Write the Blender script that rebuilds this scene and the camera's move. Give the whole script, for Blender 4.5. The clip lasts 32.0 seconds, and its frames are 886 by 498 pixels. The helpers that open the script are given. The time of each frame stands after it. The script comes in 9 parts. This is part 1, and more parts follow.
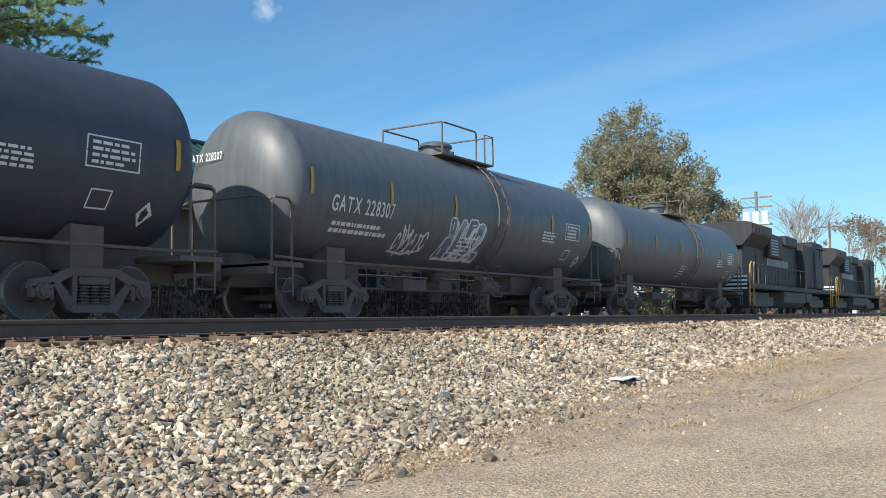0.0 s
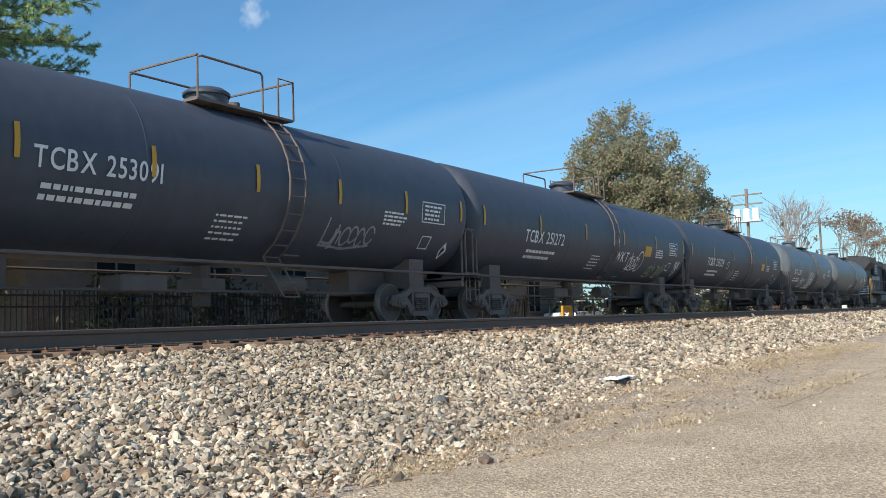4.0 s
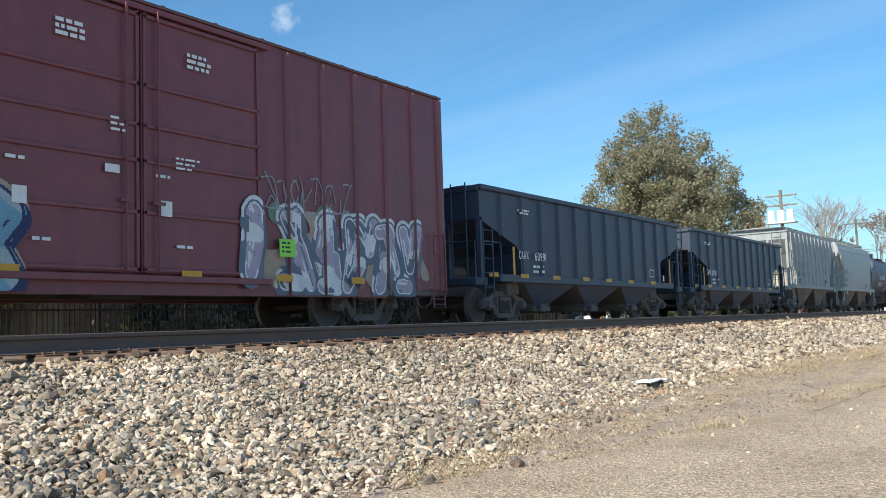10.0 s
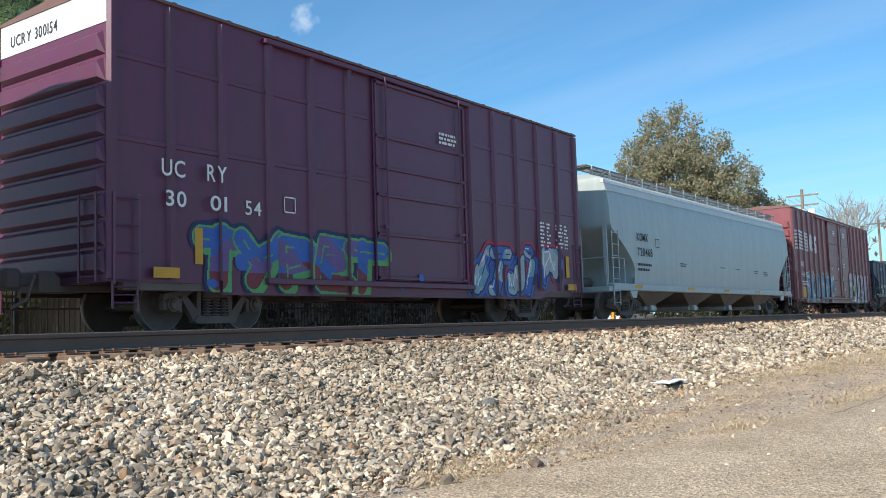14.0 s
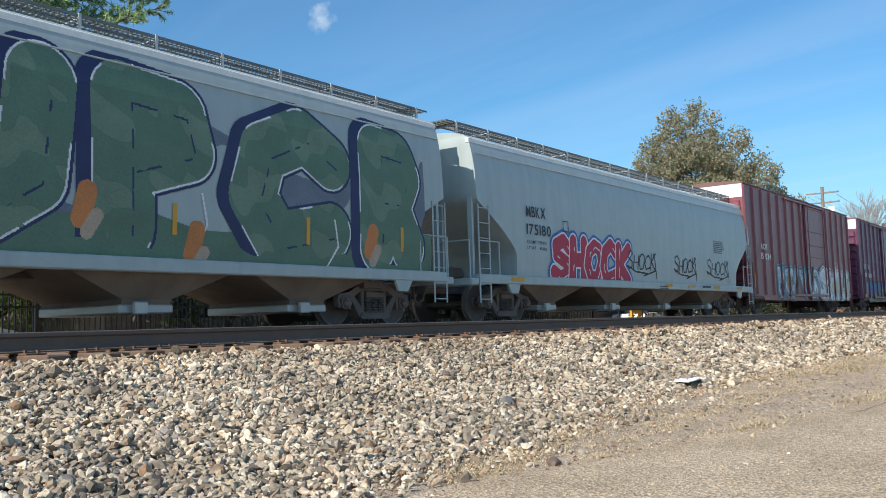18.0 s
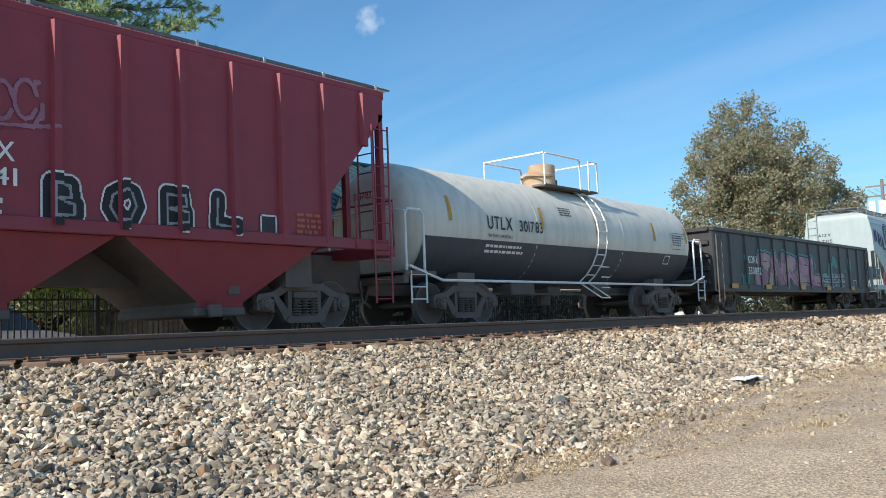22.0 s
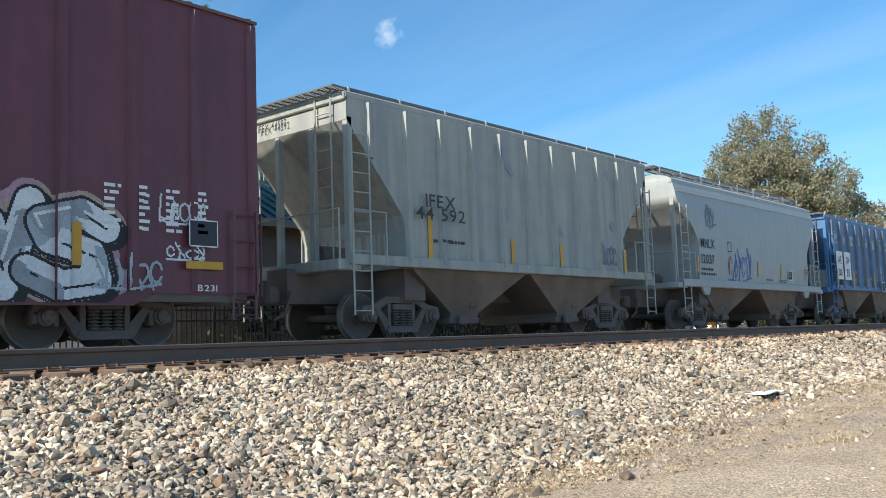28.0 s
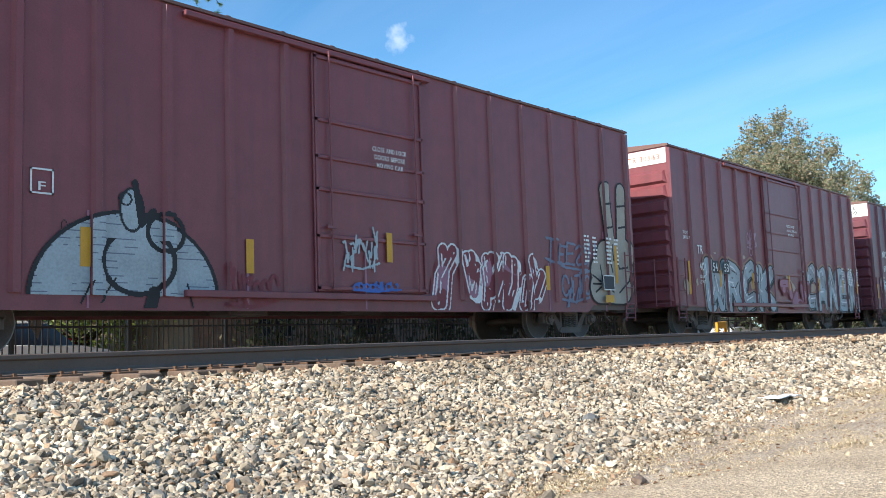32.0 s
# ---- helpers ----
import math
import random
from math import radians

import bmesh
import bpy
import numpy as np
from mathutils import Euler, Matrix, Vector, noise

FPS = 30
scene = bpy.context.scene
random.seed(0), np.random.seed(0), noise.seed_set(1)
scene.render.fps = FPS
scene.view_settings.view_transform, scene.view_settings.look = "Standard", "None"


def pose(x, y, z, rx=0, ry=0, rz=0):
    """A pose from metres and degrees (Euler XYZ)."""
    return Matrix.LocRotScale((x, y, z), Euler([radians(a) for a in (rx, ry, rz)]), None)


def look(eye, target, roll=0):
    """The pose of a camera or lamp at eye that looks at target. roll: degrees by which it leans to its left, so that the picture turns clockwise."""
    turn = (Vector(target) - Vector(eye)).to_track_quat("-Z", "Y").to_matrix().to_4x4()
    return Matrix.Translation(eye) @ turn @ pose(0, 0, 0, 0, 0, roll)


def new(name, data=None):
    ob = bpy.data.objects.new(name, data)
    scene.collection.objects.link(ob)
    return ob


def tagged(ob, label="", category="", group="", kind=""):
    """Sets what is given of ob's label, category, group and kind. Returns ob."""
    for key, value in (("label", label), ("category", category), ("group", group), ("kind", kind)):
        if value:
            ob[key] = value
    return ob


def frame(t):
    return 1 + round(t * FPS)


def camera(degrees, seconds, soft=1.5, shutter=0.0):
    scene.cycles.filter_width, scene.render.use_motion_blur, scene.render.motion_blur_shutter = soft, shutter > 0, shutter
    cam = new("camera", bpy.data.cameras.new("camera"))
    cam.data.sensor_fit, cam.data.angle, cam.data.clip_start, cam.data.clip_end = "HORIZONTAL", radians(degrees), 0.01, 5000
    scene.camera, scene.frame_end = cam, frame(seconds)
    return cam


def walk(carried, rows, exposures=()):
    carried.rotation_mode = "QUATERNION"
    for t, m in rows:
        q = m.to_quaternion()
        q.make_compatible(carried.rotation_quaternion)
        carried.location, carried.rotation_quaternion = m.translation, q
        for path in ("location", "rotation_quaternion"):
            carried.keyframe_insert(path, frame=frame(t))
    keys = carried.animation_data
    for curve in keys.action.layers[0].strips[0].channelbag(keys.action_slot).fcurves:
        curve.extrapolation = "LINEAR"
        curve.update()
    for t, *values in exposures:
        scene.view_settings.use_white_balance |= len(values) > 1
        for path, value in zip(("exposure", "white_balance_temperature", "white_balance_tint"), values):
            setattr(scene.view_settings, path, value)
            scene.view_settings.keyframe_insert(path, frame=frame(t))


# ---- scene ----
LENS = 52.0
EYE = (0.0, 0.0, 1.0)
RAIL_TOP = 1.05          # top of both tracks' rails
NEAR_TRACK, FAR_TRACK = 8.75, 13.5

cam = camera(LENS, 32.0, soft=0.5)


def eye_pose(turn, pitch, roll):
    """turn: degrees from the track's direction to the view, pitch up, roll to the left."""
    a, p = radians(turn), radians(pitch)
    ahead = Vector((math.cos(a) * math.cos(p), math.sin(a) * math.cos(p), math.sin(p)))
    return look(EYE, Vector(EYE) + ahead * 10, roll)


# seconds, turn, pitch, roll
PATH = (
    (0, 33.01, 4.45, -0.74),
    (0.5, 32.49, 4.23, -0.79),
    (1, 32.63, 4.27, -0.68),
    (1.5, 31.95, 3.93, -0.79),
    (2, 31.96, 3.86, -0.77),
    (2.5, 31.79, 3.85, -0.94),
    (4.5, 33.04, 4.83, -2.27),
    (5, 33.57, 4.81, -2.47),
    (5.5, 33.76, 4.76, -2.48),
    (6, 33.95, 4.65, -2.12),
    (6.5, 33.99, 4.52, -2.21),
    (7, 34.02, 4.73, -1.86),
    (7.5, 34.28, 4.89, -1.55),
    (8, 34.38, 4.97, -1.62),
    (8.5, 34.45, 4.80, -1.65),
    (9, 34.40, 4.90, -1.80),
    (9.5, 34.37, 4.86, -1.91),
    (10, 34.44, 4.87, -1.93),
    (10.5, 34.43, 4.32, -2.35),
    (11, 34.94, 4.66, -2.12),
    (11.5, 35.18, 4.87, -2.03),
    (12, 35.30, 4.81, -2.14),
    (12.5, 35.55, 4.84, -1.91),
    (13, 35.66, 4.93, -1.71),
    (13.5, 35.50, 4.91, -1.88),
    (14, 35.62, 4.89, -1.77),
    (14.5, 35.70, 4.82, -1.85),
    (16.5, 36.28, 4.80, -1.75),
    (17, 36.42, 4.92, -1.72),
    (17.5, 36.72, 4.88, -1.73),
    (18, 36.73, 4.81, -1.71),
    (18.5, 36.74, 4.67, -1.69),
    (19, 37.38, 4.45, -1.83),
    (19.5, 37.42, 4.77, -2.18),
    (20, 38.84, 4.41, -3.22),
    (20.5, 39.74, 4.70, -2.89),
    (21, 39.97, 5.01, -2.59),
    (21.5, 40.27, 4.90, -2.47),
    (22, 39.92, 4.92, -2.31),
    (22.5, 39.97, 4.83, -2.50),
    (23, 40.22, 5.26, -2.59),
    (23.5, 40.17, 5.31, -2.86),
    (24, 40.54, 5.48, -2.01),
    (24.5, 40.64, 5.69, -2.07),
    (25, 40.59, 5.73, -1.93),
    (25.5, 40.34, 5.73, -2.04),
    (27.5, 40.78, 5.80, -2.07),
    (28, 41.01, 5.73, -2.00),
    (28.5, 41.29, 5.86, -1.96),
    (29, 41.46, 5.95, -2.07),
    (29.5, 41.39, 5.95, -2.28),
    (30, 41.55, 5.95, -2.11),
    (30.5, 41.52, 6.05, -2.27),
    (31, 41.71, 6.03, -2.26),
    (31.5, 41.82, 6.05, -2.15),
    (32, 41.71, 6.02, -2.09),
)
# the clip's camera brightens its picture a little where dark cars fill the view
EXPOSURES = ((0, 0.21), (5, 0.22), (9, 0.24), (11, 0.39), (13, 0.30), (14, 0.34), (17, 0.24), (20, 0.26), (22, 0.26), (25, 0.44), (28, 0.47), (30, 0.60), (32, 0.70))
walk(cam, [(t, eye_pose(a, b, c)) for t, a, b, c in PATH], EXPOSURES)

# ---- light ----
SUN_EL, SUN_SIDE = 34.5, 4.7      # the sun stands low behind the camera, nearly along the track, a little to its far side
sun_dir = Vector((-math.cos(radians(SUN_EL)) * math.cos(radians(SUN_SIDE)),
                  math.cos(radians(SUN_EL)) * math.sin(radians(SUN_SIDE)), math.sin(radians(SUN_EL))))
sun = new("sun", bpy.data.lights.new("sun", "SUN"))
sun.data.energy, sun.data.angle, sun.data.color = 4.75, radians(0.6), (1.0, 0.915, 0.80)
sun.rotation_euler = sun_dir.to_track_quat("Z", "Y").to_euler()
sun.location = (0, 0, 60)


def make_world():
    w = bpy.data.worlds.new("sky")
    scene.world = w
    w.use_nodes = True
    n, l = w.node_tree.nodes, w.node_tree.links
    n.clear()
    sky = n.new("ShaderNodeTexSky")
    sky.sky_type, sky.sun_disc = "NISHITA", False
    sky.sun_elevation, sky.sun_rotation = radians(SUN_EL), math.atan2(sun_dir.x, sun_dir.y)
    sky.air_density, sky.dust_density, sky.ozone_density = 1.0, 1.1, 2.0
    co = n.new("ShaderNodeTexCoord")
    # thin cirrus streaks drawn out along one direction of a high plane
    sep = n.new("ShaderNodeSeparateXYZ")
    l.new(co.outputs["Generated"], sep.inputs[0])
    zc = n.new("ShaderNodeMath"); zc.operation = "MAXIMUM"; zc.inputs[1].default_value = 0.03
    l.new(sep.outputs["Z"], zc.inputs[0])
    px = n.new("ShaderNodeMath"); px.operation = "DIVIDE"
    py = n.new("ShaderNodeMath"); py.operation = "DIVIDE"
    l.new(sep.outputs["X"], px.inputs[0]); l.new(zc.outputs[0], px.inputs[1])
    l.new(sep.outputs["Y"], py.inputs[0]); l.new(zc.outputs[0], py.inputs[1])
    com = n.new("ShaderNodeCombineXYZ")
    l.new(px.outputs[0], com.inputs[0]); l.new(py.outputs[0], com.inputs[1])
    mp = n.new("ShaderNodeMapping")
    mp.vector_type = "TEXTURE"
    mp.inputs["Location"].default_value = (3.45, 1.3, 0)
    mp.inputs["Rotation"].default_value = (0, 0, radians(CLOUD_TURN))
    mp.inputs["Scale"].default_value = (3.6, 0.9, 1)
    l.new(com.outputs[0], mp.inputs[0])
    no = n.new("ShaderNodeTexNoise")
    no.inputs["Scale"].default_value, no.inputs["Detail"].default_value = 1.1, 6
    no.inputs["Roughness"].default_value, no.inputs["Distortion"].default_value = 0.55, 0.6
    l.new(mp.outputs[0], no.inputs["Vector"])
    ramp = n.new("ShaderNodeValToRGB")
    ramp.color_ramp.elements[0].position, ramp.color_ramp.elements[1].position = 0.42, 0.9
    ramp.color_ramp.elements[0].color = (0, 0, 0, 1)
    ramp.color_ramp.elements[1].color = (0.16, 0.16, 0.16, 1)
    l.new(no.outputs["Fac"], ramp.inputs[0])
    # one brighter streak of cirrus among them
    sy = n.new("ShaderNodeSeparateXYZ")
    l.new(mp.outputs[0], sy.inputs[0])
    ab = n.new("ShaderNodeMath"); ab.operation = "ABSOLUTE"
    sh = n.new("ShaderNodeMath"); sh.operation = "MULTIPLY_ADD"; sh.inputs[1].default_value = 0.55
    l.new(no.outputs["Fac"], sh.inputs[0]); l.new(sy.outputs["Y"], sh.inputs[2])
    ce = n.new("ShaderNodeMath"); ce.operation = "SUBTRACT"; ce.inputs[1].default_value = 0.27
    l.new(sh.outputs[0], ce.inputs[0]); l.new(ce.outputs[0], ab.inputs[0])
    band = n.new("ShaderNodeMapRange")
    band.interpolation_type = "SMOOTHSTEP"
    band.inputs["From Min"].default_value, band.inputs["From Max"].default_value = 0.0, 0.34
    band.inputs["To Min"].default_value, band.inputs["To Max"].default_value = 0.09, 0.0
    l.new(ab.outputs[0], band.inputs["Value"])
    low = n.new("ShaderNodeMapRange")
    low.interpolation_type = "SMOOTHSTEP"
    low.inputs["From Min"].default_value, low.inputs["From Max"].default_value = 0.0, 0.26
    low.inputs["To Min"].default_value, low.inputs["To Max"].default_value = 0.26, 0.0
    l.new(sep.outputs["Z"], low.inputs["Value"])
    high = n.new("ShaderNodeMath"); high.operation = "ADD"
    l.new(ramp.outputs[0], high.inputs[0]); l.new(band.outputs[0], high.inputs[1])
    cirrus = n.new("ShaderNodeMath"); cirrus.operation = "ADD"
    l.new(high.outputs[0], cirrus.inputs[0]); l.new(low.outputs[0], cirrus.inputs[1])
    # one small fair-weather puff
    off = n.new("ShaderNodeVectorMath"); off.operation = "SUBTRACT"
    off.inputs[1].default_value = (0.678, 0.658, 0.328)
    l.new(co.outputs["Generated"], off.inputs[0])
    pn = n.new("ShaderNodeTexNoise"); pn.inputs["Scale"].default_value, pn.inputs["Detail"].default_value = 70, 5
    l.new(co.outputs["Generated"], pn.inputs["Vector"])
    ln = n.new("ShaderNodeVectorMath"); ln.operation = "LENGTH"
    l.new(off.outputs[0], ln.inputs[0])
    wob = n.new("ShaderNodeMath"); wob.operation = "MULTIPLY_ADD"; wob.inputs[1].default_value, wob.inputs[2].default_value = 0.036, -0.018
    l.new(pn.outputs["Fac"], wob.inputs[0])
    ds = n.new("ShaderNodeMath"); ds.operation = "ADD"
    l.new(ln.outputs["Value"], ds.inputs[0]); l.new(wob.outputs[0], ds.inputs[1])
    puff = n.new("ShaderNodeMapRange")
    puff.inputs["From Min"].default_value, puff.inputs["From Max"].default_value = 0.002, 0.016
    puff.inputs["To Min"].default_value, puff.inputs["To Max"].default_value = 0.48, 0.0
    l.new(ds.outputs[0], puff.inputs["Value"])
    veil = n.new("ShaderNodeMath"); veil.operation = "MAXIMUM"
    l.new(cirrus.outputs[0], veil.inputs[0]); l.new(puff.outputs[0], veil.inputs[1])
    mix = n.new("ShaderNodeMix"); mix.data_type = "RGBA"
    l.new(veil.outputs[0], mix.inputs["Factor"])
    tint = n.new("ShaderNodeMix"); tint.data_type = "RGBA"; tint.blend_type = "MULTIPLY"
    tint.inputs["Factor"].default_value = 1.0
    tint.inputs["B"].default_value = (*SKY_TINT, 1)
    l.new(sky.outputs[0], tint.inputs["A"])
    l.new(tint.outputs["Result"], mix.inputs["A"])
    mix.inputs["B"].default_value = (6.2, 7.0, 7.8, 1)
    bg = n.new("ShaderNodeBackground")
    bg.inputs["Strength"].default_value = 0.11
    out = n.new("ShaderNodeOutputWorld")
    l.new(mix.outputs["Result"], bg.inputs["Color"])
    l.new(bg.outputs[0], out.inputs["Surface"])


CLOUD_TURN = 71.0
SKY_TINT = (0.575, 1.02, 1.24)
make_world()


# ---- materials ----
def material(name, color, rough=0.6, metal=0.0, vary=0.15, scale=3.0, fine=40.0, bump=0.15, dirt=None, dirt_amount=0.0,
             dirt_scale=1.2, streak=False, island=False, per_object=0.0, bump_dist=0.01):
    """Paint, metal or mineral: a base colour that varies at two scales, optional dirt or streaks, fine relief."""
    m = bpy.data.materials.new(name)
    m.use_nodes = True
    n, l = m.node_tree.nodes, m.node_tree.links
    b = n["Principled BSDF"]
    b.inputs["Metallic"].default_value = metal
    co = n.new("ShaderNodeTexCoord")
    big = n.new("ShaderNodeTexNoise")
    big.inputs["Scale"].default_value, big.inputs["Detail"].default_value = scale, 4
    small = n.new("ShaderNodeTexNoise")
    small.inputs["Scale"].default_value, small.inputs["Detail"].default_value = fine, 3
    l.new(co.outputs["Object"], big.inputs["Vector"])
    l.new(co.outputs["Object"], small.inputs["Vector"])
    add = n.new("ShaderNodeMath"); add.operation = "ADD"
    l.new(big.outputs["Fac"], add.inputs[0]); l.new(small.outputs["Fac"], add.inputs[1])
    rng = n.new("ShaderNodeMapRange")
    rng.inputs["From Min"].default_value, rng.inputs["From Max"].default_value = 0.6, 1.4
    rng.inputs["To Min"].default_value, rng.inputs["To Max"].default_value = 1 - vary, 1 + vary
    l.new(add.outputs[0], rng.inputs["Value"])
    value = rng.outputs[0]
    if island or per_object:
        src = n.new("ShaderNodeNewGeometry").outputs["Random Per Island"] if island else n.new("ShaderNodeObjectInfo").outputs["Random"]
        r2 = n.new("ShaderNodeMapRange")
        amount = per_object or 0.4
        r2.inputs["To Min"].default_value, r2.inputs["To Max"].default_value = 1 - amount, 1 + amount
        l.new(src, r2.inputs["Value"])
        mu = n.new("ShaderNodeMath"); mu.operation = "MULTIPLY"
        l.new(value, mu.inputs[0]); l.new(r2.outputs[0], mu.inputs[1])
        value = mu.outputs[0]
    mul = n.new("ShaderNodeVectorMath"); mul.operation = "SCALE"
    mul.inputs[0].default_value = color
    l.new(value, mul.inputs["Scale"])
    col = mul.outputs[0]
    if dirt:
        dn = n.new("ShaderNodeTexNoise")
        dn.inputs["Detail"].default_value = 5
        dn.inputs["Scale"].default_value = dirt_scale
        if streak:
            mp = n.new("ShaderNodeMapping")
            mp.inputs["Scale"].default_value = (4, 4, 0.25)
            l.new(co.outputs["Object"], mp.inputs[0]); l.new(mp.outputs[0], dn.inputs["Vector"])
        else:
            l.new(co.outputs["Object"], dn.inputs["Vector"])
        dr = n.new("ShaderNodeMapRange")
        dr.inputs["From Min"].default_value, dr.inputs["From Max"].default_value = 0.42, 0.72
        dr.inputs["To Max"].default_value = dirt_amount
        l.new(dn.outputs["Fac"], dr.inputs["Value"])
        mx = n.new("ShaderNodeMix"); mx.data_type = "RGBA"
        l.new(dr.outputs[0], mx.inputs["Factor"])
        l.new(col, mx.inputs["A"])
        mx.inputs["B"].default_value = (*dirt, 1)
        col = mx.outputs["Result"]
    l.new(col, b.inputs["Base Color"])
    rr = n.new("ShaderNodeMapRange")
    rr.inputs["To Min"].default_value, rr.inputs["To Max"].default_value = max(0.05, rough - 0.12), min(1, rough + 0.12)
    l.new(small.outputs["Fac"], rr.inputs["Value"])
    l.new(rr.outputs[0], b.inputs["Roughness"])
    if bump:
        bu = n.new("ShaderNodeBump")
        bu.inputs["Strength"].default_value, bu.inputs["Distance"].default_value = bump, bump_dist
        l.new(add.outputs[0], bu.inputs["Height"])
        l.new(bu.outputs[0], b.inputs["Normal"])
    return m


DUST = (0.22, 0.19, 0.15)
GRIME = (0.05, 0.047, 0.045)
RUST = (0.16, 0.07, 0.035)
M = {}
M["black_tank"] = material("black_tank_paint", (0.054, 0.063, 0.086), 0.52, vary=0.2, dirt=(0.085, 0.085, 0.095), dirt_amount=0.35, streak=True)
M["grey_tank"] = material("grey_tank_paint", (0.118, 0.133, 0.146), 0.45, vary=0.15, dirt=(0.07, 0.07, 0.07), dirt_amount=0.5, streak=True)
M["white_tank"] = material("cream_tank_paint", (0.68, 0.66, 0.58), 0.45, vary=0.08, dirt=(0.35, 0.28, 0.2), dirt_amount=0.3, streak=True)
M["hopper_grey"] = material("light_grey_hopper_paint", (0.345, 0.362, 0.355), 0.5, vary=0.08, dirt=(0.30, 0.28, 0.25), dirt_amount=0.4, streak=True)
M["hopper_pale"] = material("pale_grey_hopper_paint", (0.38, 0.44, 0.445), 0.42, vary=0.07, dirt=(0.28, 0.32, 0.32), dirt_amount=0.35, streak=True)
M["hopper_old"] = material("weathered_grey_hopper_paint", (0.34, 0.37, 0.37), 0.6, vary=0.12, dirt=(0.22, 0.18, 0.14), dirt_amount=0.45, streak=True)
M["hopper_tan"] = material("dusty_tan_hopper_paint", (0.36, 0.365, 0.325), 0.6, vary=0.14, dirt=(0.19, 0.215, 0.25), dirt_amount=0.6, streak=True)
M["red_hopper"] = material("faded_red_hopper_paint", (0.28, 0.037, 0.055), 0.5, vary=0.15, dirt=(0.22, 0.05, 0.07), dirt_amount=0.4, streak=True)
M["blue_hopper"] = material("faded_blue_hopper_paint", (0.045, 0.155, 0.345), 0.5, vary=0.2, dirt=(0.13, 0.135, 0.14), dirt_amount=0.6, streak=True)
M["coal_hopper"] = material("dark_blue_black_hopper_paint", (0.036, 0.052, 0.088), 0.5, vary=0.2, dirt=(0.06, 0.055, 0.05), dirt_amount=0.35, streak=True)
M["box_red"] = material("oxide_red_boxcar_paint", (0.215, 0.058, 0.068), 0.42, vary=0.16, dirt=(0.15, 0.050, 0.058), dirt_amount=0.5, streak=True)
M["box_purple"] = material("dark_plum_boxcar_paint", (0.125, 0.032, 0.078), 0.42, vary=0.14, dirt=(0.09, 0.045, 0.055), dirt_amount=0.5, streak=True)
M["box_dark"] = material("dark_oxide_boxcar_paint", (0.15, 0.043, 0.058), 0.42, vary=0.16, dirt=(0.085, 0.030, 0.045), dirt_amount=0.5, streak=True)
M["box_roof"] = material("galvanised_boxcar_roof", (0.17, 0.09, 0.08), 0.6, 0.1, vary=0.15, dirt=RUST, dirt_amount=0.3)
M["gon_black"] = material("worn_black_gondola_paint", (0.034, 0.033, 0.038), 0.5, vary=0.25, dirt=(0.10, 0.065, 0.05), dirt_amount=0.3, streak=True)
M["loco_black"] = material("black_locomotive_paint", (0.018, 0.020, 0.027), 0.6, vary=0.2, dirt=(0.05, 0.047, 0.045), dirt_amount=0.3, streak=True)
M["under"] = material("underframe_grime_and_bay_shade", (0.148, 0.116, 0.103), 0.85, vary=0.25, dirt=(0.175, 0.14, 0.115), dirt_amount=0.5)
M["wheel"] = material("grimy_wheel_steel", (0.135, 0.105, 0.093), 0.78, 0.0, vary=0.3, dirt=(0.10, 0.055, 0.035), dirt_amount=0.4)
M["spring"] = material("dusty_coil_spring_steel", (0.115, 0.098, 0.085), 0.75, 0.1, vary=0.2)
M["bay_dust"] = material("rusty_dusty_hopper_bay_steel", (0.15, 0.11, 0.085), 0.75, vary=0.25, dirt=(0.26, 0.21, 0.16), dirt_amount=0.55)
M["rusty_plate"] = material("rust_streaked_plate_paint", (0.46, 0.44, 0.39), 0.7, vary=0.2, dirt=(0.22, 0.10, 0.05), dirt_amount=0.85, dirt_scale=1.6, streak=True)
M["post_grime"] = material("grime_covered_post_paint", (0.15, 0.145, 0.15), 0.7, vary=0.25, dirt=(0.05, 0.15, 0.3), dirt_amount=0.5, streak=True)
M["wheel_rim"] = material("worn_wheel_rim_steel", (0.24, 0.225, 0.21), 0.45, 0.4, vary=0.2)
M["white"] = material("white_lettering_paint", (0.78, 0.78, 0.76), 0.6, vary=0.12, fine=25)
M["dark_text"] = material("dark_lettering_paint", (0.035, 0.04, 0.05), 0.6, vary=0.2)
M["yellow"] = material("yellow_reflector_sheeting", (0.62, 0.32, 0.03), 0.5, vary=0.12)
M["steel_pale"] = material("pale_galvanised_steel", (0.48, 0.49, 0.48), 0.5, 0.3, vary=0.12)
M["rail"] = material("dark_rusty_rail_steel", (0.125, 0.092, 0.074), 0.75, 0.0, vary=0.2, dirt=(0.10, 0.06, 0.04), dirt_amount=0.3)
M["rail_head"] = material("polished_rail_head_steel", (0.5, 0.49, 0.48), 0.3, 1.0, vary=0.1)
M["plate"] = material("rusty_tie_plate_steel", (0.16, 0.085, 0.05), 0.75, 0.2, vary=0.3)
M["tie"] = material("weathered_creosoted_tie_wood", (0.13, 0.085, 0.06), 0.85, vary=0.4, scale=6, dirt=(0.25, 0.17, 0.11), dirt_amount=0.5)
M["walkway"] = material("galvanised_walkway_grating", (0.16, 0.17, 0.175), 0.55, 0.4, vary=0.2)


# ---- mesh building ----
POSTS = {}       # car: side posts as (x, half width, depth)


def lift(car, x0, x1, proud):
    """How far a marking stands out so that it clears the side posts that it crosses."""
    for p, hw, d in POSTS.get(car, ()):
        if x0 < p + hw and x1 > p - hw:
            proud = max(proud, d + 0.022)
    return proud


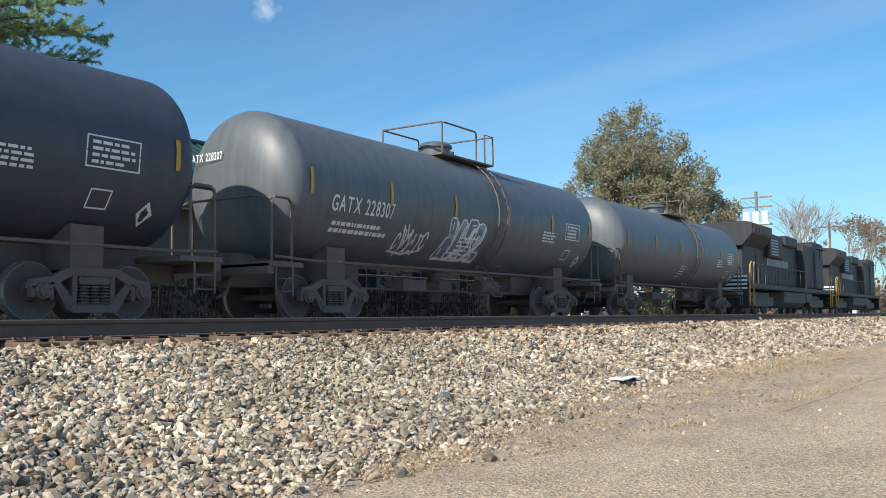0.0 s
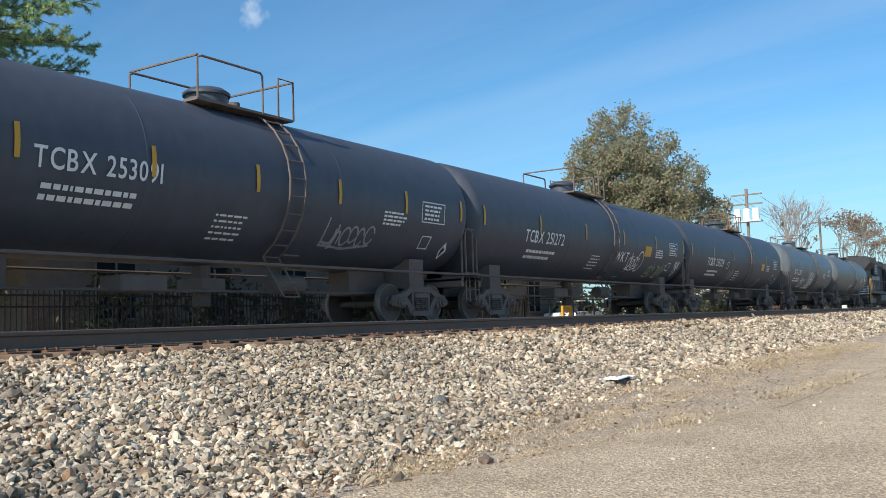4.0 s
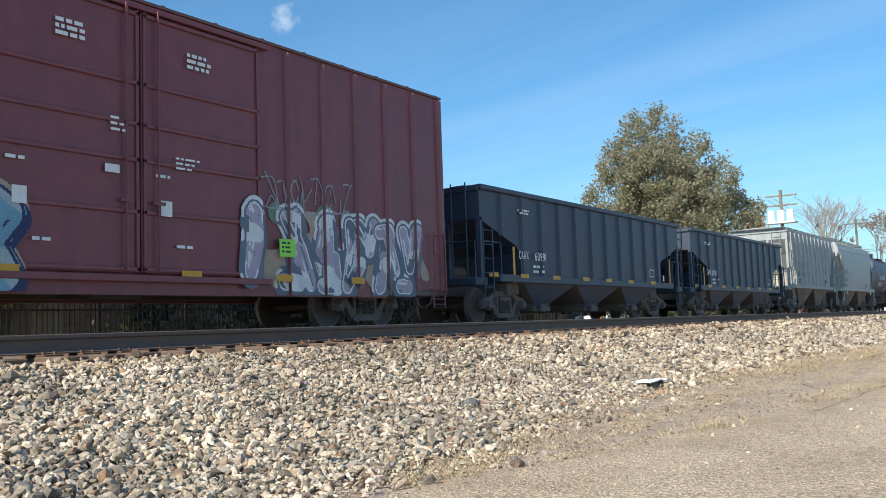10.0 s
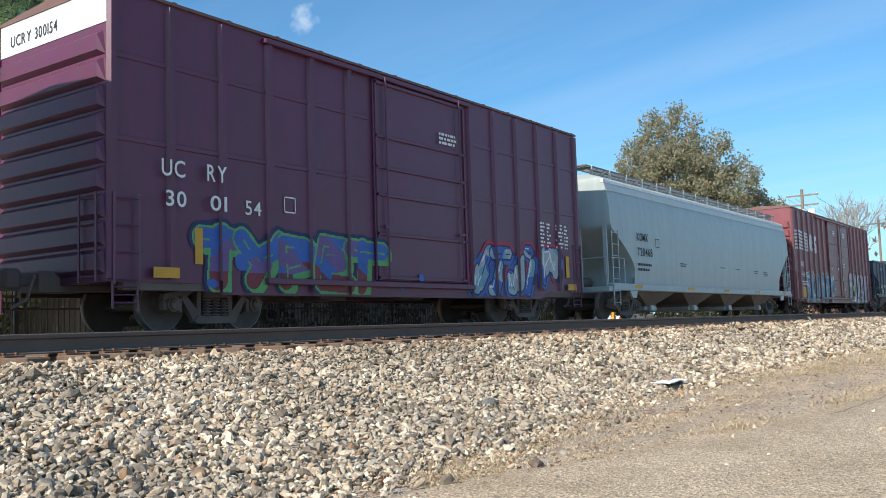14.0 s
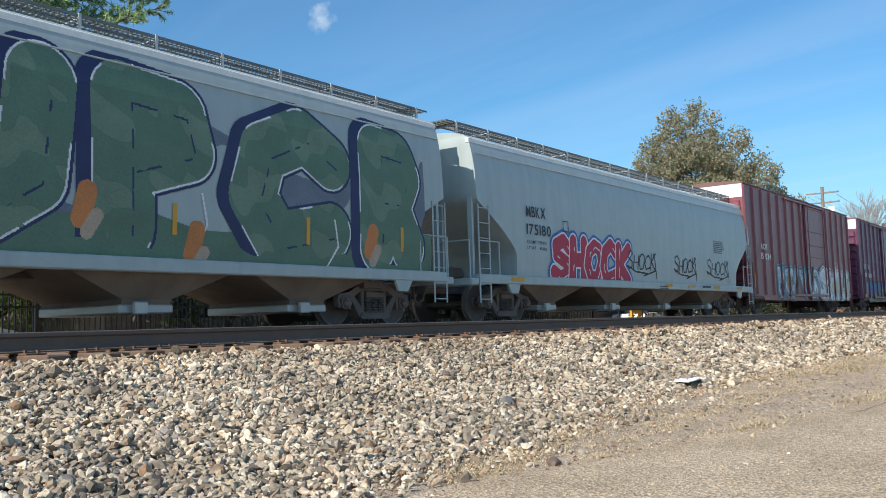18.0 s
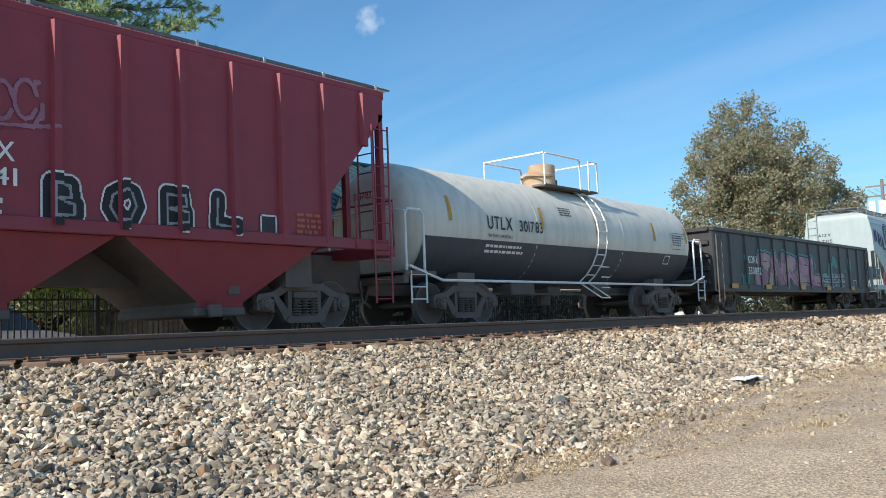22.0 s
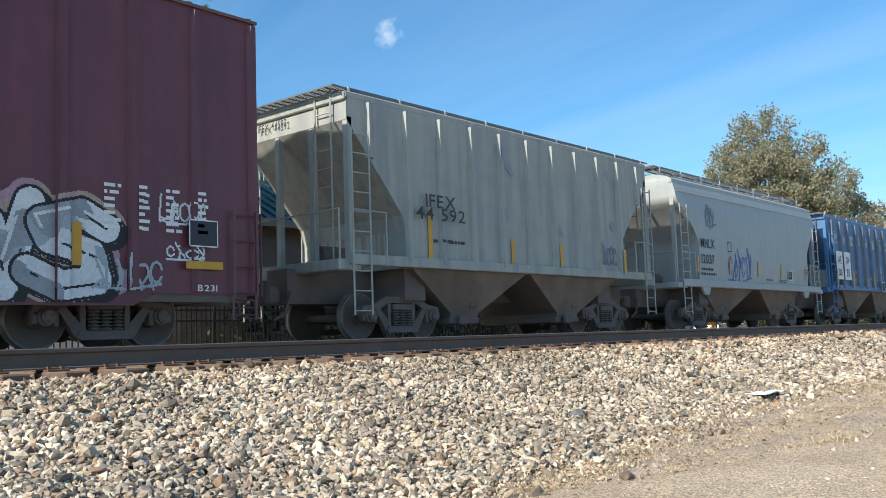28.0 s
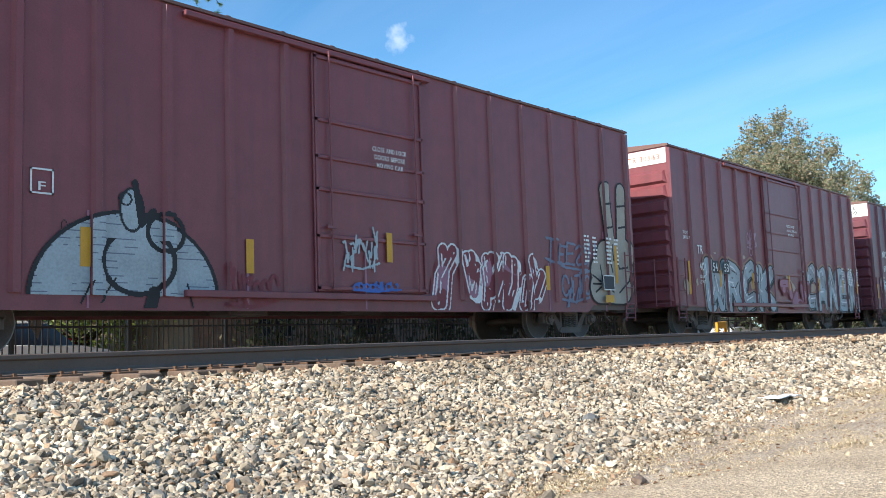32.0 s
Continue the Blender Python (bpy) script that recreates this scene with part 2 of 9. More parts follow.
class Build:
    """Collects vertices and faces for one mesh."""

    def __init__(self):
        self.v, self.f = [], []

    def add(self, verts, faces):
        o = len(self.v)
        self.v += [tuple(p) for p in verts]
        self.f += [tuple(o + i for i in f) for f in faces]
        return self

    def box(self, x0, x1, y0, y1, z0, z1, bev=0.0):
        if bev:
            b = min(bev, (x1 - x0) / 2.2, (y1 - y0) / 2.2, (z1 - z0) / 2.2)
            vs = []
            for sx in (0, 1):
                for sy in (0, 1):
                    for sz in (0, 1):
                        X, Y, Z = (x0, x1)[sx], (y0, y1)[sy], (z0, z1)[sz]
                        ix, iy, iz = (b, -b)[sx], (b, -b)[sy], (b, -b)[sz]
                        vs += [(X, Y + iy, Z + iz), (X + ix, Y, Z + iz), (X + ix, Y + iy, Z)]
            bm = bmesh.new()
            made = [bm.verts.new(p) for p in vs]
            bmesh.ops.convex_hull(bm, input=made)
            bm.verts.index_update()
            self.add([p.co for p in bm.verts], [[q.index for q in f.verts] for f in bm.faces])
            bm.free()
            return self
        return self.add([(x0, y0, z0), (x1, y0, z0), (x1, y1, z0), (x0, y1, z0), (x0, y0, z1), (x1, y0, z1), (x1, y1, z1), (x0, y1, z1)],
                        [(0, 3, 2, 1), (4, 5, 6, 7), (0, 1, 5, 4), (1, 2, 6, 5), (2, 3, 7, 6), (3, 0, 4, 7)])

    def tube(self, pts, r=0.018, n=6, caps=True):
        pts = [Vector(p) for p in pts]
        rings = []
        side = None
        for i, p in enumerate(pts):
            d = (pts[min(i + 1, len(pts) - 1)] - pts[max(i - 1, 0)]).normalized()
            if side is None or abs(side.dot(d)) > 0.9:
                side = d.orthogonal().normalized()
            side = (side - d * side.dot(d)).normalized()
            up = d.cross(side)
            rings.append([p + (side * math.cos(2 * math.pi * k / n) + up * math.sin(2 * math.pi * k / n)) * r for k in range(n)])
        faces = []
        for i in range(len(rings) - 1):
            for k in range(n):
                a, b = i * n + k, i * n + (k + 1) % n
                faces.append((a, b, b + n, a + n))
        if caps:
            faces.append(tuple(range(n))[::-1])
            faces.append(tuple(range((len(rings) - 1) * n, len(rings) * n)))
        return self.add([p for r_ in rings for p in r_], faces)

    def cyl(self, a, b, r, n=16):
        return self.tube([a, b], r, n)

    def lathe_x(self, prof, cy, cz, n=32, closed=True):
        """prof: (x, radius) along the x axis."""
        vs, fs = [], []
        for x, r in prof:
            vs += [(x, cy + r * math.sin(2 * math.pi * k / n), cz + r * math.cos(2 * math.pi * k / n)) for k in range(n)]
        for i in range(len(prof) - 1):
            for k in range(n):
                a, b = i * n + k, i * n + (k + 1) % n
                fs.append((a, a + n, b + n, b))
        if closed:
            fs.append(tuple(range(n)))
            fs.append(tuple(range((len(prof) - 1) * n, len(prof) * n))[::-1])
        return self.add(vs, fs)

    def lathe_y(self, prof, cx, cz, n=20):
        """prof: (y, radius) along the y axis."""
        vs, fs = [], []
        for y, r in prof:
            vs += [(cx + r * math.cos(2 * math.pi * k / n), y, cz + r * math.sin(2 * math.pi * k / n)) for k in range(n)]
        for i in range(len(prof) - 1):
            for k in range(n):
                a, b = i * n + k, i * n + (k + 1) % n
                fs.append((a, a + n, b + n, b))
        fs.append(tuple(range(n)))
        fs.append(tuple(range((len(prof) - 1) * n, len(prof) * n))[::-1])
        return self.add(vs, fs)

    def lathe_z(self, prof, cx, cy, n=20):
        vs, fs = [], []
        for z, r in prof:
            vs += [(cx + r * math.cos(2 * math.pi * k / n), cy + r * math.sin(2 * math.pi * k / n), z) for k in range(n)]
        for i in range(len(prof) - 1):
            for k in range(n):
                a, b = i * n + k, i * n + (k + 1) % n
                fs.append((a, b, b + n, a + n))
        fs.append(tuple(range(n))[::-1])
        fs.append(tuple(range((len(prof) - 1) * n, len(prof) * n)))
        return self.add(vs, fs)

    def extrude_y(self, poly, y0, y1):
        """poly: (x, z) outline, counter-clockwise seen from -y."""
        n = len(poly)
        vs = [(x, y0, z) for x, z in poly] + [(x, y1, z) for x, z in poly]
        fs = [tuple(range(n)), tuple(range(n, 2 * n))[::-1]]
        fs += [(i, i + n, (i + 1) % n + n, (i + 1) % n) for i in range(n)]
        return self.add(vs, fs)

    def extrude_x(self, poly, x0, x1, caps=True):
        """poly: (y, z) outline."""
        n = len(poly)
        vs = [(x0, y, z) for y, z in poly] + [(x1, y, z) for y, z in poly]
        fs = [(i, (i + 1) % n, (i + 1) % n + n, i + n) for i in range(n)]
        if caps:
            fs += [tuple(range(n))[::-1], tuple(range(n, 2 * n))]
        return self.add(vs, fs)

    def rings(self, levels, cap=True):
        """levels: (z, half length, half width): a body of stacked rectangles."""
        vs, fs = [], []
        for z, hl, hw in levels:
            vs += [(-hl, -hw, z), (hl, -hw, z), (hl, hw, z), (-hl, hw, z)]
        for i in range(len(levels) - 1):
            for k in range(4):
                a, b = 4 * i + k, 4 * i + (k + 1) % 4
                fs.append((a, b, b + 4, a + 4))
        if cap:
            fs.append((3, 2, 1, 0))
            e = 4 * (len(levels) - 1)
            fs.append((e, e + 1, e + 2, e + 3))
        return self.add(vs, fs)

    def mesh(self, name, mat, smooth=0.0):
        me = bpy.data.meshes.new(name)
        me.from_pydata(self.v, [], self.f)
        me.materials.append(mat)
        me.update()
        if smooth:
            me.shade_smooth()
            me.set_sharp_from_angle(angle=radians(smooth))
        return me


def part(name, build, mat, parent, label="", smooth=0.0):
    """One mesh object under a thing or a part; build may be a ready mesh."""
    me = build if isinstance(build, bpy.types.Mesh) else build.mesh(name, mat, smooth)
    ob = new(name, me)
    ob.parent = parent
    if label:
        ob["label"] = label
    return ob


def thing(name, place, label, category, group="", kind=""):
    ob = new(name)
    ob.location = place
    return tagged(ob, label, category, group, kind)


def make_glyphs(chars):
    """Flat shapes of single letters from the built-in font: vertices, faces, advance."""
    out = {}
    for ch in chars:
        cu = bpy.data.curves.new("lettering", "FONT")
        cu.body, cu.size, cu.offset, cu.resolution_u = ch, 1.0, 0.012, 3
        ob = bpy.data.objects.new("lettering", cu)
        scene.collection.objects.link(ob)
        me = bpy.data.meshes.new_from_object(ob.evaluated_get(bpy.context.evaluated_depsgraph_get()))
        vs = [(p.co.x, p.co.y) for p in me.vertices]
        lo = min(p for p, _ in vs)
        hi = max(p for p, _ in vs)
        out[ch] = ([(p - lo, q) for p, q in vs], [tuple(f.vertices) for f in me.polygons], hi - lo + 0.13)
        bpy.data.objects.remove(ob)
        bpy.data.meshes.remove(me)
    return out


GLYPHS = make_glyphs("ABCDEFGHIJKLMNOPQRSTUVWXYZ0123456789")


def letters(body, size, offset=0.0, bold=0.0):
    """A line of letters as vertices (x, z) and faces, starting at the origin."""
    vs, fs, x = [], [], 0.0
    for ch in body:
        if ch == " ":
            x += 0.36
            continue
        v, f, step = GLYPHS[ch]
        n = len(vs)
        vs += [((x + p) * size, q * size) for p, q in v]
        fs += [tuple(n + k for k in face) for face in f]
        x += step
    return vs, fs


def on_side(flat, x, z, side, width=1.0, proud=0.006):
    """Flat (x, z) shapes laid on a car's near side, whose half width at a height is side(z)."""
    vs, fs = flat
    b = Build()
    b.add([(x + p * width, -side(z + q) - proud, z + q) for p, q in vs], fs)
    return b


def text(parent, body, x, z, size, side, mat="white", width=0.85, bold=0.004, proud=0.006, name="lettering"):
    return part(name, on_side(letters(body, size, 0, bold * size / 0.3), x, z, side, width, proud), M[mat], parent)


def panel(parent, name, x0, x1, z0, z1, side, mat, proud=0.005, thick=0.0, label=""):
    """A flat marking or plate on the near side, following its curve."""
    proud = lift(parent, x0, x1, proud)
    n = max(1, int((z1 - z0) / 0.12))
    vs, fs = [], []
    for i in range(n + 1):
        z = z0 + (z1 - z0) * i / n
        y = -side(z) - proud
        vs += [(x0, y, z), (x1, y, z)]
    for i in range(n):
        fs.append((2 * i, 2 * i + 1, 2 * i + 3, 2 * i + 2))
    return part(name, Build().add(vs, fs), M[mat], parent, label)


def bars(parent, x, z, w, rows, side, mat="white", h=0.045, gap=0.085, seed=0, proud=0.014):
    """Small writing that cannot be read: rows of short bars."""
    r = random.Random(seed)
    b = Build()
    for i in range(rows):
        zz, xx = z - i * gap, x
        end = x + w * r.uniform(0.75, 1.0)
        while xx < end - 0.05:
            d = min(r.uniform(0.05, 0.2), end - xx)
            o = lift(parent, xx, xx + d, proud)
            y0, y1 = -side(zz) - o, -side(zz + h) - o
            b.add([(xx, y0, zz), (xx + d, y0, zz), (xx + d, y1, zz + h), (xx, y1, zz + h)], [(0, 1, 2, 3)])
            xx += d + 0.035
    ob = part("small_writing", b, M[mat], parent)
    ob["kind"] = "stuff"
    return ob


# ---- running gear ----
def make_truck_meshes():
    """Three-piece freight truck: cast side frames with open windows, bolster, coil springs, wheelsets with worn rims."""
    b = Build()
    for s in (-1, 1):
        y0, y1 = sorted((s * 0.99, s * 1.12))
        ym = s * 1.055
        # top chord, arched over the springs and running out over the axle boxes
        b.extrude_y([(-1.10, 0.50), (-1.06, 0.63), (-0.74, 0.68), (-0.44, 0.83), (0.44, 0.83), (0.74, 0.68), (1.06, 0.63), (1.10, 0.50),
                     (0.98, 0.50), (0.94, 0.55), (0.66, 0.56), (0.40, 0.70), (-0.40, 0.70), (-0.66, 0.56), (-0.94, 0.55), (-0.98, 0.50)][::-1], y0, y1)
        for k in (-1, 1):
            arm = [(k * 0.74, 0.60), (k * 0.60, 0.60), (k * 0.30, 0.27), (k * 0.40, 0.17), (k * 0.46, 0.17)]
            b.extrude_y(arm if k < 0 else arm[::-1], y0 + 0.01, y1 - 0.01)
            b.box(*sorted((k * 0.30, k * 0.385)), y0 + 0.015, y1 - 0.015, 0.25, 0.72)
            b.box(*sorted((k * 0.70, k * 0.775)), y0, y1, 0.32, 0.60, 0.01)
            b.box(*sorted((k * 1.00, k * 1.075)), y0, y1, 0.36, 0.54, 0.01)
            # bearing with its end cap and bolts
            b.lathe_y([(ym - s * 0.03, 0.13), (ym + s * 0.10, 0.13), (ym + s * 0.11, 0.105), (ym + s * 0.17, 0.10), (ym + s * 0.18, 0.06)], k * 0.89, 0.457, 14)
            for q in range(3):
                a = q * 2.094 + 0.4
                b.lathe_y([(ym + s * 0.17, 0.018), (ym + s * 0.20, 0.018)], k * 0.89 + 0.062 * math.cos(a), 0.457 + 0.062 * math.sin(a), 6)
            # brake beam and shoe between the wheel and the bolster
            b.box(*sorted((k * 0.36, k * 0.42)), -0.72, 0.72, 0.34, 0.42)
            b.box(*sorted((k * 0.39, k * 0.46)), *sorted((s * 0.72, s * 0.82)), 0.30, 0.56)
        b.extrude_y([(-0.46, 0.17), (-0.40, 0.13), (0.40, 0.13), (0.46, 0.17), (0.38, 0.26), (-0.38, 0.26)], y0 - 0.02, y1 + 0.02)
        b.box(-0.27, 0.27, *sorted((s * 0.90, s * 1.15)), 0.56, 0.69, 0.02)
    b.box(-0.24, 0.24, -1.0, 1.0, 0.50, 0.78)
    frame_mesh = b.mesh("truck", M["under"])
    s = Build()
    coil = []
    for j in range(6):
        z = 0.262 + 0.050 * j
        coil += [(z, 0.045), (z + 0.008, 0.088), (z + 0.030, 0.088), (z + 0.038, 0.045)]
    s.lathe_z(coil, 0, -1.10, 12)
    spring_mesh = s.mesh("spring", M["spring"])
    prof = [(0.68, 0.30), (0.68, 0.47), (0.715, 0.48), (0.73, 0.455), (0.822, 0.449), (0.826, 0.444), (0.824, 0.432), (0.795, 0.39), (0.765, 0.16), (0.82, 0.14), (0.82, 0.02)]
    w, rim = Build(), set()
    for sy in (-1, 1):
        first = len(w.f)
        w.lathe_y([(sy * a, r) for a, r in prof], 0, 0, 32)
        rim |= set(range(first + 3 * 32, first + 6 * 32))
    w.lathe_y([(-1.0, 0.075), (1.0, 0.075)], 0, 0, 10)
    wheel_mesh = w.mesh("wheelset", M["wheel"], 35)
    wheel_mesh.materials.append(M["wheel_rim"])
    for k in rim:
        wheel_mesh.polygons[k].material_index = 1
    return frame_mesh, spring_mesh, wheel_mesh


TRUCK, SPRING, WHEELSET = make_truck_meshes()
WHEELS = []          # wheelsets with the car's place on the train


def running_gear(car, length, inset=2.0, gap=0.75, sill=True):
    for s in (-1, 1):
        t = part("truck", TRUCK, None, car)
        t.location = (s * (length / 2 - inset), 0, 0)
        for k in (-0.185, 0, 0.185):
            part("spring", SPRING, None, t).location = (k, 0, 0)
        for ax in (-0.89, 0.89):
            w = part("wheelset", WHEELSET, None, t)
            w.location = (ax, 0, 0.457)
            WHEELS.append((w, car))
    for s in (-1, 1):
        b = Build()
        e = s * length / 2
        x0, x1 = sorted((e - s * 0.5, e + s * (gap - 0.16)))
        b.box(x0, x1, -0.09, 0.09, 0.78, 0.98, 0.02)
        x0, x1 = sorted((e + s * (gap - 0.3), e + s * (gap - 0.005)))
        b.box(x0, x1, -0.17, 0.17, 0.70, 1.04, 0.05)
        b.tube([(e + s * (gap - 0.4), -0.35, 0.95), (e + s * (gap - 0.3), -0.3, 0.55), (e + s * (gap - 0.05), -0.28, 0.42)], 0.03, 6)
        part("coupler", b, M["under"], car)


def ladder(b, x, y, z0, z1, w=0.42, rung=0.36, along="x", r=0.0135):
    """Rails and rungs, standing along x (on a side) or along y (on an end)."""
    d = (w / 2, 0) if along == "x" else (0, w / 2)
    for s in (-1, 1):
        b.tube([(x + s * d[0], y + s * d[1], z0), (x + s * d[0], y + s * d[1], z1)], r * 1.5, 5)
    n = max(2, int((z1 - z0) / rung))
    for i in range(n + 1):
        z = z0 + 0.08 + (z1 - z0 - 0.16) * i / n
        b.tube([(x - d[0], y - d[1], z), (x + d[0], y + d[1], z)], r, 5)


CARS = {}


def car_base(name, xl, xr, label, category):
    ob = thing(name, ((xl + xr) / 2, FAR_TRACK, RAIL_TOP), label, category, "cars of the freight train")
    CARS[ob] = (xl + xr) / 2
    return ob


def interp(table):
    zs, ws = zip(*table)
    return lambda z: float(np.interp(z, zs, ws))


# ---- tank cars ----
def tank_car(xl, xr, label, mat="black_tank", head="", r=1.56, cz=2.76, number=None, seed=0, lower=None, rail_mat="under", dome_mat=None, platform=0.0):
    car = car_base("tank_car", xl, xr, label, "tank car")
    ln = xr - xl
    h = ln / 2
    # shell with dished heads
    prof = [(-h - 0.40 + 0.58 * (1 - (1 - q ** 2.7) ** 0.5), max(0.02, r * q)) for q in (0.0, 0.2, 0.38, 0.54, 0.67, 0.77, 0.85, 0.91, 0.95, 0.975, 0.99, 0.998, 1.0)]
    full = prof + [(-x, q) for x, q in prof[::-1]]
    part("tank", Build().lathe_x(full, 0, cz, 64), M[mat], car, smooth=50)
    side = lambda z: math.sqrt(max(0.05, (r + 0.002) ** 2 - (z - cz) ** 2))
    if lower:
        n = 20
        vs, fs = [], []
        for i in range(n + 1):
            a = math.radians(-75 + 150 * i / n)
            for x in (-h + 0.06, h - 0.06):
                vs.append((x, (r + 0.006) * math.sin(a), cz - (r + 0.006) * math.cos(a)))
        for i in range(n):
            fs.append((2 * i, 2 * i + 1, 2 * i + 3, 2 * i + 2))
        part("lower_band", Build().add(vs, fs), M[lower], car, smooth=40)
    # weld seams
    for k in (1, 2):
        x = -h + ln * k / 3
        b = Build().lathe_x([(x - 0.02, r), (x - 0.012, r + 0.005), (x + 0.012, r + 0.005), (x + 0.02, r)], 0, cz, 64, False)
        part("weld_seam", b, M[mat], car, smooth=60)
    # running boards, bolster saddles, sills
    for s in (-1, 1):
        part("end_platform", Build().box(*sorted((s * (h - 0.2), s * (h + 0.75))), -1.48, 1.48, 1.0, 1.10, 0.01), M["under"], car)
        b = Build()
        b.box(*sorted((s * (h - 2.0), s * (h - 1.4))), -1.05, 1.05, 0.8, cz - r * 0.80)
        b.box(*sorted((s * (h - 3.4), s * (h + 0.6))), -0.3, 0.3, 0.66, cz - r + 0.12)
        part("saddle", b, M["under"], car)
        part("head_block", Build().box(*sorted((s * (h + 0.6), s * (h + 0.75))), -1.45, 1.45, 0.85, 1.08, 0.02), M["under"], car)
    part("outlet_valve", Build().cyl((0, 0, 0.42), (0, 0, cz - r + 0.1), 0.18, 12).box(-0.3, 0.3, -0.35, 0.35, 0.7, 0.95), M["under"], car)
    part("brake_reservoir", Build().cyl((1.4, -0.5, 0.85), (2.3, -0.5, 0.85), 0.2, 12), M["under"], car)
    part("brake_rigging", Build().box(-2.4, -1.4, -0.7, -0.1, 0.65, 0.95, 0.03).tube([(-h + 2.5, -0.4, 0.7), (h - 2.5, -0.4, 0.7)], 0.03), M["under"], car)
    zr = 1.16 if not lower else 0.92
    for y in (-1.46, 1.46):
        part("side_rail", Build().tube([(-h - 0.6, y, 1.2), (-h + 0.4, y, zr), (h - 0.4, y, zr), (h + 0.6, y, 1.2)], 0.03), M[rail_mat], car)
    for s in (-1, 1):
        # end handrails, bent round the corners
        e = s * (h + 0.62)
        for y in (-1.4, 1.4):
            part("corner_rail", Build().tube([(e - s * 0.55, y, 1.05), (e - s * 0.55, y, 2.25), (e - s * 0.45, y, 2.35), (e - s * 0.08, y, 2.35), (e, y, 2.25), (e, y, 1.05)], 0.03), M[rail_mat], car)
        part("end_rail", Build().tube([(e, -1.4, 2.3), (e, -0.9, 2.4), (e, 0.9, 2.4), (e, 1.4, 2.3)], 0.026), M[rail_mat], car)
        b = Build()
        ladder(b, e - s * 0.28, -1.47, 0.45, 1.1, 0.46, 0.3)
        part("step", b, M[rail_mat], car)
    # manway, valves, platform and its railings on top
    top = cz + r
    b = Build()
    b.lathe_z([(top - 0.1, 0.42), (top + 0.28, 0.42), (top + 0.28, 0.47), (top + 0.34, 0.47), (top + 0.42, 0.36), (top + 0.45, 0.1)], platform, 0, 24)
    part("manway", b, M[dome_mat or mat], car, smooth=30)
    if dome_mat:
        part("valve_housing", Build().lathe_z([(top - 0.05, 0.36), (top + 0.6, 0.36), (top + 0.62, 0.33), (top + 0.64, 0.05)], platform + 0.05, -0.1, 24), M[dome_mat], car, smooth=30)
    b = Build()
    b.cyl((platform + 0.75, 0, top - 0.05), (platform + 0.75, 0, top + 0.3), 0.12, 12)
    b.cyl((platform + 0.95, 0.3, top - 0.1), (platform + 0.95, 0.3, top + 0.22), 0.08, 10)
    b.box(platform - 1.1, platform + 1.5, -0.95, -0.55, top - 0.12, top - 0.07)
    b.box(platform - 1.1, platform + 1.5, 0.55, 0.95, top - 0.12, top - 0.07)
    part("platform", b, M["under"], car)
    b = Build()
    z1 = top + 0.72
    for y in (-0.95, 0.95):
        b.tube([(platform - 1.1, y, top - 0.1), (platform - 1.1, y, z1 - 0.05), (platform - 1.0, y, z1), (platform + 0.55, y, z1)], 0.024)
        b.tube([(platform + 0.55, y, z1), (platform + 0.6, y, z1 - 0.06), (platform + 0.6, y, top - 0.1)], 0.024)
        b.tube([(platform + 1.05, y, top - 0.1), (platform + 1.05, y, z1), (platform + 1.5, y, z1), (platform + 1.5, y, top - 0.1)], 0.024)
    for x in (platform - 1.1, platform + 1.5):
        b.tube([(x, -0.95, z1), (x, 0.95, z1)], 0.024)
    part("railing", b, M[rail_mat], car)
    b = Build()
    pts = []
    for i in range(13):
        a = math.radians(-58 + 148 * i / 12)
        pts.append((-(r + 0.09) * math.cos(a) if i < 12 else -(r + 0.09) * 0.2, cz + (r + 0.09) * math.sin(a)))
    for x in (platform + 0.6, platform + 1.05):
        b.tube([(x, y, z) for y, z in pts] , 0.022)
        b.tube([(x, pts[0][0], pts[0][1]), (x, -1.42, 0.55)], 0.022)
    for y, z in pts[:10]:
        b.tube([(platform + 0.6, y, z), (platform + 1.05, y, z)], 0.016, 5)
    for k in range(4):
        zz = 0.55 + k * 0.27
        b.tube([(platform + 0.6, -1.44, zz), (platform + 1.05, -1.42, zz)], 0.016, 5)
    part("ladder", b, M[rail_mat], car)
    running_gear(car, ln + 1.0, 2.1, 0.5)
    return car, side, h


# ---- covered hoppers with smooth curved sides ----
CURVED = [(0.0, 1.50), (0.06, 1.56), (0.26, 1.60), (0.56, 1.60), (0.79, 1.56), (0.94, 1.47), (1.0, 1.40)]


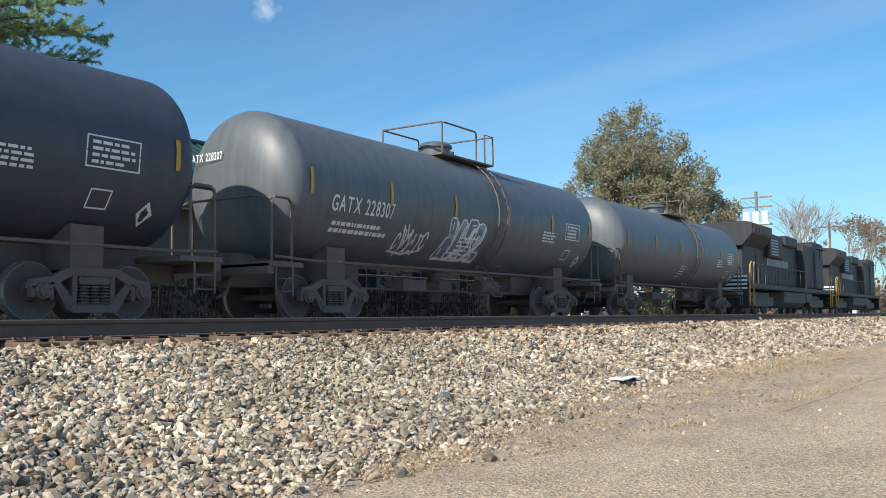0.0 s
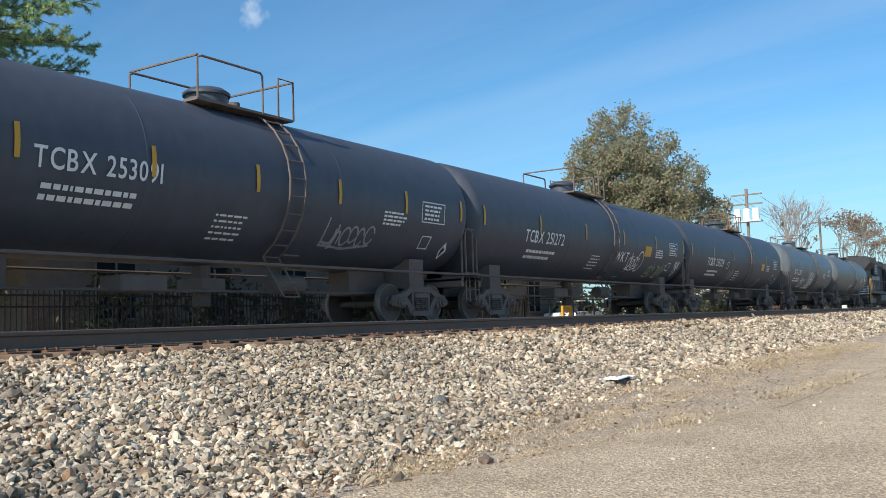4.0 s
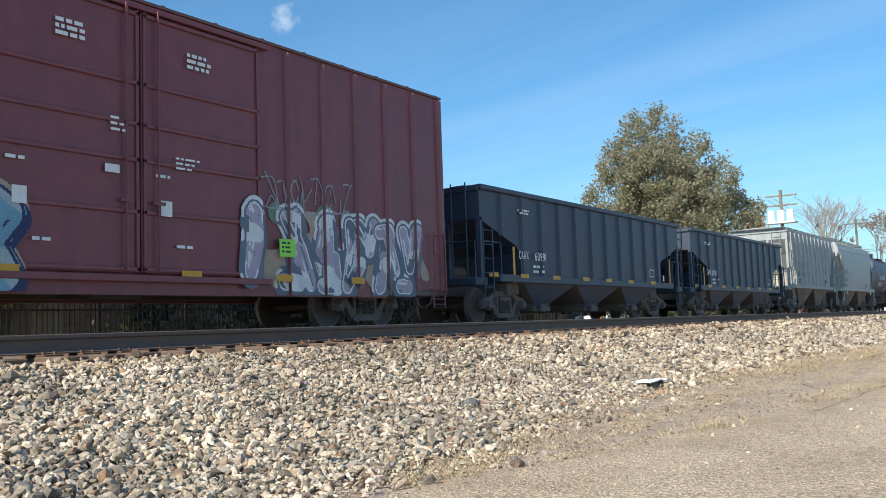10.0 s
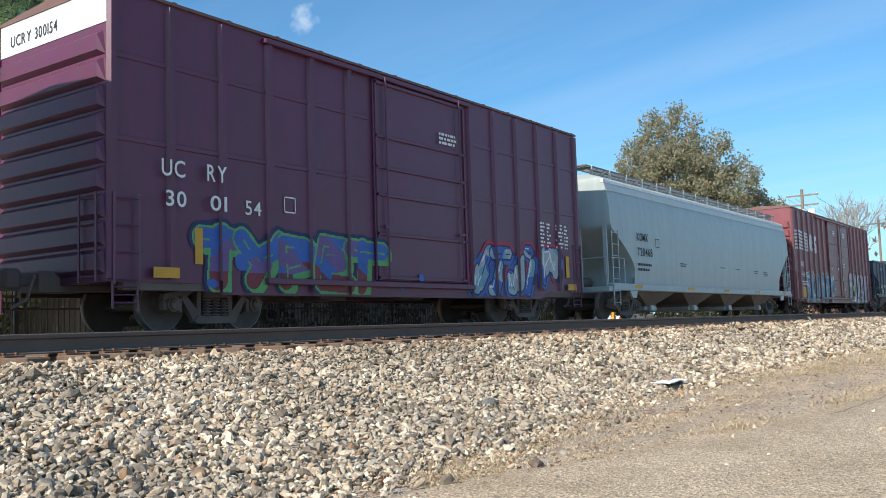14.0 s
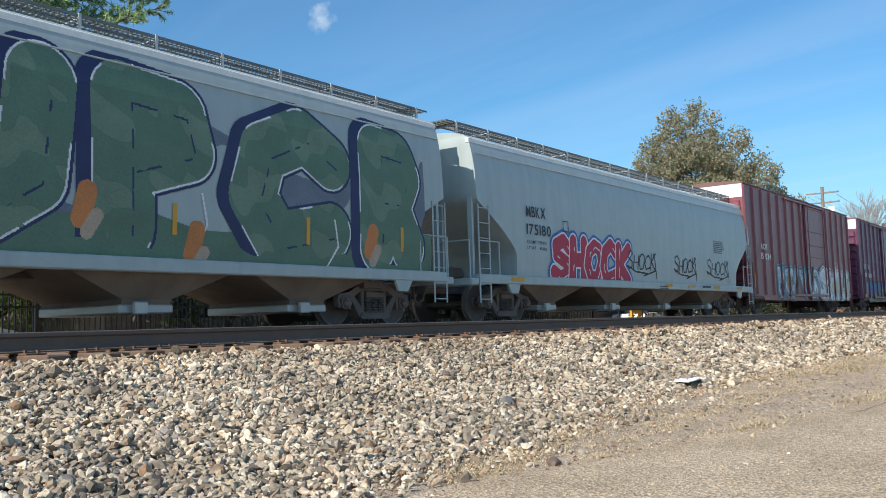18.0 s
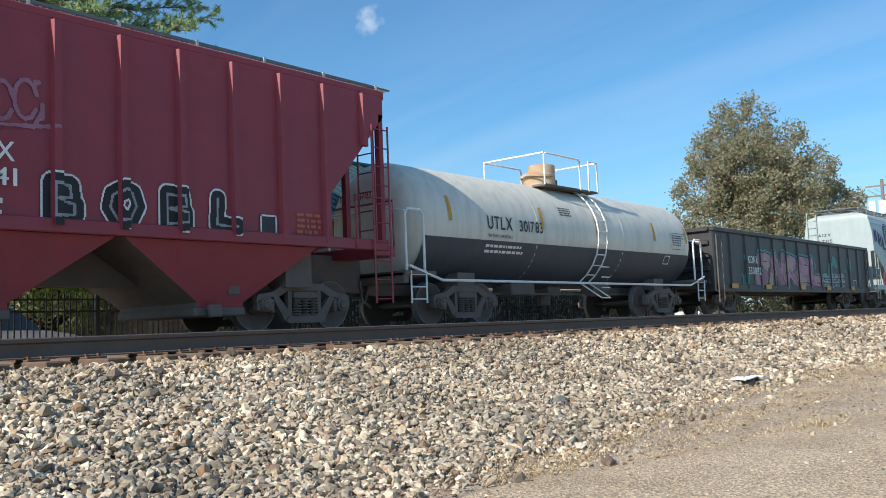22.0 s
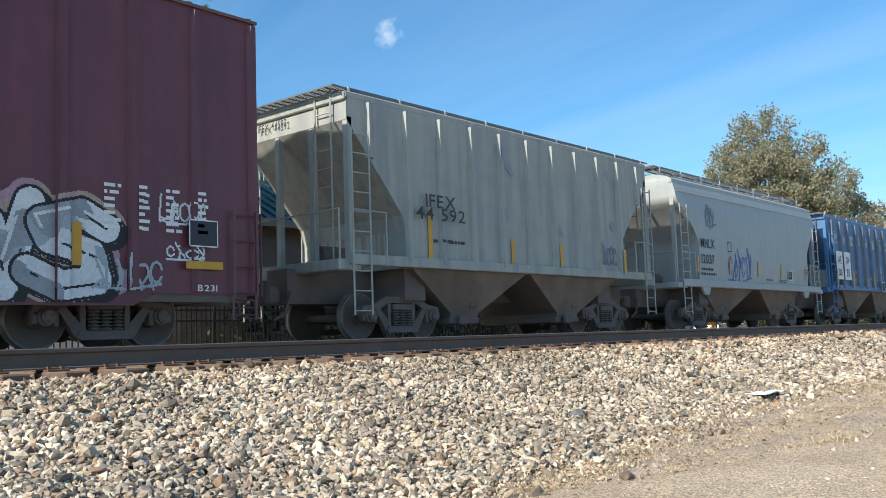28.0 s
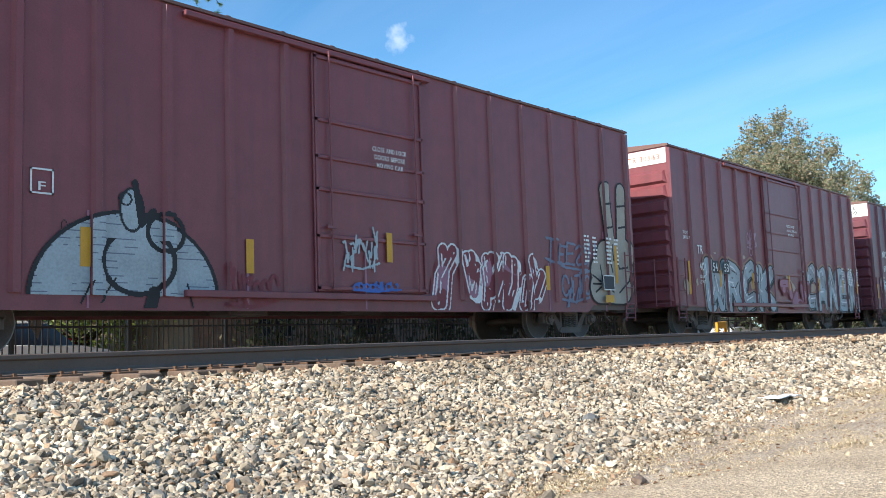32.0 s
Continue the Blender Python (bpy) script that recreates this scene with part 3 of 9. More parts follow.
def curved_hopper(xl, xr, label, mat="hopper_grey", bays=2, top=4.38, sill=1.39, notch=1.15, notch_top=3.8, notch_low=2.6, walk=4.86, sunlit_edge_mat=None, frame_posts=False):
    car = car_base("covered_hopper_car", xl, xr, label, "hopper car")
    ln = xr - xl
    h = ln / 2
    side = interp([(sill + z * (top - sill), w) for z, w in CURVED])

    def half(z):
        """Half length at a height: the ends curve inwards under the slope sheet."""
        u = min(1.0, max(0.0, (notch_top - z) / (notch_top - notch_low)))
        return h - notch * (1 - (1 - u) ** 1.35)
    zs = [sill + 0.2 + (top - sill - 0.2) * i / 26 for i in range(27)]
    lev = [(z, half(z), side(z)) for z in zs]
    for i in range(1, 7):
        a = math.pi / 2 * i / 6
        lev.append((top + 0.30 * math.sin(a), h - 0.02, max(0.02, side(top) * math.cos(a) ** 0.9 if i < 6 else 0.02)))
    part("body", Build().rings(lev), M[mat], car, smooth=40)
    for s in (-1, 1):
        part("side_sill", Build().box(-h, h, *sorted((s * 1.44, s * 1.64)), sill, sill + 0.22, 0.02), M[mat], car)
        part("end_platform", Build().box(*sorted((s * (h - 0.3), s * (h + 0.3))), -1.6, 1.6, sill - 0.04, sill + 0.12, 0.02), M[mat], car)
        for y in (-1.38, 1.38):
            part("corner_post", Build().box(*sorted((s * (h - 0.07), s * (h + 0.01))), y - 0.06, y + 0.06, sill + 0.1, notch_top + 0.1), M[mat], car)
        for y in (-0.5, 0.5):
            part("end_post", Build().box(*sorted((s * (h - 0.09), s * (h - 0.02))), y - 0.05, y + 0.05, sill + 0.1, notch_top + 0.05), M[mat], car)
        # jacking pad with a hole, below the sill
        pad = Build()
        pad.extrude_y([(s * (h - 1.75), sill), (s * (h - 1.65), sill - 0.22), (s * (h - 1.35), sill - 0.22), (s * (h - 1.2), sill)][::s], -1.62, -1.56)
        part("jacking_pad", pad, M[mat], car)
        under = Build()
        under.box(*sorted((s * (h - notch - 0.4), s * (h + 0.45))), -0.3, 0.3, 0.72, sill)
        under.box(*sorted((s * (h - 2.3), s * (h - 1.7))), -1.25, 1.25, 0.75, sill)
        part("draft_sill", under, M["under"], car)
    part("centre_sill", Build().box(-h + 1, h - 1, -0.2, 0.2, 0.85, sill + 0.1), M["under"], car)
    for s in (-1, 1):
        y = s * (side(top) + 0.02)
        # on the pale cars, white puts the sunlight on this edge into the colour
        part("roof_edge", Build().box(-h - 0.02, h + 0.02, *sorted((y, y - s * 0.10)), top - 0.07, top + 0.06, 0.015), M[sunlit_edge_mat or mat], car)
        # crease where the side meets the roof sheet, and the running edge of the sill
        zc = top - 0.33
        part("side_crease", Build().box(-h + 0.05, h - 0.05, *sorted((s * side(zc), s * (side(zc) + 0.022))), zc, zc + 0.03, 0.008), M[mat], car)
    roof_walk(car, h, walk, M["walkway"], deep=0.40)
    span = ln - 2 * notch - 0.3
    for i in range(bays):
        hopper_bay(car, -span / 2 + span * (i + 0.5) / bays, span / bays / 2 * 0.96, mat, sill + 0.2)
    end_ladders(car, h, notch_top - 0.1, sill, mat, walk)
    running_gear(car, ln + 0.5, 2.1, 0.55)
    return car, side, h


def roof_walk(car, h, z, mat, y0=-0.98, y1=-0.40, deep=0.16):
    """Grating walkways along both sides of the hatches, on stands."""
    for s in (-1, 1):
        a, c = sorted((s * y0, s * y1))
        b = Build()
        for yy in (a, (a + c) / 2, c):
            b.box(-h + 0.1, h - 0.1, yy - 0.012, yy + 0.012, z - 0.05, z)
        n = int(2 * h / 0.1)
        for i in range(n):
            x = -h + 0.1 + (2 * h - 0.2) * i / n
            b.box(x, x + 0.018, a, c, z - 0.035, z - 0.012)
        # upright mesh kick strip at the outer edge
        yo = s * abs(y0)
        m = max(2, int(deep / 0.045))
        for k in range(m + 1):
            b.box(-h + 0.1, h - 0.1, yo - 0.005, yo + 0.005, z - deep + k * deep / (m + 1), z - deep + k * deep / (m + 1) + 0.014)
        n = int(2 * h / 0.085)
        for i in range(n):
            x = -h + 0.1 + (2 * h - 0.2) * i / n
            b.add([(x, yo - 0.004, z - deep), (x + 0.016, yo - 0.004, z - deep), (x + 0.05, yo - 0.004, z), (x + 0.034, yo - 0.004, z)], [(0, 1, 2, 3)])
        part("roof_walkway", b, mat, car)
    n = int(2 * h / 1.3)
    for i in range(n + 1):
        x = -h + 0.12 + (2 * h - 0.24) * i / n
        b = Build()
        for y in (y0, -y0):
            b.box(x - 0.022, x + 0.022, y - 0.03, y + 0.03, z - 0.45, z + 0.01)
        b.box(x - 0.02, x + 0.02, y0, -y0, z - 0.10, z - 0.06)
        part("walkway_stand", b, M["steel_pale"], car)
    # grated crossover at each end
    for s in (-1, 1):
        b = Build()
        for k in range(9):
            x = s * (h - 0.05 + 0.07 * k - 0.25)
            b.box(x - 0.012, x + 0.012, y0, -y0, z - 0.03, z)
        for y in np.linspace(y0, -y0, 15):
            b.box(*sorted((s * (h - 0.32), s * (h + 0.28))), y - 0.008, y + 0.008, z - 0.04, z - 0.01)
        part("end_crossover", b, mat, car)
    n = max(4, int(2 * h / 2.2))
    for i in range(n):
        x = -h + 2 * h * (i + 0.5) / n
        b = Build()
        b.lathe_z([(z - 0.4, 0.30), (z - 0.16, 0.30), (z - 0.10, 0.26), (z - 0.08, 0.05)], x, 0, 16)
        part("roof_hatch", b, M["steel_pale"], car)


def hopper_bay(car, cx, hw, mat, top=1.36):
    b = Build()
    lev = [(top, hw, 1.46), (top - 0.10, hw, 1.45), (0.50, 0.45, 1.16), (0.40, 0.45, 1.14)]
    vs, fs = [], []
    for z, l, w in lev:
        vs += [(cx - l, -w, z), (cx + l, -w, z), (cx + l, w, z), (cx - l, w, z)]
    for i in range(3):
        for k in range(4):
            a, c = 4 * i + k, 4 * i + (k + 1) % 4
            fs.append((a, a + 4, c + 4, c))
    fs.append((12, 13, 14, 15))
    b.add(vs, fs)
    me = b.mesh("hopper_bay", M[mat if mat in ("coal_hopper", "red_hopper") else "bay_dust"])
    # sloping sheets wear underframe grime, which also paints in the shade between bays
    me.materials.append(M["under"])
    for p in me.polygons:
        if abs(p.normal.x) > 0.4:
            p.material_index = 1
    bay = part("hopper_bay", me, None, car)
    b = Build()
    b.box(cx - 0.5, cx + 0.5, -1.16, 1.16, 0.28, 0.42, 0.02)
    b.cyl((cx - 0.2, -1.28, 0.36), (cx - 0.2, 1.28, 0.36), 0.05, 8)
    b.box(cx - 0.32, cx - 0.08, -1.32, -1.22, 0.26, 0.46, 0.02)
    b.box(cx + 0.1, cx + 0.34, -1.24, -1.17, 0.62, 0.78, 0.02)
    part("outlet_gate", b, M["steel_pale" if mat == "hopper_pale" else "under"], bay)


def end_ladders(car, h, top, sill, mat, walk, w=1.62, ladder_y=1.15):
    for s in (-1, 1):
        e = s * (h + 0.02)
        b = Build()
        ladder(b, e - s * 0.24, -w, 0.45, top, 0.44)
        part("side_ladder", b, M[mat], car)
        b = Build()
        ladder(b, e - s * 0.24, w, 0.45, top, 0.44)
        part("side_ladder", b, M[mat], car)
        b = Build()
        ladder(b, e + s * 0.05, ladder_y, sill, walk, 0.44, 0.36, "y")
        part("end_ladder", b, M[mat], car)
        b = Build()
        b.tube([(e + s * 0.2, -1.5, sill), (e + s * 0.2, -1.5, sill + 1.0), (e + s * 0.2, 1.5, sill + 1.0), (e + s * 0.2, 1.5, sill)], 0.022)
        b.tube([(e - s * 0.9, -w + 0.03, sill), (e - s * 0.9, -w + 0.03, sill + 1.0), (e - s * 0.02, -w + 0.03, sill + 1.0)], 0.022)
        part("handrail", b, M[mat], car)
    part("brake_cylinder", Build().cyl((h - 0.4, 0.4, sill + 0.3), (h - 1.1, 0.4, sill + 0.3), 0.18, 12), M["under"], car)
    part("air_reservoir", Build().cyl((-h + 0.4, -0.2, sill + 0.3), (-h + 1.1, -0.2, sill + 0.3), 0.18, 12), M["under"], car)


# ---- hoppers with posts on flat sides ----
def ribbed_hopper(xl, xr, label, mat, ribs=10, top=4.45, bays=2, sill=1.36, seed=0, open_top=False, notch=1.5, cut_top=None, walk_mat="steel_pale",
                  wide=False, name="covered_hopper_car", w=1.52, roof=True, rib=0.09):
    car = car_base(name, xl, xr, label, "hopper car")
    ln = xr - xl
    h = ln / 2
    cut = cut_top if cut_top else top - 0.5
    half = lambda z: h if z >= cut else h - notch * min(1.0, (cut - z) / (cut - sill - 0.9))
    zs = [sill + (cut - sill) * i / 8 for i in range(9)]
    lev = [(z, half(z), w) for z in zs] + [(top, h, w)]
    side = lambda z: w
    if open_top:
        b = Build()
        b.rings(lev, False)
        inner = [(z, half(z) - 0.06, w - 0.06) for z in zs] + [(top, h - 0.06, w - 0.06)]
        n0 = len(b.f)
        b.rings(inner, False)
        b.f[n0:] = [f[::-1] for f in b.f[n0:]]
        part("body", b, M[mat], car)
        b = Build()
        b.add([(-h + 1.9, -w + 0.06, sill + 0.05), (h - 1.9, -w + 0.06, sill + 0.05), (h - 1.9, w - 0.06, sill + 0.05), (-h + 1.9, w - 0.06, sill + 0.05)], [(0, 1, 2, 3)])
        part("floor_sheet", b, M["under"], car)
    else:
        for z, f in ((top + 0.1, 0.8), (top + 0.17, 0.45), (top + 0.2, 0.02)):
            lev.append((z, h - 0.01, w * f))
        part("body", Build().rings(lev), M[mat], car)
    # top chords, side sills, end sills
    for s in (-1, 1):
        part("top_chord", Build().box(-h - 0.03, h + 0.03, *sorted((s * (w - 0.06), s * (w + (0.008 if not wide else rib + 0.02)))), top - 0.10, top + 0.03, 0.02), M[mat], car)
        part("end_chord", Build().box(*sorted((s * (h - 0.05), s * (h + 0.06))), -w, w, top - 0.14, top + 0.02, 0.02), M[mat], car)
        k = 0 if not wide else notch * 0.4
        part("side_sill", Build().box(-h + k, h - k, *sorted((s * (w - 0.06), s * (w + 0.07))), sill, sill + 0.2, 0.015), M[mat], car)
        part("end_platform", Build().box(*sorted((s * (h - 0.3), s * (h + 0.25))), -w, w, sill - 0.1, sill + 0.1, 0.02), M[mat], car)
    # side posts
    for sy in (-1, 1):
        for i in range(ribs):
            x = (-h + 0.06) + (2 * h - 0.12) * (i + 0.5) / ribs if not wide else -h + notch * 0.55 + (2 * h - notch * 1.1) * i / (ribs - 1)
            lo = sill + 0.1
            if abs(x) > h - notch:
                lo = max(lo, cut - (h - abs(x)) / notch * (cut - sill - 0.9))
            b = Build()
            y0, y1 = sorted((sy * w, sy * (w + rib)))
            hw = 0.055 if not wide else 0.11
            # tapered post: deeper at the bottom
            vs = []
            for z, d in ((lo, rib), (top - 0.12, rib * 0.95)):
                vs += [(x - hw * 1.6, sy * w, z), (x + hw * 1.6, sy * w, z), (x + hw, sy * (w + d), z), (x - hw, sy * (w + d), z)]
            b.add(vs, [(0, 1, 5, 4), (1, 2, 6, 5), (2, 3, 7, 6), (3, 0, 4, 7), (4, 5, 6, 7), (3, 2, 1, 0)])
            part("side_post", b, M["post_grime" if mat == "blue_hopper" else mat], car)
    # corner posts and end braces
    for s in (-1, 1):
        for y in (-w + 0.06, w - 0.06, -0.5, 0.5):
            part("end_post", Build().box(*sorted((s * (h - 0.12), s * (h - 0.01))), y - 0.06, y + 0.06, sill + 0.08, cut + 0.05), M[mat], car)
        under = Build()
        under.box(*sorted((s * (h - 2.2), s * (h + 0.45))), -0.3, 0.3, 0.72, sill)
        under.box(*sorted((s * (h - 2.3), s * (h - 1.7))), -1.25, 1.25, 0.75, sill)
        part("draft_sill", under, M["under"], car)
        if not open_top:
            x0, x1 = sorted((s * (h - notch), s * (h - notch + 0.012)))
            part("shear_plate", Build().box(x0, x1, -0.95, 0.95, sill + 0.12, sill + 0.88), M["rusty_plate"], car, "rust-streaked plate")
    part("centre_sill", Build().box(-h + 1, h - 1, -0.2, 0.2, 0.8, sill + 0.05), M["under"], car)
    span = ln - 2 * notch - 0.3
    for i in range(bays):
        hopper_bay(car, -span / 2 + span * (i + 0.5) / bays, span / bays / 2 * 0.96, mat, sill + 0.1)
    if roof and not open_top:
        roof_walk(car, h, top + 0.12, M["walkway"], -1.46, -0.9, deep=0.09)
    end_ladders(car, h, cut - 0.2, sill, mat, top + 0.1, w + rib + 0.02, -0.95)
    running_gear(car, ln + 0.5, 2.0, 0.55)
    return car, lambda z: w + 0.004, h


# ---- boxcars ----
def boxcar(xl, xr, label, mat="box_red", top=5.18, door=(-1.6, 1.6), ribs=14, sill=0.78, w=1.53, double=False, white_band=True, panels=False, end_mat=None, seed=0):
    car = car_base("boxcar", xl, xr, label, "boxcar")
    ln = xr - xl
    h = ln / 2
    part("body", Build().box(-h, h, -w, w, sill, top), M[mat], car)
    # roof with cross ribs
    b = Build()
    poly = [(-w - 0.05, top), (w + 0.05, top), (w + 0.05, top + 0.05), (0, top + 0.16), (-w - 0.05, top + 0.05)]
    b.extrude_x(poly, -h - 0.03, h + 0.03)
    for i in range(int(ln / 1.1) + 1):
        x = -h + 0.1 + (ln - 0.2) * i / int(ln / 1.1)
        b.extrude_x([(-w, top + 0.07), (w, top + 0.07), (w, top + 0.09), (0, top + 0.2), (-w, top + 0.09)], x - 0.04, x + 0.04)
    part("roof", b, M["box_roof"], car)
    # corrugated ends
    for s in (-1, 1):
        n = 9
        for i in range(n):
            z0 = sill + 0.12 + (top - sill - 0.75) * i / n
            dz = (top - sill - 0.75) / n
            b = Build()
            x0, x1 = s * h, s * (h + 0.09)
            vs = [(x0, -w + 0.04, z0), (x0, w - 0.04, z0), (x1, w - 0.14, z0 + dz * 0.16), (x1, -w + 0.14, z0 + dz * 0.16),
                  (x1, w - 0.14, z0 + dz * 0.74), (x1, -w + 0.14, z0 + dz * 0.74), (x0, w - 0.1, z0 + dz * 0.9), (x0, -w + 0.1, z0 + dz * 0.9)]
            b.add(vs, [(0, 1, 2, 3), (3, 2, 4, 5), (5, 4, 6, 7), (0, 3, 5, 7), (1, 6, 4, 2)])
            part("end_corrugation", b, M[end_mat or mat], car)
        if white_band:
            b = Build().box(*sorted((s * h, s * (h + 0.012))), -w, w, top - 0.55, top)
            part("end_band", b, M["white"], car, "white band")
    # side posts
    xs = []
    for i in range(ribs + 1):
        x = -h + 0.07 + (ln - 0.14) * i / ribs
        if door[0] - 0.25 < x < door[1] + 0.25:
            continue
        xs.append(x)
        for sy in (-1, 1):
            b = Build()
            vs = []
            for z in (sill + 0.05, top - 0.05):
                vs += [(x - 0.09, sy * w, z), (x + 0.09, sy * w, z), (x + 0.05, sy * (w + 0.075), z), (x - 0.05, sy * (w + 0.075), z)]
            b.add(vs, [(0, 1, 5, 4), (1, 2, 6, 5), (2, 3, 7, 6), (3, 0, 4, 7), (4, 5, 6, 7), (3, 2, 1, 0)])
            part("side_post", b, M[mat], car)
    # doors
    n = 2 if double else 1
    dw = (door[1] - door[0]) / n
    for sy in (-1, 1):
        for k in range(n):
            a = door[0] + dw * k
            y0, y1 = sorted((sy * (w + 0.005), sy * (w + 0.06)))
            d = part("door", Build().box(a + 0.02, a + dw - 0.02, y0, y1, sill + 0.15, top - 0.16, 0.015), M[mat], car)
            b = Build()
            yo = sorted((sy * (w + 0.06), sy * (w + 0.10)))
            for z in (0.0, 0.22, 0.42, 0.56, 0.72, 0.995):
                zz = sill + 0.18 + z * (top - sill - 0.42)
                b.box(a + 0.04, a + dw - 0.04, *yo, zz, zz + 0.07, 0.01)
            for x in (a + 0.04, a + dw - 0.10):
                b.box(x, x + 0.06, *yo, sill + 0.16, top - 0.17, 0.01)
            part("door_frame", b, M[mat], d)
            yr = sy * (w + 0.13)
            for x in ((a + 0.35, a + dw - 0.3) if not double else (a + dw - 0.3 if k == 0 else a + 0.3,)):
                b = Build().cyl((x, yr, sill + 0.2), (x, yr, top - 0.1), 0.02, 6)
                b.box(x - 0.12, x + 0.12, *sorted((yr - 0.02, yr + 0.02)), sill + 1.25, sill + 1.3)
                part("lock_rod", b, M[mat], d)
        for z0, z1 in ((sill + 0.02, sill + 0.13), (top - 0.15, top - 0.06)):
            part("door_track", Build().box(door[0] - dw * 0.9, door[1] + 0.2, *sorted((sy * w, sy * (w + 0.12))), z0, z1, 0.01), M[mat], car)
        # deep side sill between the trucks
        part("side_sill", Build().extrude_y([(-h + 1.9, sill), (-h + 2.2, 0.60), (h - 2.2, 0.60), (h - 1.9, sill)], *sorted((sy * (w - 0.03), sy * (w + 0.003)))), M[mat], car)
    # sill, underframe, ladders
    b = Build()
    for s in (-1, 1):
        b.box(-h + 0.3, h - 0.3, *sorted((s * (w - 0.16), s * (w - 0.03))), sill - 0.12, sill + 0.01)
        b.box(*sorted((s * (h - 2.6), s * (h + 0.35))), -0.3, 0.3, 0.68, 1.0)
        b.box(*sorted((s * (h - 2.6), s * (h - 2.0))), -1.25, 1.25, 0.72, 1.0)
    b.box(-h + 0.5, h - 0.5, -0.22, 0.22, 0.68, 1.0)
    for i in range(7):
        x = -h + 2.8 + (ln - 5.6) * i / 6
        b.box(x - 0.06, x + 0.06, -w + 0.1, w - 0.1, 0.82, 1.0)
    b.box(-2.4, -1.6, -0.9, -0.3, 0.55, 0.9, 0.03)
    b.cyl((0.4, -0.6, 0.78), (1.3, -0.6, 0.78), 0.2, 12)
    part("underframe", b, M["under"], car)
    for s in (-1, 1):
        e = s * (h - 0.28)
        for y in (-w - 0.09, w + 0.09):
            b = Build()
            ladder(b, e, y, sill - 0.05, sill + 1.35, 0.44)
            part("side_ladder", b, M[mat], car)
            b = Build()
            ladder(b, e, y * 0.97, 0.38, sill, 0.44, 0.3)
            part("sill_step", b, M[mat], car)
        b = Build()
        ladder(b, s * (h + 0.14), -w + 0.3, sill, sill + 1.35, 0.44, 0.36, "y")
        part("end_ladder", b, M[mat], car)
    running_gear(car, ln, 2.4, 0.85)
    return car, lambda z: w + 0.004, h


# ---- gondola ----
def gondola(xl, xr, label, mat="gon_black", top=2.78, sill=0.78, w=1.52):
    car = car_base("gondola_car", xl, xr, label, "gondola car")
    ln = xr - xl
    h = ln / 2
    for s in (-1, 1):
        part("side_wall", Build().box(-h, h, *sorted((s * (w - 0.05), s * w)), sill, top), M[mat], car)
        part("end_wall", Build().box(*sorted((s * (h - 0.05), s * h)), -w + 0.05, w - 0.05, sill, top), M[mat], car)
        part("top_chord", Build().box(-h - 0.04, h + 0.04, *sorted((s * (w - 0.08), s * (w + 0.1))), top - 0.1, top + 0.03, 0.02), M[mat], car)
        part("end_chord", Build().box(*sorted((s * (h - 0.08), s * (h + 0.1))), -w + 0.09, w - 0.09, top - 0.1, top + 0.032, 0.02), M[mat], car)
        part("side_sill", Build().box(-h, h, *sorted((s * w, s * (w + 0.05))), sill - 0.05, sill + 0.2, 0.015), M[mat], car)
    part("floor", Build().box(-h + 0.05, h - 0.05, -w + 0.05, w - 0.05, sill, sill + 0.08), M["under"], car)
    n = 14
    for sy in (-1, 1):
        for i in range(n):
            x = -h + 0.1 + (ln - 0.2) * i / (n - 1)
            b = Build()
            vs = []
            for z in (sill + 0.05, top - 0.08):
                vs += [(x - 0.10, sy * w, z), (x + 0.10, sy * w, z), (x + 0.06, sy * (w + 0.05), z), (x - 0.06, sy * (w + 0.05), z)]
            b.add(vs, [(0, 1, 5, 4), (1, 2, 6, 5), (2, 3, 7, 6), (3, 0, 4, 7), (4, 5, 6, 7), (3, 2, 1, 0)])
            part("side_post", b, M[mat], car)
    for s in (-1, 1):
        for k in range(4):
            z0 = sill + 0.2 + k * 0.42
            part("end_corrugation", Build().box(*sorted((s * h, s * (h + 0.1))), -w + 0.1, w - 0.1, z0, z0 + 0.16, 0.03), M[mat], car)
    b = Build()
    for s in (-1, 1):
        b.box(*sorted((s * (h - 2.6), s * (h + 0.35))), -0.3, 0.3, 0.68, sill)
        b.box(*sorted((s * (h - 2.3), s * (h - 1.7))), -1.25, 1.25, 0.72, sill)
        ladder(b, s * (h - 0.3), -w - 0.1, 0.4, top - 0.2, 0.42)
    b.box(-h + 0.5, h - 0.5, -0.22, 0.22, 0.7, sill)
    part("underframe", b, M["under"], car)
    running_gear(car, ln, 2.0, 0.7)
    return car, lambda z: w + 0.004, h


# ---- painted marks ----
SPRAY = {"white": (0.70, 0.71, 0.72), "pale": (0.36, 0.42, 0.45), "sky": (0.17, 0.34, 0.44), "blue": (0.05, 0.13, 0.42), "navy": (0.02, 0.03, 0.10),
         "black": (0.015, 0.015, 0.018), "green": (0.10, 0.18, 0.125), "moss": (0.145, 0.22, 0.155), "lime": (0.12, 0.36, 0.12), "teal": (0.05, 0.25, 0.22),
         "pink": (0.42, 0.25, 0.31), "rose": (0.33, 0.15, 0.21), "red": (0.48, 0.03, 0.07), "orange": (0.55, 0.20, 0.06), "tan": (0.42, 0.32, 0.24),
         "grey": (0.30, 0.32, 0.34), "slate": (0.14, 0.17, 0.22), "purple": (0.16, 0.10, 0.26), "gold": (0.50, 0.36, 0.08), "maroon": (0.20, 0.04, 0.05)}
for k, c in SPRAY.items():
    M["spray_" + k] = material("spray_paint_" + k, c, 0.6, vary=0.22, scale=2.0, fine=30, bump=0.05)

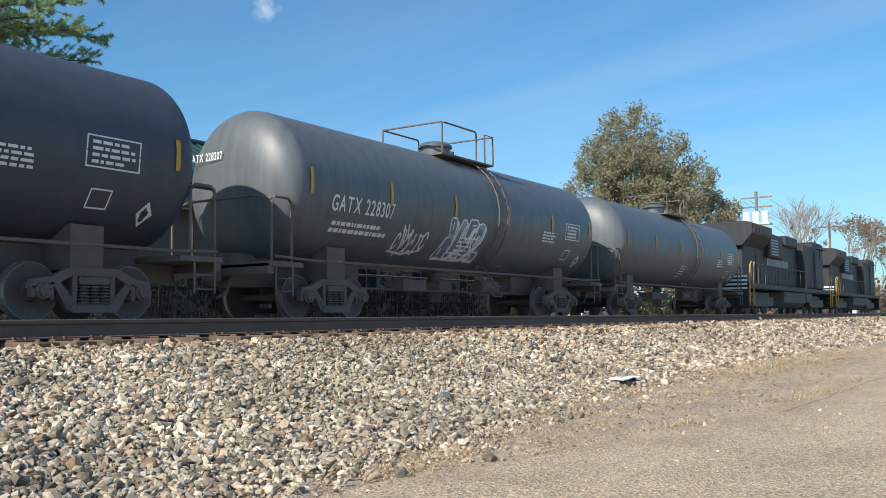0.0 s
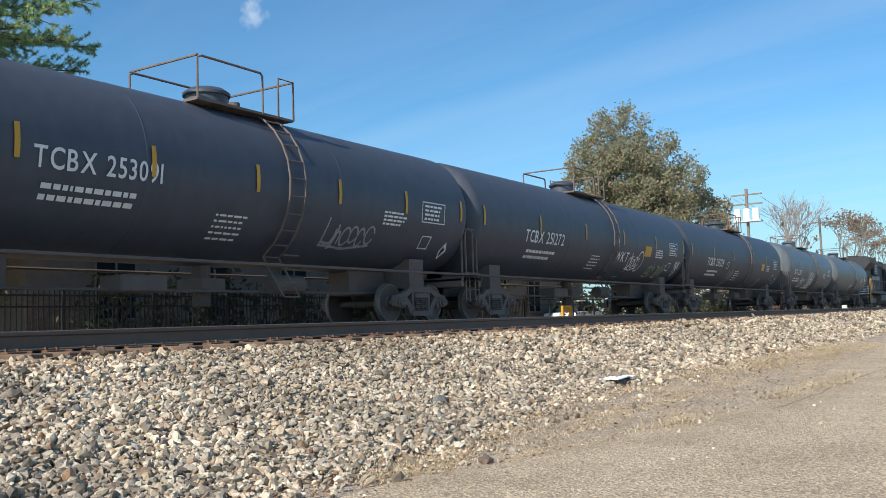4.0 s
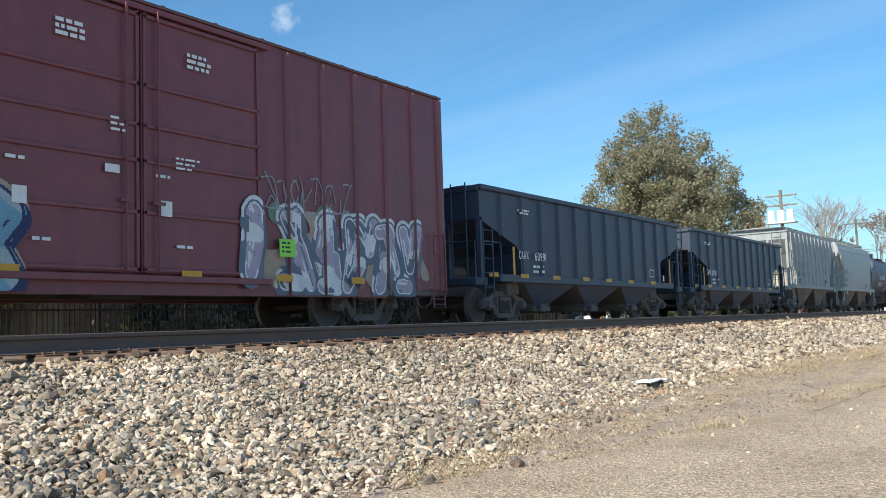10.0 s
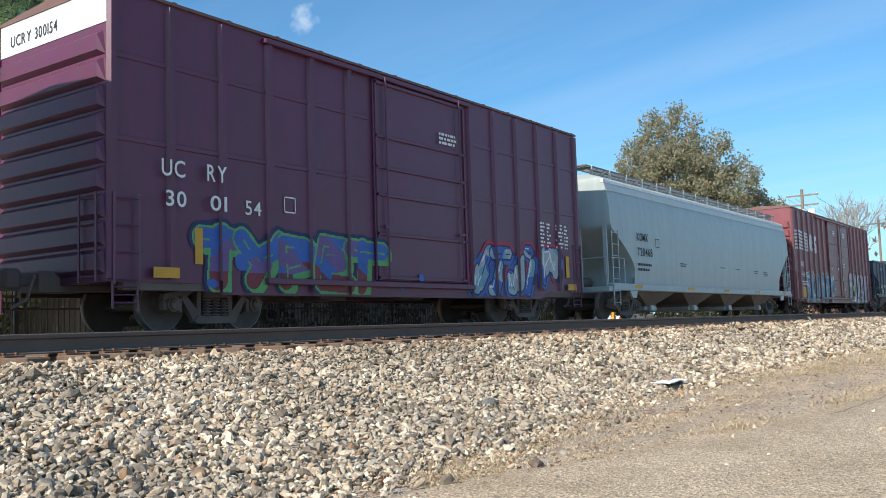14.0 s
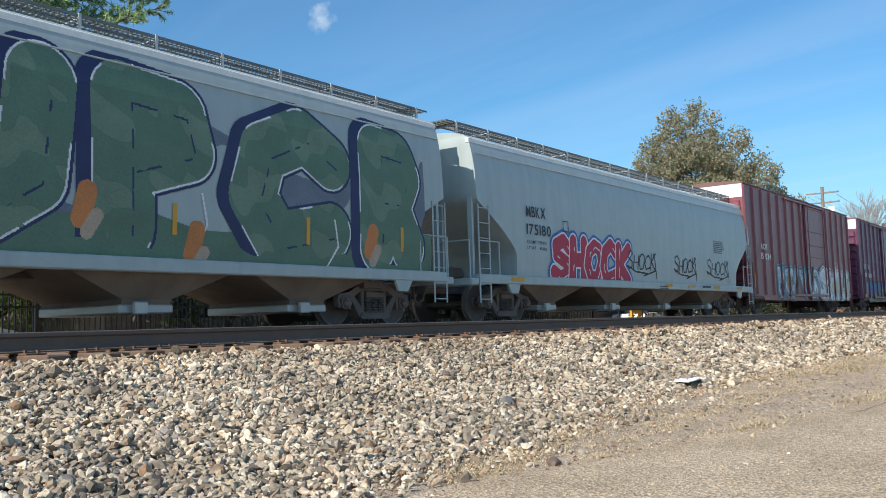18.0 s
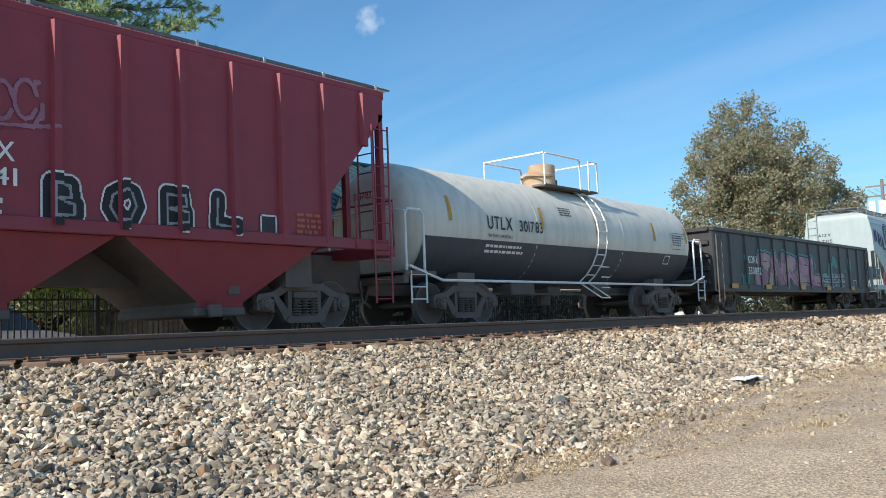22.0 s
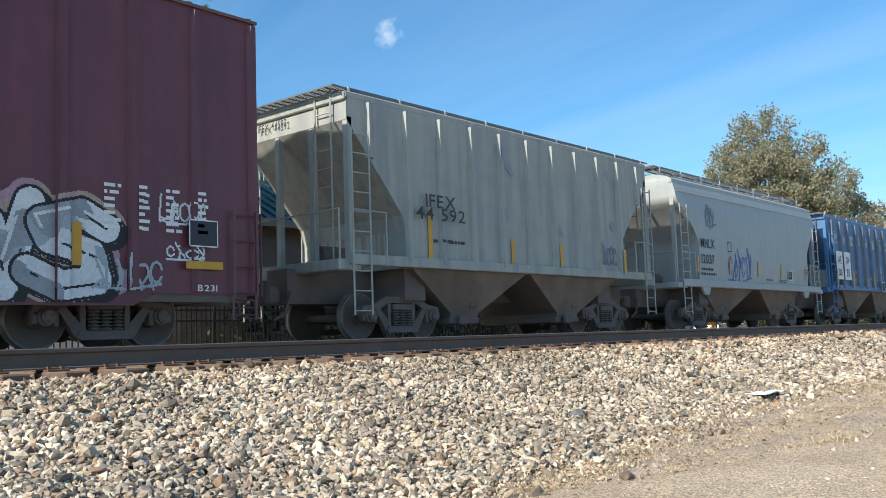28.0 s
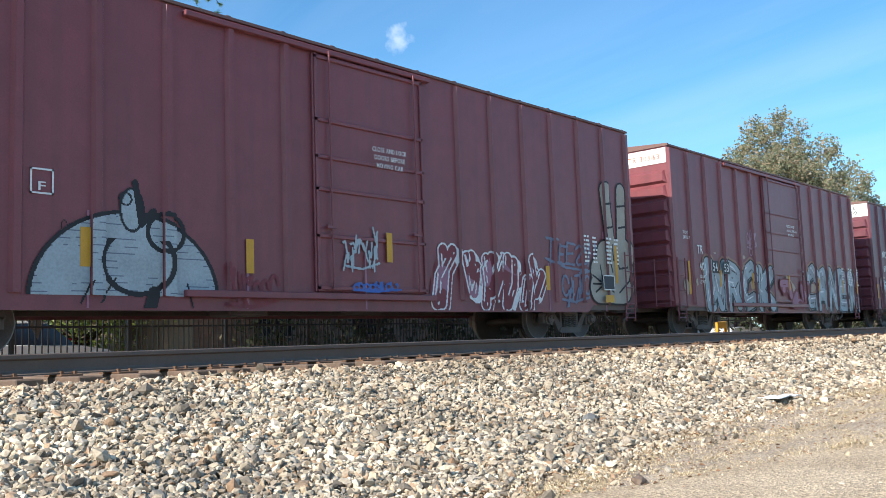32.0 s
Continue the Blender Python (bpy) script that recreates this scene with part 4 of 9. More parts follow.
STROKES = {
    "Y": [[(0, 1), (.12, .8), (.5, .5), (.88, .75), (1, 1)], [(.5, .5), (.42, 0)]], "U": [[(0, 1), (.03, .25), (.3, 0), (.7, .05), (.95, .3), (1, 1)]],
    "R": [[(.1, 0), (.1, 1), (.7, .97), (.9, .75), (.65, .5), (.15, .5)], [(.5, .5), (1, 0)]],
    "S": [[(.95, .8), (.6, 1), (.1, .85), (.15, .6), (.85, .4), (.9, .12), (.45, 0), (.02, .15)]],
    "H": [[(.1, 0), (.12, 1)], [(.9, 0), (.88, 1)], [(.1, .5), (.9, .5)]], "Z": [[(0, .8), (.4, 1), (.9, .85), (.1, .2), (.3, 0), (1, .1)]],
    "A": [[(0, 0), (.45, 1), (.6, 1), (1, 0)], [(.2, .38), (.8, .38)]], "W": [[(0, 1), (.2, 0), (.5, .7), (.8, 0), (1, 1)]],
    "I": [[(.4, 0), (.5, 1)]], "L": [[(.15, 1), (.1, .1), (.9, .05)]], "D": [[(.1, 0), (.1, 1), (.7, .9), (.95, .5), (.7, .08), (.1, 0)]],
    "K": [[(.1, 0), (.1, 1)], [(.9, 1), (.15, .5), (.95, 0)]], "O": [[(.5, 1), (.1, .8), (0, .4), (.3, 0), (.75, .05), (1, .5), (.85, .9), (.5, 1)]],
    "B": [[(.1, 0), (.1, 1), (.7, .95), (.75, .6), (.15, .52), (.85, .4), (.85, .08), (.1, 0)]], "C": [[(.95, .8), (.6, 1), (.15, .8), (.02, .4), (.3, .02), (.95, .15)]],
    "T": [[(0, 1), (1, .95)], [(.5, 1), (.45, 0)]], "E": [[(.95, .95), (.1, 1), (.05, .5), (.05, .03), (.95, 0)], [(.08, .5), (.75, .52)]],
    "J": [[(.2, 1), (.9, 1)], [(.65, 1), (.65, .25), (.4, 0), (.05, .12)]], "X": [[(0, 1), (1, 0)], [(1, 1), (0, 0)]],
    "P": [[(.1, 0), (.1, 1), (.75, .95), (.85, .65), (.15, .48)]], "N": [[(.05, 0), (.1, 1), (.85, 0), (.95, 1)]],
}


def unknown_letter(r):
    """A wild shape of two or three strokes that spells nothing."""
    out = []
    for _ in range(r.choice((2, 2, 3))):
        x, z = r.uniform(0, 0.35), r.choice((0.0, 1.0))
        pts = [(x, z)]
        for _ in range(r.choice((2, 3))):
            x = min(1.05, max(-0.05, x + r.uniform(-0.2, 0.6)))
            z = min(1.05, max(-0.02, z + r.choice((-1, 1)) * r.uniform(0.3, 0.8)))
            pts.append((x, z))
        out.append(pts)
    return out


class Wall:
    """A patch of a car's near side, divided into small cells that are sprayed one over the other."""

    def __init__(self, car, side, x0, x1, z0, z1, cell=0.016):
        self.car, self.side, self.x0, self.z0, self.cell = car, side, x0, z0, cell
        self.nx, self.nz = max(2, int((x1 - x0) / cell)), max(2, int((z1 - z0) / cell))
        self.w, self.h = x1 - x0, z1 - z0
        self.X, self.Z = np.meshgrid(x0 + (np.arange(self.nx) + 0.5) * cell, z0 + (np.arange(self.nz) + 0.5) * cell)
        self.ink = np.zeros((self.nz, self.nx), int)
        self.names = [None]

    def code(self, name):
        if name not in self.names:
            self.names.append(name)
        return self.names.index(name)

    def distance(self, lines):
        d = np.full(self.X.shape, 1e9)
        for pts in lines:
            for (ax, az), (bx, bz) in zip(pts[:-1], pts[1:]):
                vx, vz = bx - ax, bz - az
                t = np.clip(((self.X - ax) * vx + (self.Z - az) * vz) / (vx * vx + vz * vz + 1e-9), 0, 1)
                d = np.minimum(d, np.hypot(self.X - ax - t * vx, self.Z - az - t * vz))
        return d

    def spray(self, mask, name):
        self.ink[mask] = self.code(name)

    def blotch(self, seed, scale=1.2):
        r = np.random.RandomState(seed)
        p = r.uniform(0, 6.28, 6)
        x, z = self.X * scale, self.Z * scale
        return (np.sin(x * 2.1 + p[0] + np.sin(z * 3 + p[1])) + np.sin(z * 3.7 + p[2] + 0.8 * np.sin(x * 2.9 + p[3])) + 0.6 * np.sin(x * 5.3 + z * 4.1 + p[4])) / 2.6

    def cloud(self, name, seed, cut=0.0, edge=0.35):
        """A soft-edged background patch."""
        u = np.minimum(np.minimum(self.X - self.x0, self.x0 + self.w - self.X), np.minimum(self.Z - self.z0 + 0.3, self.z0 + self.h - self.Z)) / edge
        self.spray(self.blotch(seed) + np.clip(u, -1, 1.2) > 0.75 + cut, name)

    def piece(self, word, fills, outline="black", halo=None, seed=0, thick=0.16, line=0.045, x0=None, x1=None, z0=None, z1=None, lean=0.1, shine="white", overlap=1.12, count=5, edge=None, spans=None):
        """Fat letters. word: characters, or None for shapes that spell nothing."""
        r = random.Random(seed)
        x0 = self.x0 if x0 is None else x0
        x1 = self.x0 + self.w if x1 is None else x1
        z0 = self.z0 if z0 is None else z0
        z1 = self.z0 + self.h if z1 is None else z1
        n = len(word) if word else count
        step = (x1 - x0) / n
        z0, z1, x0, x1 = z0 + thick, z1 - thick, x0 + thick, x1 - thick
        everything = []
        loose = bool(word) and not spans and word not in ("SHOCK", "SKWILD", "WILD")
        for i in range(n):
            shape = STROKES.get(word[i]) if word else unknown_letter(r)
            ox, wd = (x0 + step * i, step * overlap - thick * 1.6) if not spans else (spans[i][0] + thick, spans[i][1] - spans[i][0] - 2 * thick)
            dz, hz = r.uniform(0, 0.06) * (z1 - z0), (z1 - z0) * r.uniform(0.9, 1.0)
            wild = (lambda: r.uniform(-0.08, 0.08)) if loose else (lambda: 0.0)
            everything.append([[(ox + (p + wild()) * wd + lean * q * (z1 - z0), z0 + dz + min(1.04, max(-0.02, q + 0.7 * wild())) * (hz - dz)) for p, q in pts] for pts in shape])
        whole = self.distance([p for s in everything for p in s])
        if halo:
            self.spray(whole < thick + line + 0.07, halo)
        if loose or not word:
            # the gaps between the shapes are filled in, with a dark drop shadow to one side
            self.spray(self.distance([[(a + 0.09, c - 0.07) for a, c in p] for s in everything for p in s]) < thick + line, outline)
            self.spray((whole < thick * (1.9 if not word else 1.25)) & (self.blotch(seed + 3, 2.2) > -0.2) & (self.Z < z1 - 0.1), fills[-1])
        for i, s in enumerate(everything):
            d = self.distance(s)
            self.spray(d < thick + line, outline)
            inside = d < thick
            self.spray(inside, fills[0])
            for k, f in enumerate(fills[1:]):
                self.spray(inside & (self.blotch(seed * 7 + k + i, 1.6) > 0.25 + 0.12 * k), f)
            core = self.distance([[(a + thick * 0.3, c - thick * 0.2) for a, c in p] for p in s[:1]])
            self.spray(inside & (core < 0.018) & (self.blotch(seed + 5 * i, 3) > 0.05), outline)
            if edge:
                self.spray(inside & (d > thick - 0.035) & (self.blotch(seed + 9 * i, 1.0) > -0.15), edge)
            if shine:
                off = [[(px - thick * 0.45, pz + thick * 0.45) for px, pz in pts] for pts in s]
                ds = self.distance(off)
                self.spray(inside & (ds < 0.022) & (self.blotch(seed + i, 2.5) > -0.1), shine)

    def tag(self, name, x0, x1, z0, z1, seed=0, r=0.022, turns=7):
        """A quick thin scribble."""
        q = random.Random(seed)
        lines, step = [], (x1 - x0) / turns
        for i in range(turns):
            ox, oz, wd, hh = x0 + i * step, z0 + q.uniform(-0.1, 0.12) * (z1 - z0), step * q.uniform(0.85, 1.25), (z1 - z0) * q.uniform(0.75, 1.05)
            if q.random() < 0.35:
                # a loop
                pts = [(ox + wd * (0.5 + 0.45 * math.cos(a)), oz + hh * (0.5 + 0.45 * math.sin(a))) for a in (0.3 + k * 0.55 for k in range(11))]
                lines.append(pts)
                continue
            for pts in unknown_letter(q):
                pts = [Vector((ox + p * wd, oz + c * hh, 0)) for p, c in pts]
                pts = [pts[0] * 2 - pts[1]] + pts + [pts[-1] * 2 - pts[-2]]
                fine = []
                for a, b, c in zip(pts[:-2], pts[1:-1], pts[2:]):
                    for k in range(4):
                        t = k / 4
                        p = (a + b) / 2 * (1 - t) ** 2 + b * 2 * t * (1 - t) + (b + c) / 2 * t * t
                        fine.append((p.x, p.y))
                lines.append(fine)
        # a flourish below
        lines.append([(x0, z0 - 0.1 * (z1 - z0)), ((x0 + x1) / 2, z0 - 0.2 * (z1 - z0)), (x1, z0 + 0.02)])
        self.spray(self.distance(lines) < r, name)

    def scrawl(self, name, word, x0, x1, z0, z1, r=0.022):
        """A thin word written fast, with a line under it."""
        step, lines = (x1 - x0) / len(word), []
        for i, ch in enumerate(word):
            o, top = x0 + step * i, z1 - (z1 - z0) * (0.0, 0.25, 0.12, 0.18, 0.05)[i % 5]
            lines += [[(o + a * step * 0.95 + 0.15 * c * step, z0 + c * (top - z0)) for a, c in pts] for pts in STROKES[ch]]
        m = (x0 + x1) / 2
        lines += [[(x0, z0 + 0.1), (m - step, z0 - 0.08), (m + step, z0 - 0.12), (m + 0.4 * step, z0 - 0.2), (x1, z0 - 0.02)], [(x1 - 0.3 * step, z1 * 0.98 + z0 * 0.02), (x1 + 0.1, z0 - 0.25)]]
        self.spray(self.distance(lines) < r, name)

    def drips(self, name, seed, n=8):
        q = random.Random(seed)
        for _ in range(n):
            x = self.x0 + q.random() * self.w
            col = (np.abs(self.X - x) < 0.02) & (self.Z < self.z0 + self.h * q.uniform(0.2, 0.6))
            self.spray(col & (self.ink == 0), name)

    def done(self, name="graffiti", proud=0.012, label=""):
        if not self.ink.any():
            return
        edges = set()
        posts = POSTS.get(self.car, ())
        for p, hw, d in posts:
            edges |= {int(round((p - hw - self.x0) / self.cell)), int(round((p + hw - self.x0) / self.cell))}

        def out(i):
            x = self.x0 + i * self.cell
            for p, hw, d in posts:
                if abs(x - p) <= hw + 1e-6:
                    return d
            return 0.0
        vs, fs, mi = [], [], []
        for j in range(self.nz):
            row = self.ink[j].tolist()
            za, zb = self.z0 + j * self.cell, self.z0 + (j + 1) * self.cell
            ya, yb = self.side(za), self.side(zb)
            i = 0
            while i < self.nx:
                c = row[i]
                k = i + 1
                while k < self.nx and row[k] == c and k not in edges:
                    k += 1
                if c:
                    o = out(i + 0.5) + proud
                    xa, xb = self.x0 + i * self.cell, self.x0 + k * self.cell
                    m = len(vs)
                    vs += [(xa, -ya - o, za), (xb, -ya - o, za), (xb, -yb - o, zb), (xa, -yb - o, zb)]
                    fs.append((m, m + 1, m + 2, m + 3))
                    mi.append(c - 1)
                i = k
        me = bpy.data.meshes.new(name)
        me.from_pydata(vs, [], fs)
        for nm in self.names[1:]:
            me.materials.append(M["spray_" + nm])
        me.polygons.foreach_set("material_index", mi)
        me.update()
        part(name, me, None, self.car, label)


def spelled(body):
    """The letters of a word one by one: flat shapes in the unit box of the whole word."""
    runs, x = [], 0.0
    for ch in body:
        if ch == " ":
            x += 0.36
            continue
        v, f, step = GLYPHS[ch]
        runs.append(([(x + p, q) for p, q in v], f))
        x += step
    flat = [p for v, _ in runs for p in v]
    lo, hi = min(p for p, _ in flat), max(p for p, _ in flat)
    zl, zh = min(q for _, q in flat), max(q for _, q in flat)
    return [([((p - lo) / (hi - lo), (q - zl) / (zh - zl)) for p, q in v], f) for v, f in runs]


def write(car, body, cap, place, mat):
    """Large letters are parts of their own; small print stays one part."""
    if cap < 0.15:
        b = Build()
        for v, f in spelled(body):
            b.add([place(p, q) for p, q in v], f)
        part("lettering", b, M[mat], car)["kind"] = "stuff"
        return
    for v, f in spelled(body):
        part("letter", Build().add([place(p, q) for p, q in v], f), M[mat], car)


def mark(car, body, x0, x1, z, cap, side, mat="white", proud=0.018):
    """Lettering fitted between two places, with its capitals' height."""
    out = proud
    for p, hw, d in POSTS.get(car, ()):
        if x0 - 0.1 < p < x1 + 0.1:
            out = max(out, d + 0.022)
    write(car, body, cap, lambda p, q: (x0 + p * (x1 - x0), -side(z + q * cap) - out, z + q * cap), mat)


def end_mark(car, body, h, y0, y1, z, cap, mat="white", out=0.02):
    """Lettering on the end that faces against the travel."""
    write(car, body, cap, lambda p, q: (-h - out, y1 - p * (y1 - y0), z + q * cap), mat)


def strip(car, x, z0, z1, side, w=0.1, mat="yellow", name="reflector"):
    return panel(car, name, x - w / 2, x + w / 2, z0, z1, side, mat, 0.02)


def outline_box(car, x0, x1, z0, z1, side, mat="white", t=0.025, fill=None):
    if fill:
        panel(car, "stencil_panel", x0, x1, z0, z1, side, fill, 0.014)
    o = lift(car, x0, x1, 0.014) + 0.004
    b = Build()
    for a, c, d, e in ((x0, x1, z0, z0 + t), (x0, x1, z1 - t, z1), (x0, x0 + t, z0, z1), (x1 - t, x1, z0, z1)):
        b.add([(a, -side(d) - o, d), (c, -side(d) - o, d), (c, -side(e) - o, e), (a, -side(e) - o, e)], [(0, 1, 2, 3)])
    part("stencil_frame", b, M[mat], car)


def diamond(car, x, z, s, side):
    b = Build()
    b.add([(x + a, -side(z + c) - 0.014, z + c) for a, c in ((0, -s), (s * 0.8, 0), (0, s), (-s * 0.8, 0))], [(0, 1, 2, 3)])
    part("hazard_placard", b, M["white"], car, "white diamond placard")
    bars(car, x - s * 0.35, z - 0.02, s * 0.7, 1, side, "dark_text", 0.07, proud=0.018)


# ---- the train, from the locomotives back ----
def tank_marks(car, side, h, seed, strips=6, placard=True, mat="yellow"):
    for i in range(strips):
        x = -h + 0.35 + (2 * h - 0.7) * i / (strips - 1)
        strip(car, x, 2.5, 3.02, side, 0.09, mat)
    bars(car, h - 3.6, 2.45, 0.9, 4, side, seed=seed)
    bars(car, -0.9, 2.0, 0.8, 5, side, seed=seed + 1, h=0.035, gap=0.1)
    outline_box(car, h - 2.1, h - 1.1, 2.35, 2.85, side)
    bars(car, h - 2.0, 2.72, 0.8, 4, side, seed=seed + 2, h=0.05, gap=0.1)
    outline_box(car, h - 1.9, h - 1.5, 1.75, 2.05, side)
    if placard:
        diamond(car, h - 0.75, 1.75, 0.2, side)


def build_tanks():
    car, side, h = tank_car(29.96, 44.78, "dull grey-black tank car with a top platform", "grey_tank")
    tank_marks(car, side, h, 11)
    car, side, h = tank_car(13.15, 27.3, "dark grey tank car with white lettering and scrawled tags", "grey_tank", platform=0.1)
    tank_marks(car, side, h, 21)
    mark(car, "GATX 228307", -6.06, -3.89, 2.22, 0.34, side)
    bars(car, -5.9, 1.95, 2.1, 2, side, seed=3, h=0.08, gap=0.14)
    end_mark(car, "GATX 228307", h, 0.15, 1.15, 3.25, 0.17, out=0.43)
    w = Wall(car, side, -3.7, 0.4, 1.45, 2.6)
    w.tag("white", -3.5, -2.3, 1.6, 2.05, 4)
    w.piece(None, ["slate", "grey"], "white", seed=5, thick=0.09, line=0.04, x0=-1.6, x1=0.2, z0=1.5, z1=2.45, count=4, shine=None)
    w.tag("white", -1.5, 0.1, 1.5, 1.7, 9, turns=5)
    w.done()
    car, side, h = tank_car(-6.93, 10.47, "black tank car with white lettering, soot-stained", "black_tank", platform=0.9)
    tank_marks(car, side, h, 31)
    mark(car, "TCBX 251259", -5.94, -3.35, 2.15, 0.36, side)
    bars(car, -5.6, 1.88, 2.1, 2, side, seed=4, h=0.08, gap=0.16)
    end_mark(car, "TCBX 251259", h, 0.15, 1.2, 3.35, 0.17, out=0.43)
    panel(car, "warning_sticker", 4.05, 4.6, 2.2, 2.55, side, "yellow", 0.01)
    outline_box(car, -2.7, -2.4, 2.1, 2.4, side)
    w = Wall(car, side, -2.4, 5.0, 1.2, 2.3)
    w.tag("grey", -2.1, -1.2, 1.25, 2.1, 6, turns=4)
    w.tag("grey", 4.1, 4.7, 1.4, 1.8, 7, turns=4)
    w.done()
    car, side, h = tank_car(-24.77, -7.45, "black tank car with white tags and a yellow placard", "black_tank")
    tank_marks(car, side, h, 41)
    mark(car, "TCBX 251272", -5.9, -3.3, 2.2, 0.36, side)
    bars(car, -5.6, 1.92, 2.1, 2, side, seed=5, h=0.08, gap=0.16)
    end_mark(car, "TCBX 251272", h, 0.15, 1.2, 3.35, 0.17, out=0.43)
    panel(car, "warning_sticker", 3.87, 4.55, 2.2, 2.58, side, "yellow", 0.01)
    w = Wall(car, side, 0.9, 8.4, 1.35, 2.4)
    mark(car, "WKT", 1.13, 2.35, 1.92, 0.34, side)
    w.tag("white", 2.5, 3.5, 1.75, 2.15, 1, turns=5)
    w.spray(np.abs(np.hypot((w.X - 3.6) / 0.28, (w.Z - 2.0) / 0.35) - 1) < 0.06, "white")
    w.tag("moss_pale", 4.8, 5.5, 1.55, 1.9, 2, turns=4)
    w.tag("moss_pale", 5.8, 6.7, 1.55, 1.95, 3, turns=5)
    mark(car, "WK", 7.6, 8.2, 1.85, 0.3, side)
    w.done()
    car, side, h = tank_car(-40.5, -25.27, "blue-black tank car with white lettering", "black_tank", platform=0.2)
    tank_marks(car, side, h, 51, 7)
    mark(car, "TCBX 253091", -4.58, -2.23, 2.4, 0.34, side)
    bars(car, -4.4, 2.12, 1.8, 2, side, seed=6, h=0.08, gap=0.16)
    w = Wall(car, side, 2.0, 4.2, 1.6, 2.4)
    w.tag("grey", 2.2, 3.8, 1.7, 2.1, 5, turns=6)
    w.done()


def hopper_marks(car, side, h, seed, text_mat="dark_text", strips=(-0.82, -0.42, -0.03, 0.33, 0.75), z=1.68, lab=0.44):
    for f in strips:
        strip(car, f * h, z, z + 0.5, side, 0.09)
    outline_box(car, lab * h, lab * h + 0.42, z - 0.05, z + 0.3, side, "white", 0.03, "dark_text")
    bars(car, lab * h + 0.07, z + 0.17, 0.28, 2, side, "white", seed=seed)
    bars(car, 0.72 * h, z + 0.35, 0.5, 3, side, text_mat, seed=seed + 1, h=0.03, gap=0.07)
    bars(car, 0.1 * h, z - 0.1, 0.6, 1, side, text_mat, seed=seed + 2)
    bars(car, 0.3 * h, z - 0.08, 0.7, 2, side, text_mat, seed=seed + 3, h=0.03, gap=0.06)


def build_front_hoppers():
    car, side, h = curved_hopper(-51.97, -40.6, "light grey covered hopper with two bays, rust-streaked reflectors", "hopper_grey", 2)
    hopper_marks(car, side, h, 61)
    mark(car, "WFRX", -4.45, -3.68, 2.45, 0.30, side, "dark_text")
    mark(car, "811471", -4.46, -3.68, 1.95, 0.30, side, "dark_text")
    bars(car, -4.6, 1.74, 0.95, 2, side, "dark_text", 0.08, 0.16, 2)
    outline_box(car, -3.0, -2.7, 2.33, 2.63, side, "dark_text")
    end_mark(car, "WFRX", h, 0.35, 0.95, 4.0, 0.16, "dark_text", 0.012)
    end_mark(car, "811471", h, 0.3, 1.0, 3.76, 0.16, "dark_text", 0.012)
    car, side, h = ribbed_hopper(-64.75, -53.64, "weathered grey covered hopper with side posts", "hopper_old", 12)
    mark(car, "IT", -3.74, -3.46, 2.52, 0.28, side, "dark_text")
    mark(car, "LX", -2.95, -2.6, 2.54, 0.28, side, "dark_text")
    mark(car, "30", -3.77, -3.37, 2.0, 0.28, side, "dark_text")
    mark(car, "256", -2.96, -2.39, 2.02, 0.28, side, "dark_text")
    bars(car, -3.7, 1.8, 1.2, 2, side, "dark_text", 0.07, 0.13, 3)
    bars(car, 2.9, 2.5, 0.6, 3, side, "dark_text", 0.05, 0.09, 4)
    outline_box(car, 2.6, 3.05, 1.65, 2.0, side, "white", 0.03, "dark_text")
    panel(car, "reflector", 1.2, 1.75, 1.6, 1.72, side, "yellow", 0.01)
    for n, (a, b) in enumerate(((-79.75, -66.3), (-95.1, -81.15))):
        car, side, h = ribbed_hopper(a, b, "blue-black open hopper with wide side posts and yellow reflectors", "coal_hopper", 12, 3.45, 3, sill=1.04, open_top=True,
                                     wide=True, name="open_hopper_car", notch=2.0, cut_top=2.6, rib=0.07)
        POSTS[car] = [(-h + 1.1 + (2 * h - 2.2) * i / 11, 0.18, 0.07) for i in range(12)]
        mark(car, "CAAX", -5.22, -4.70, 1.66, 0.22, side, "white")
        mark(car, ("60969", "60991")[n], -4.35, -3.72, 1.64, 0.24, side, "white")
        bars(car, -4.33, 1.46, 0.6, 2, side, "white", 0.07, 0.14, n)
        strip(car, -5.37, 1.02, 1.98, side, 0.11)
        strip(car, 5.75, 1.2, 2.1, side, 0.11)
        for x in (-6.5, -4.95, -3.09, -1.21, 0.43, 2.2, 4.1):
            panel(car, "reflector", x - 0.22, x + 0.22, 1.16, 1.27, side, "yellow", 0.075)
        outline_box(car, 4.0, 4.4, 1.42, 1.68, side)
        panel(car, "plate", 5.25, 5.38, 1.3, 1.5, side, "white", 0.01)
        bars(car, -5.1, 2.95, 0.6, 2, side, "white", 0.05, 0.08, 8 + n)
        panel_end = Build().box(-h - 0.02, -h - 0.005, 0.1, 1.3, 3.0, 3.4)
        if n == 0:
            part("end_panel", panel_end, M["hopper_tan"], car)
        end_mark(car, "CAAX 60969" if n == 0 else "CAAX 60991", h, 0.2, 1.2, 3.2, 0.14, "dark_text" if n == 0 else "grey_text", 0.026)


def box_posts(car, h, ribs, door, depth=0.075):
    xs = []
    for i in range(ribs + 1):
        x = -h + 0.07 + (2 * h - 0.14) * i / ribs
        if not door[0] - 0.25 < x < door[1] + 0.25:
            xs.append((x, 0.095, depth))
    xs.append(((door[0] + door[1]) / 2, (door[1] - door[0]) / 2, 0.085))
    POSTS[car] = xs


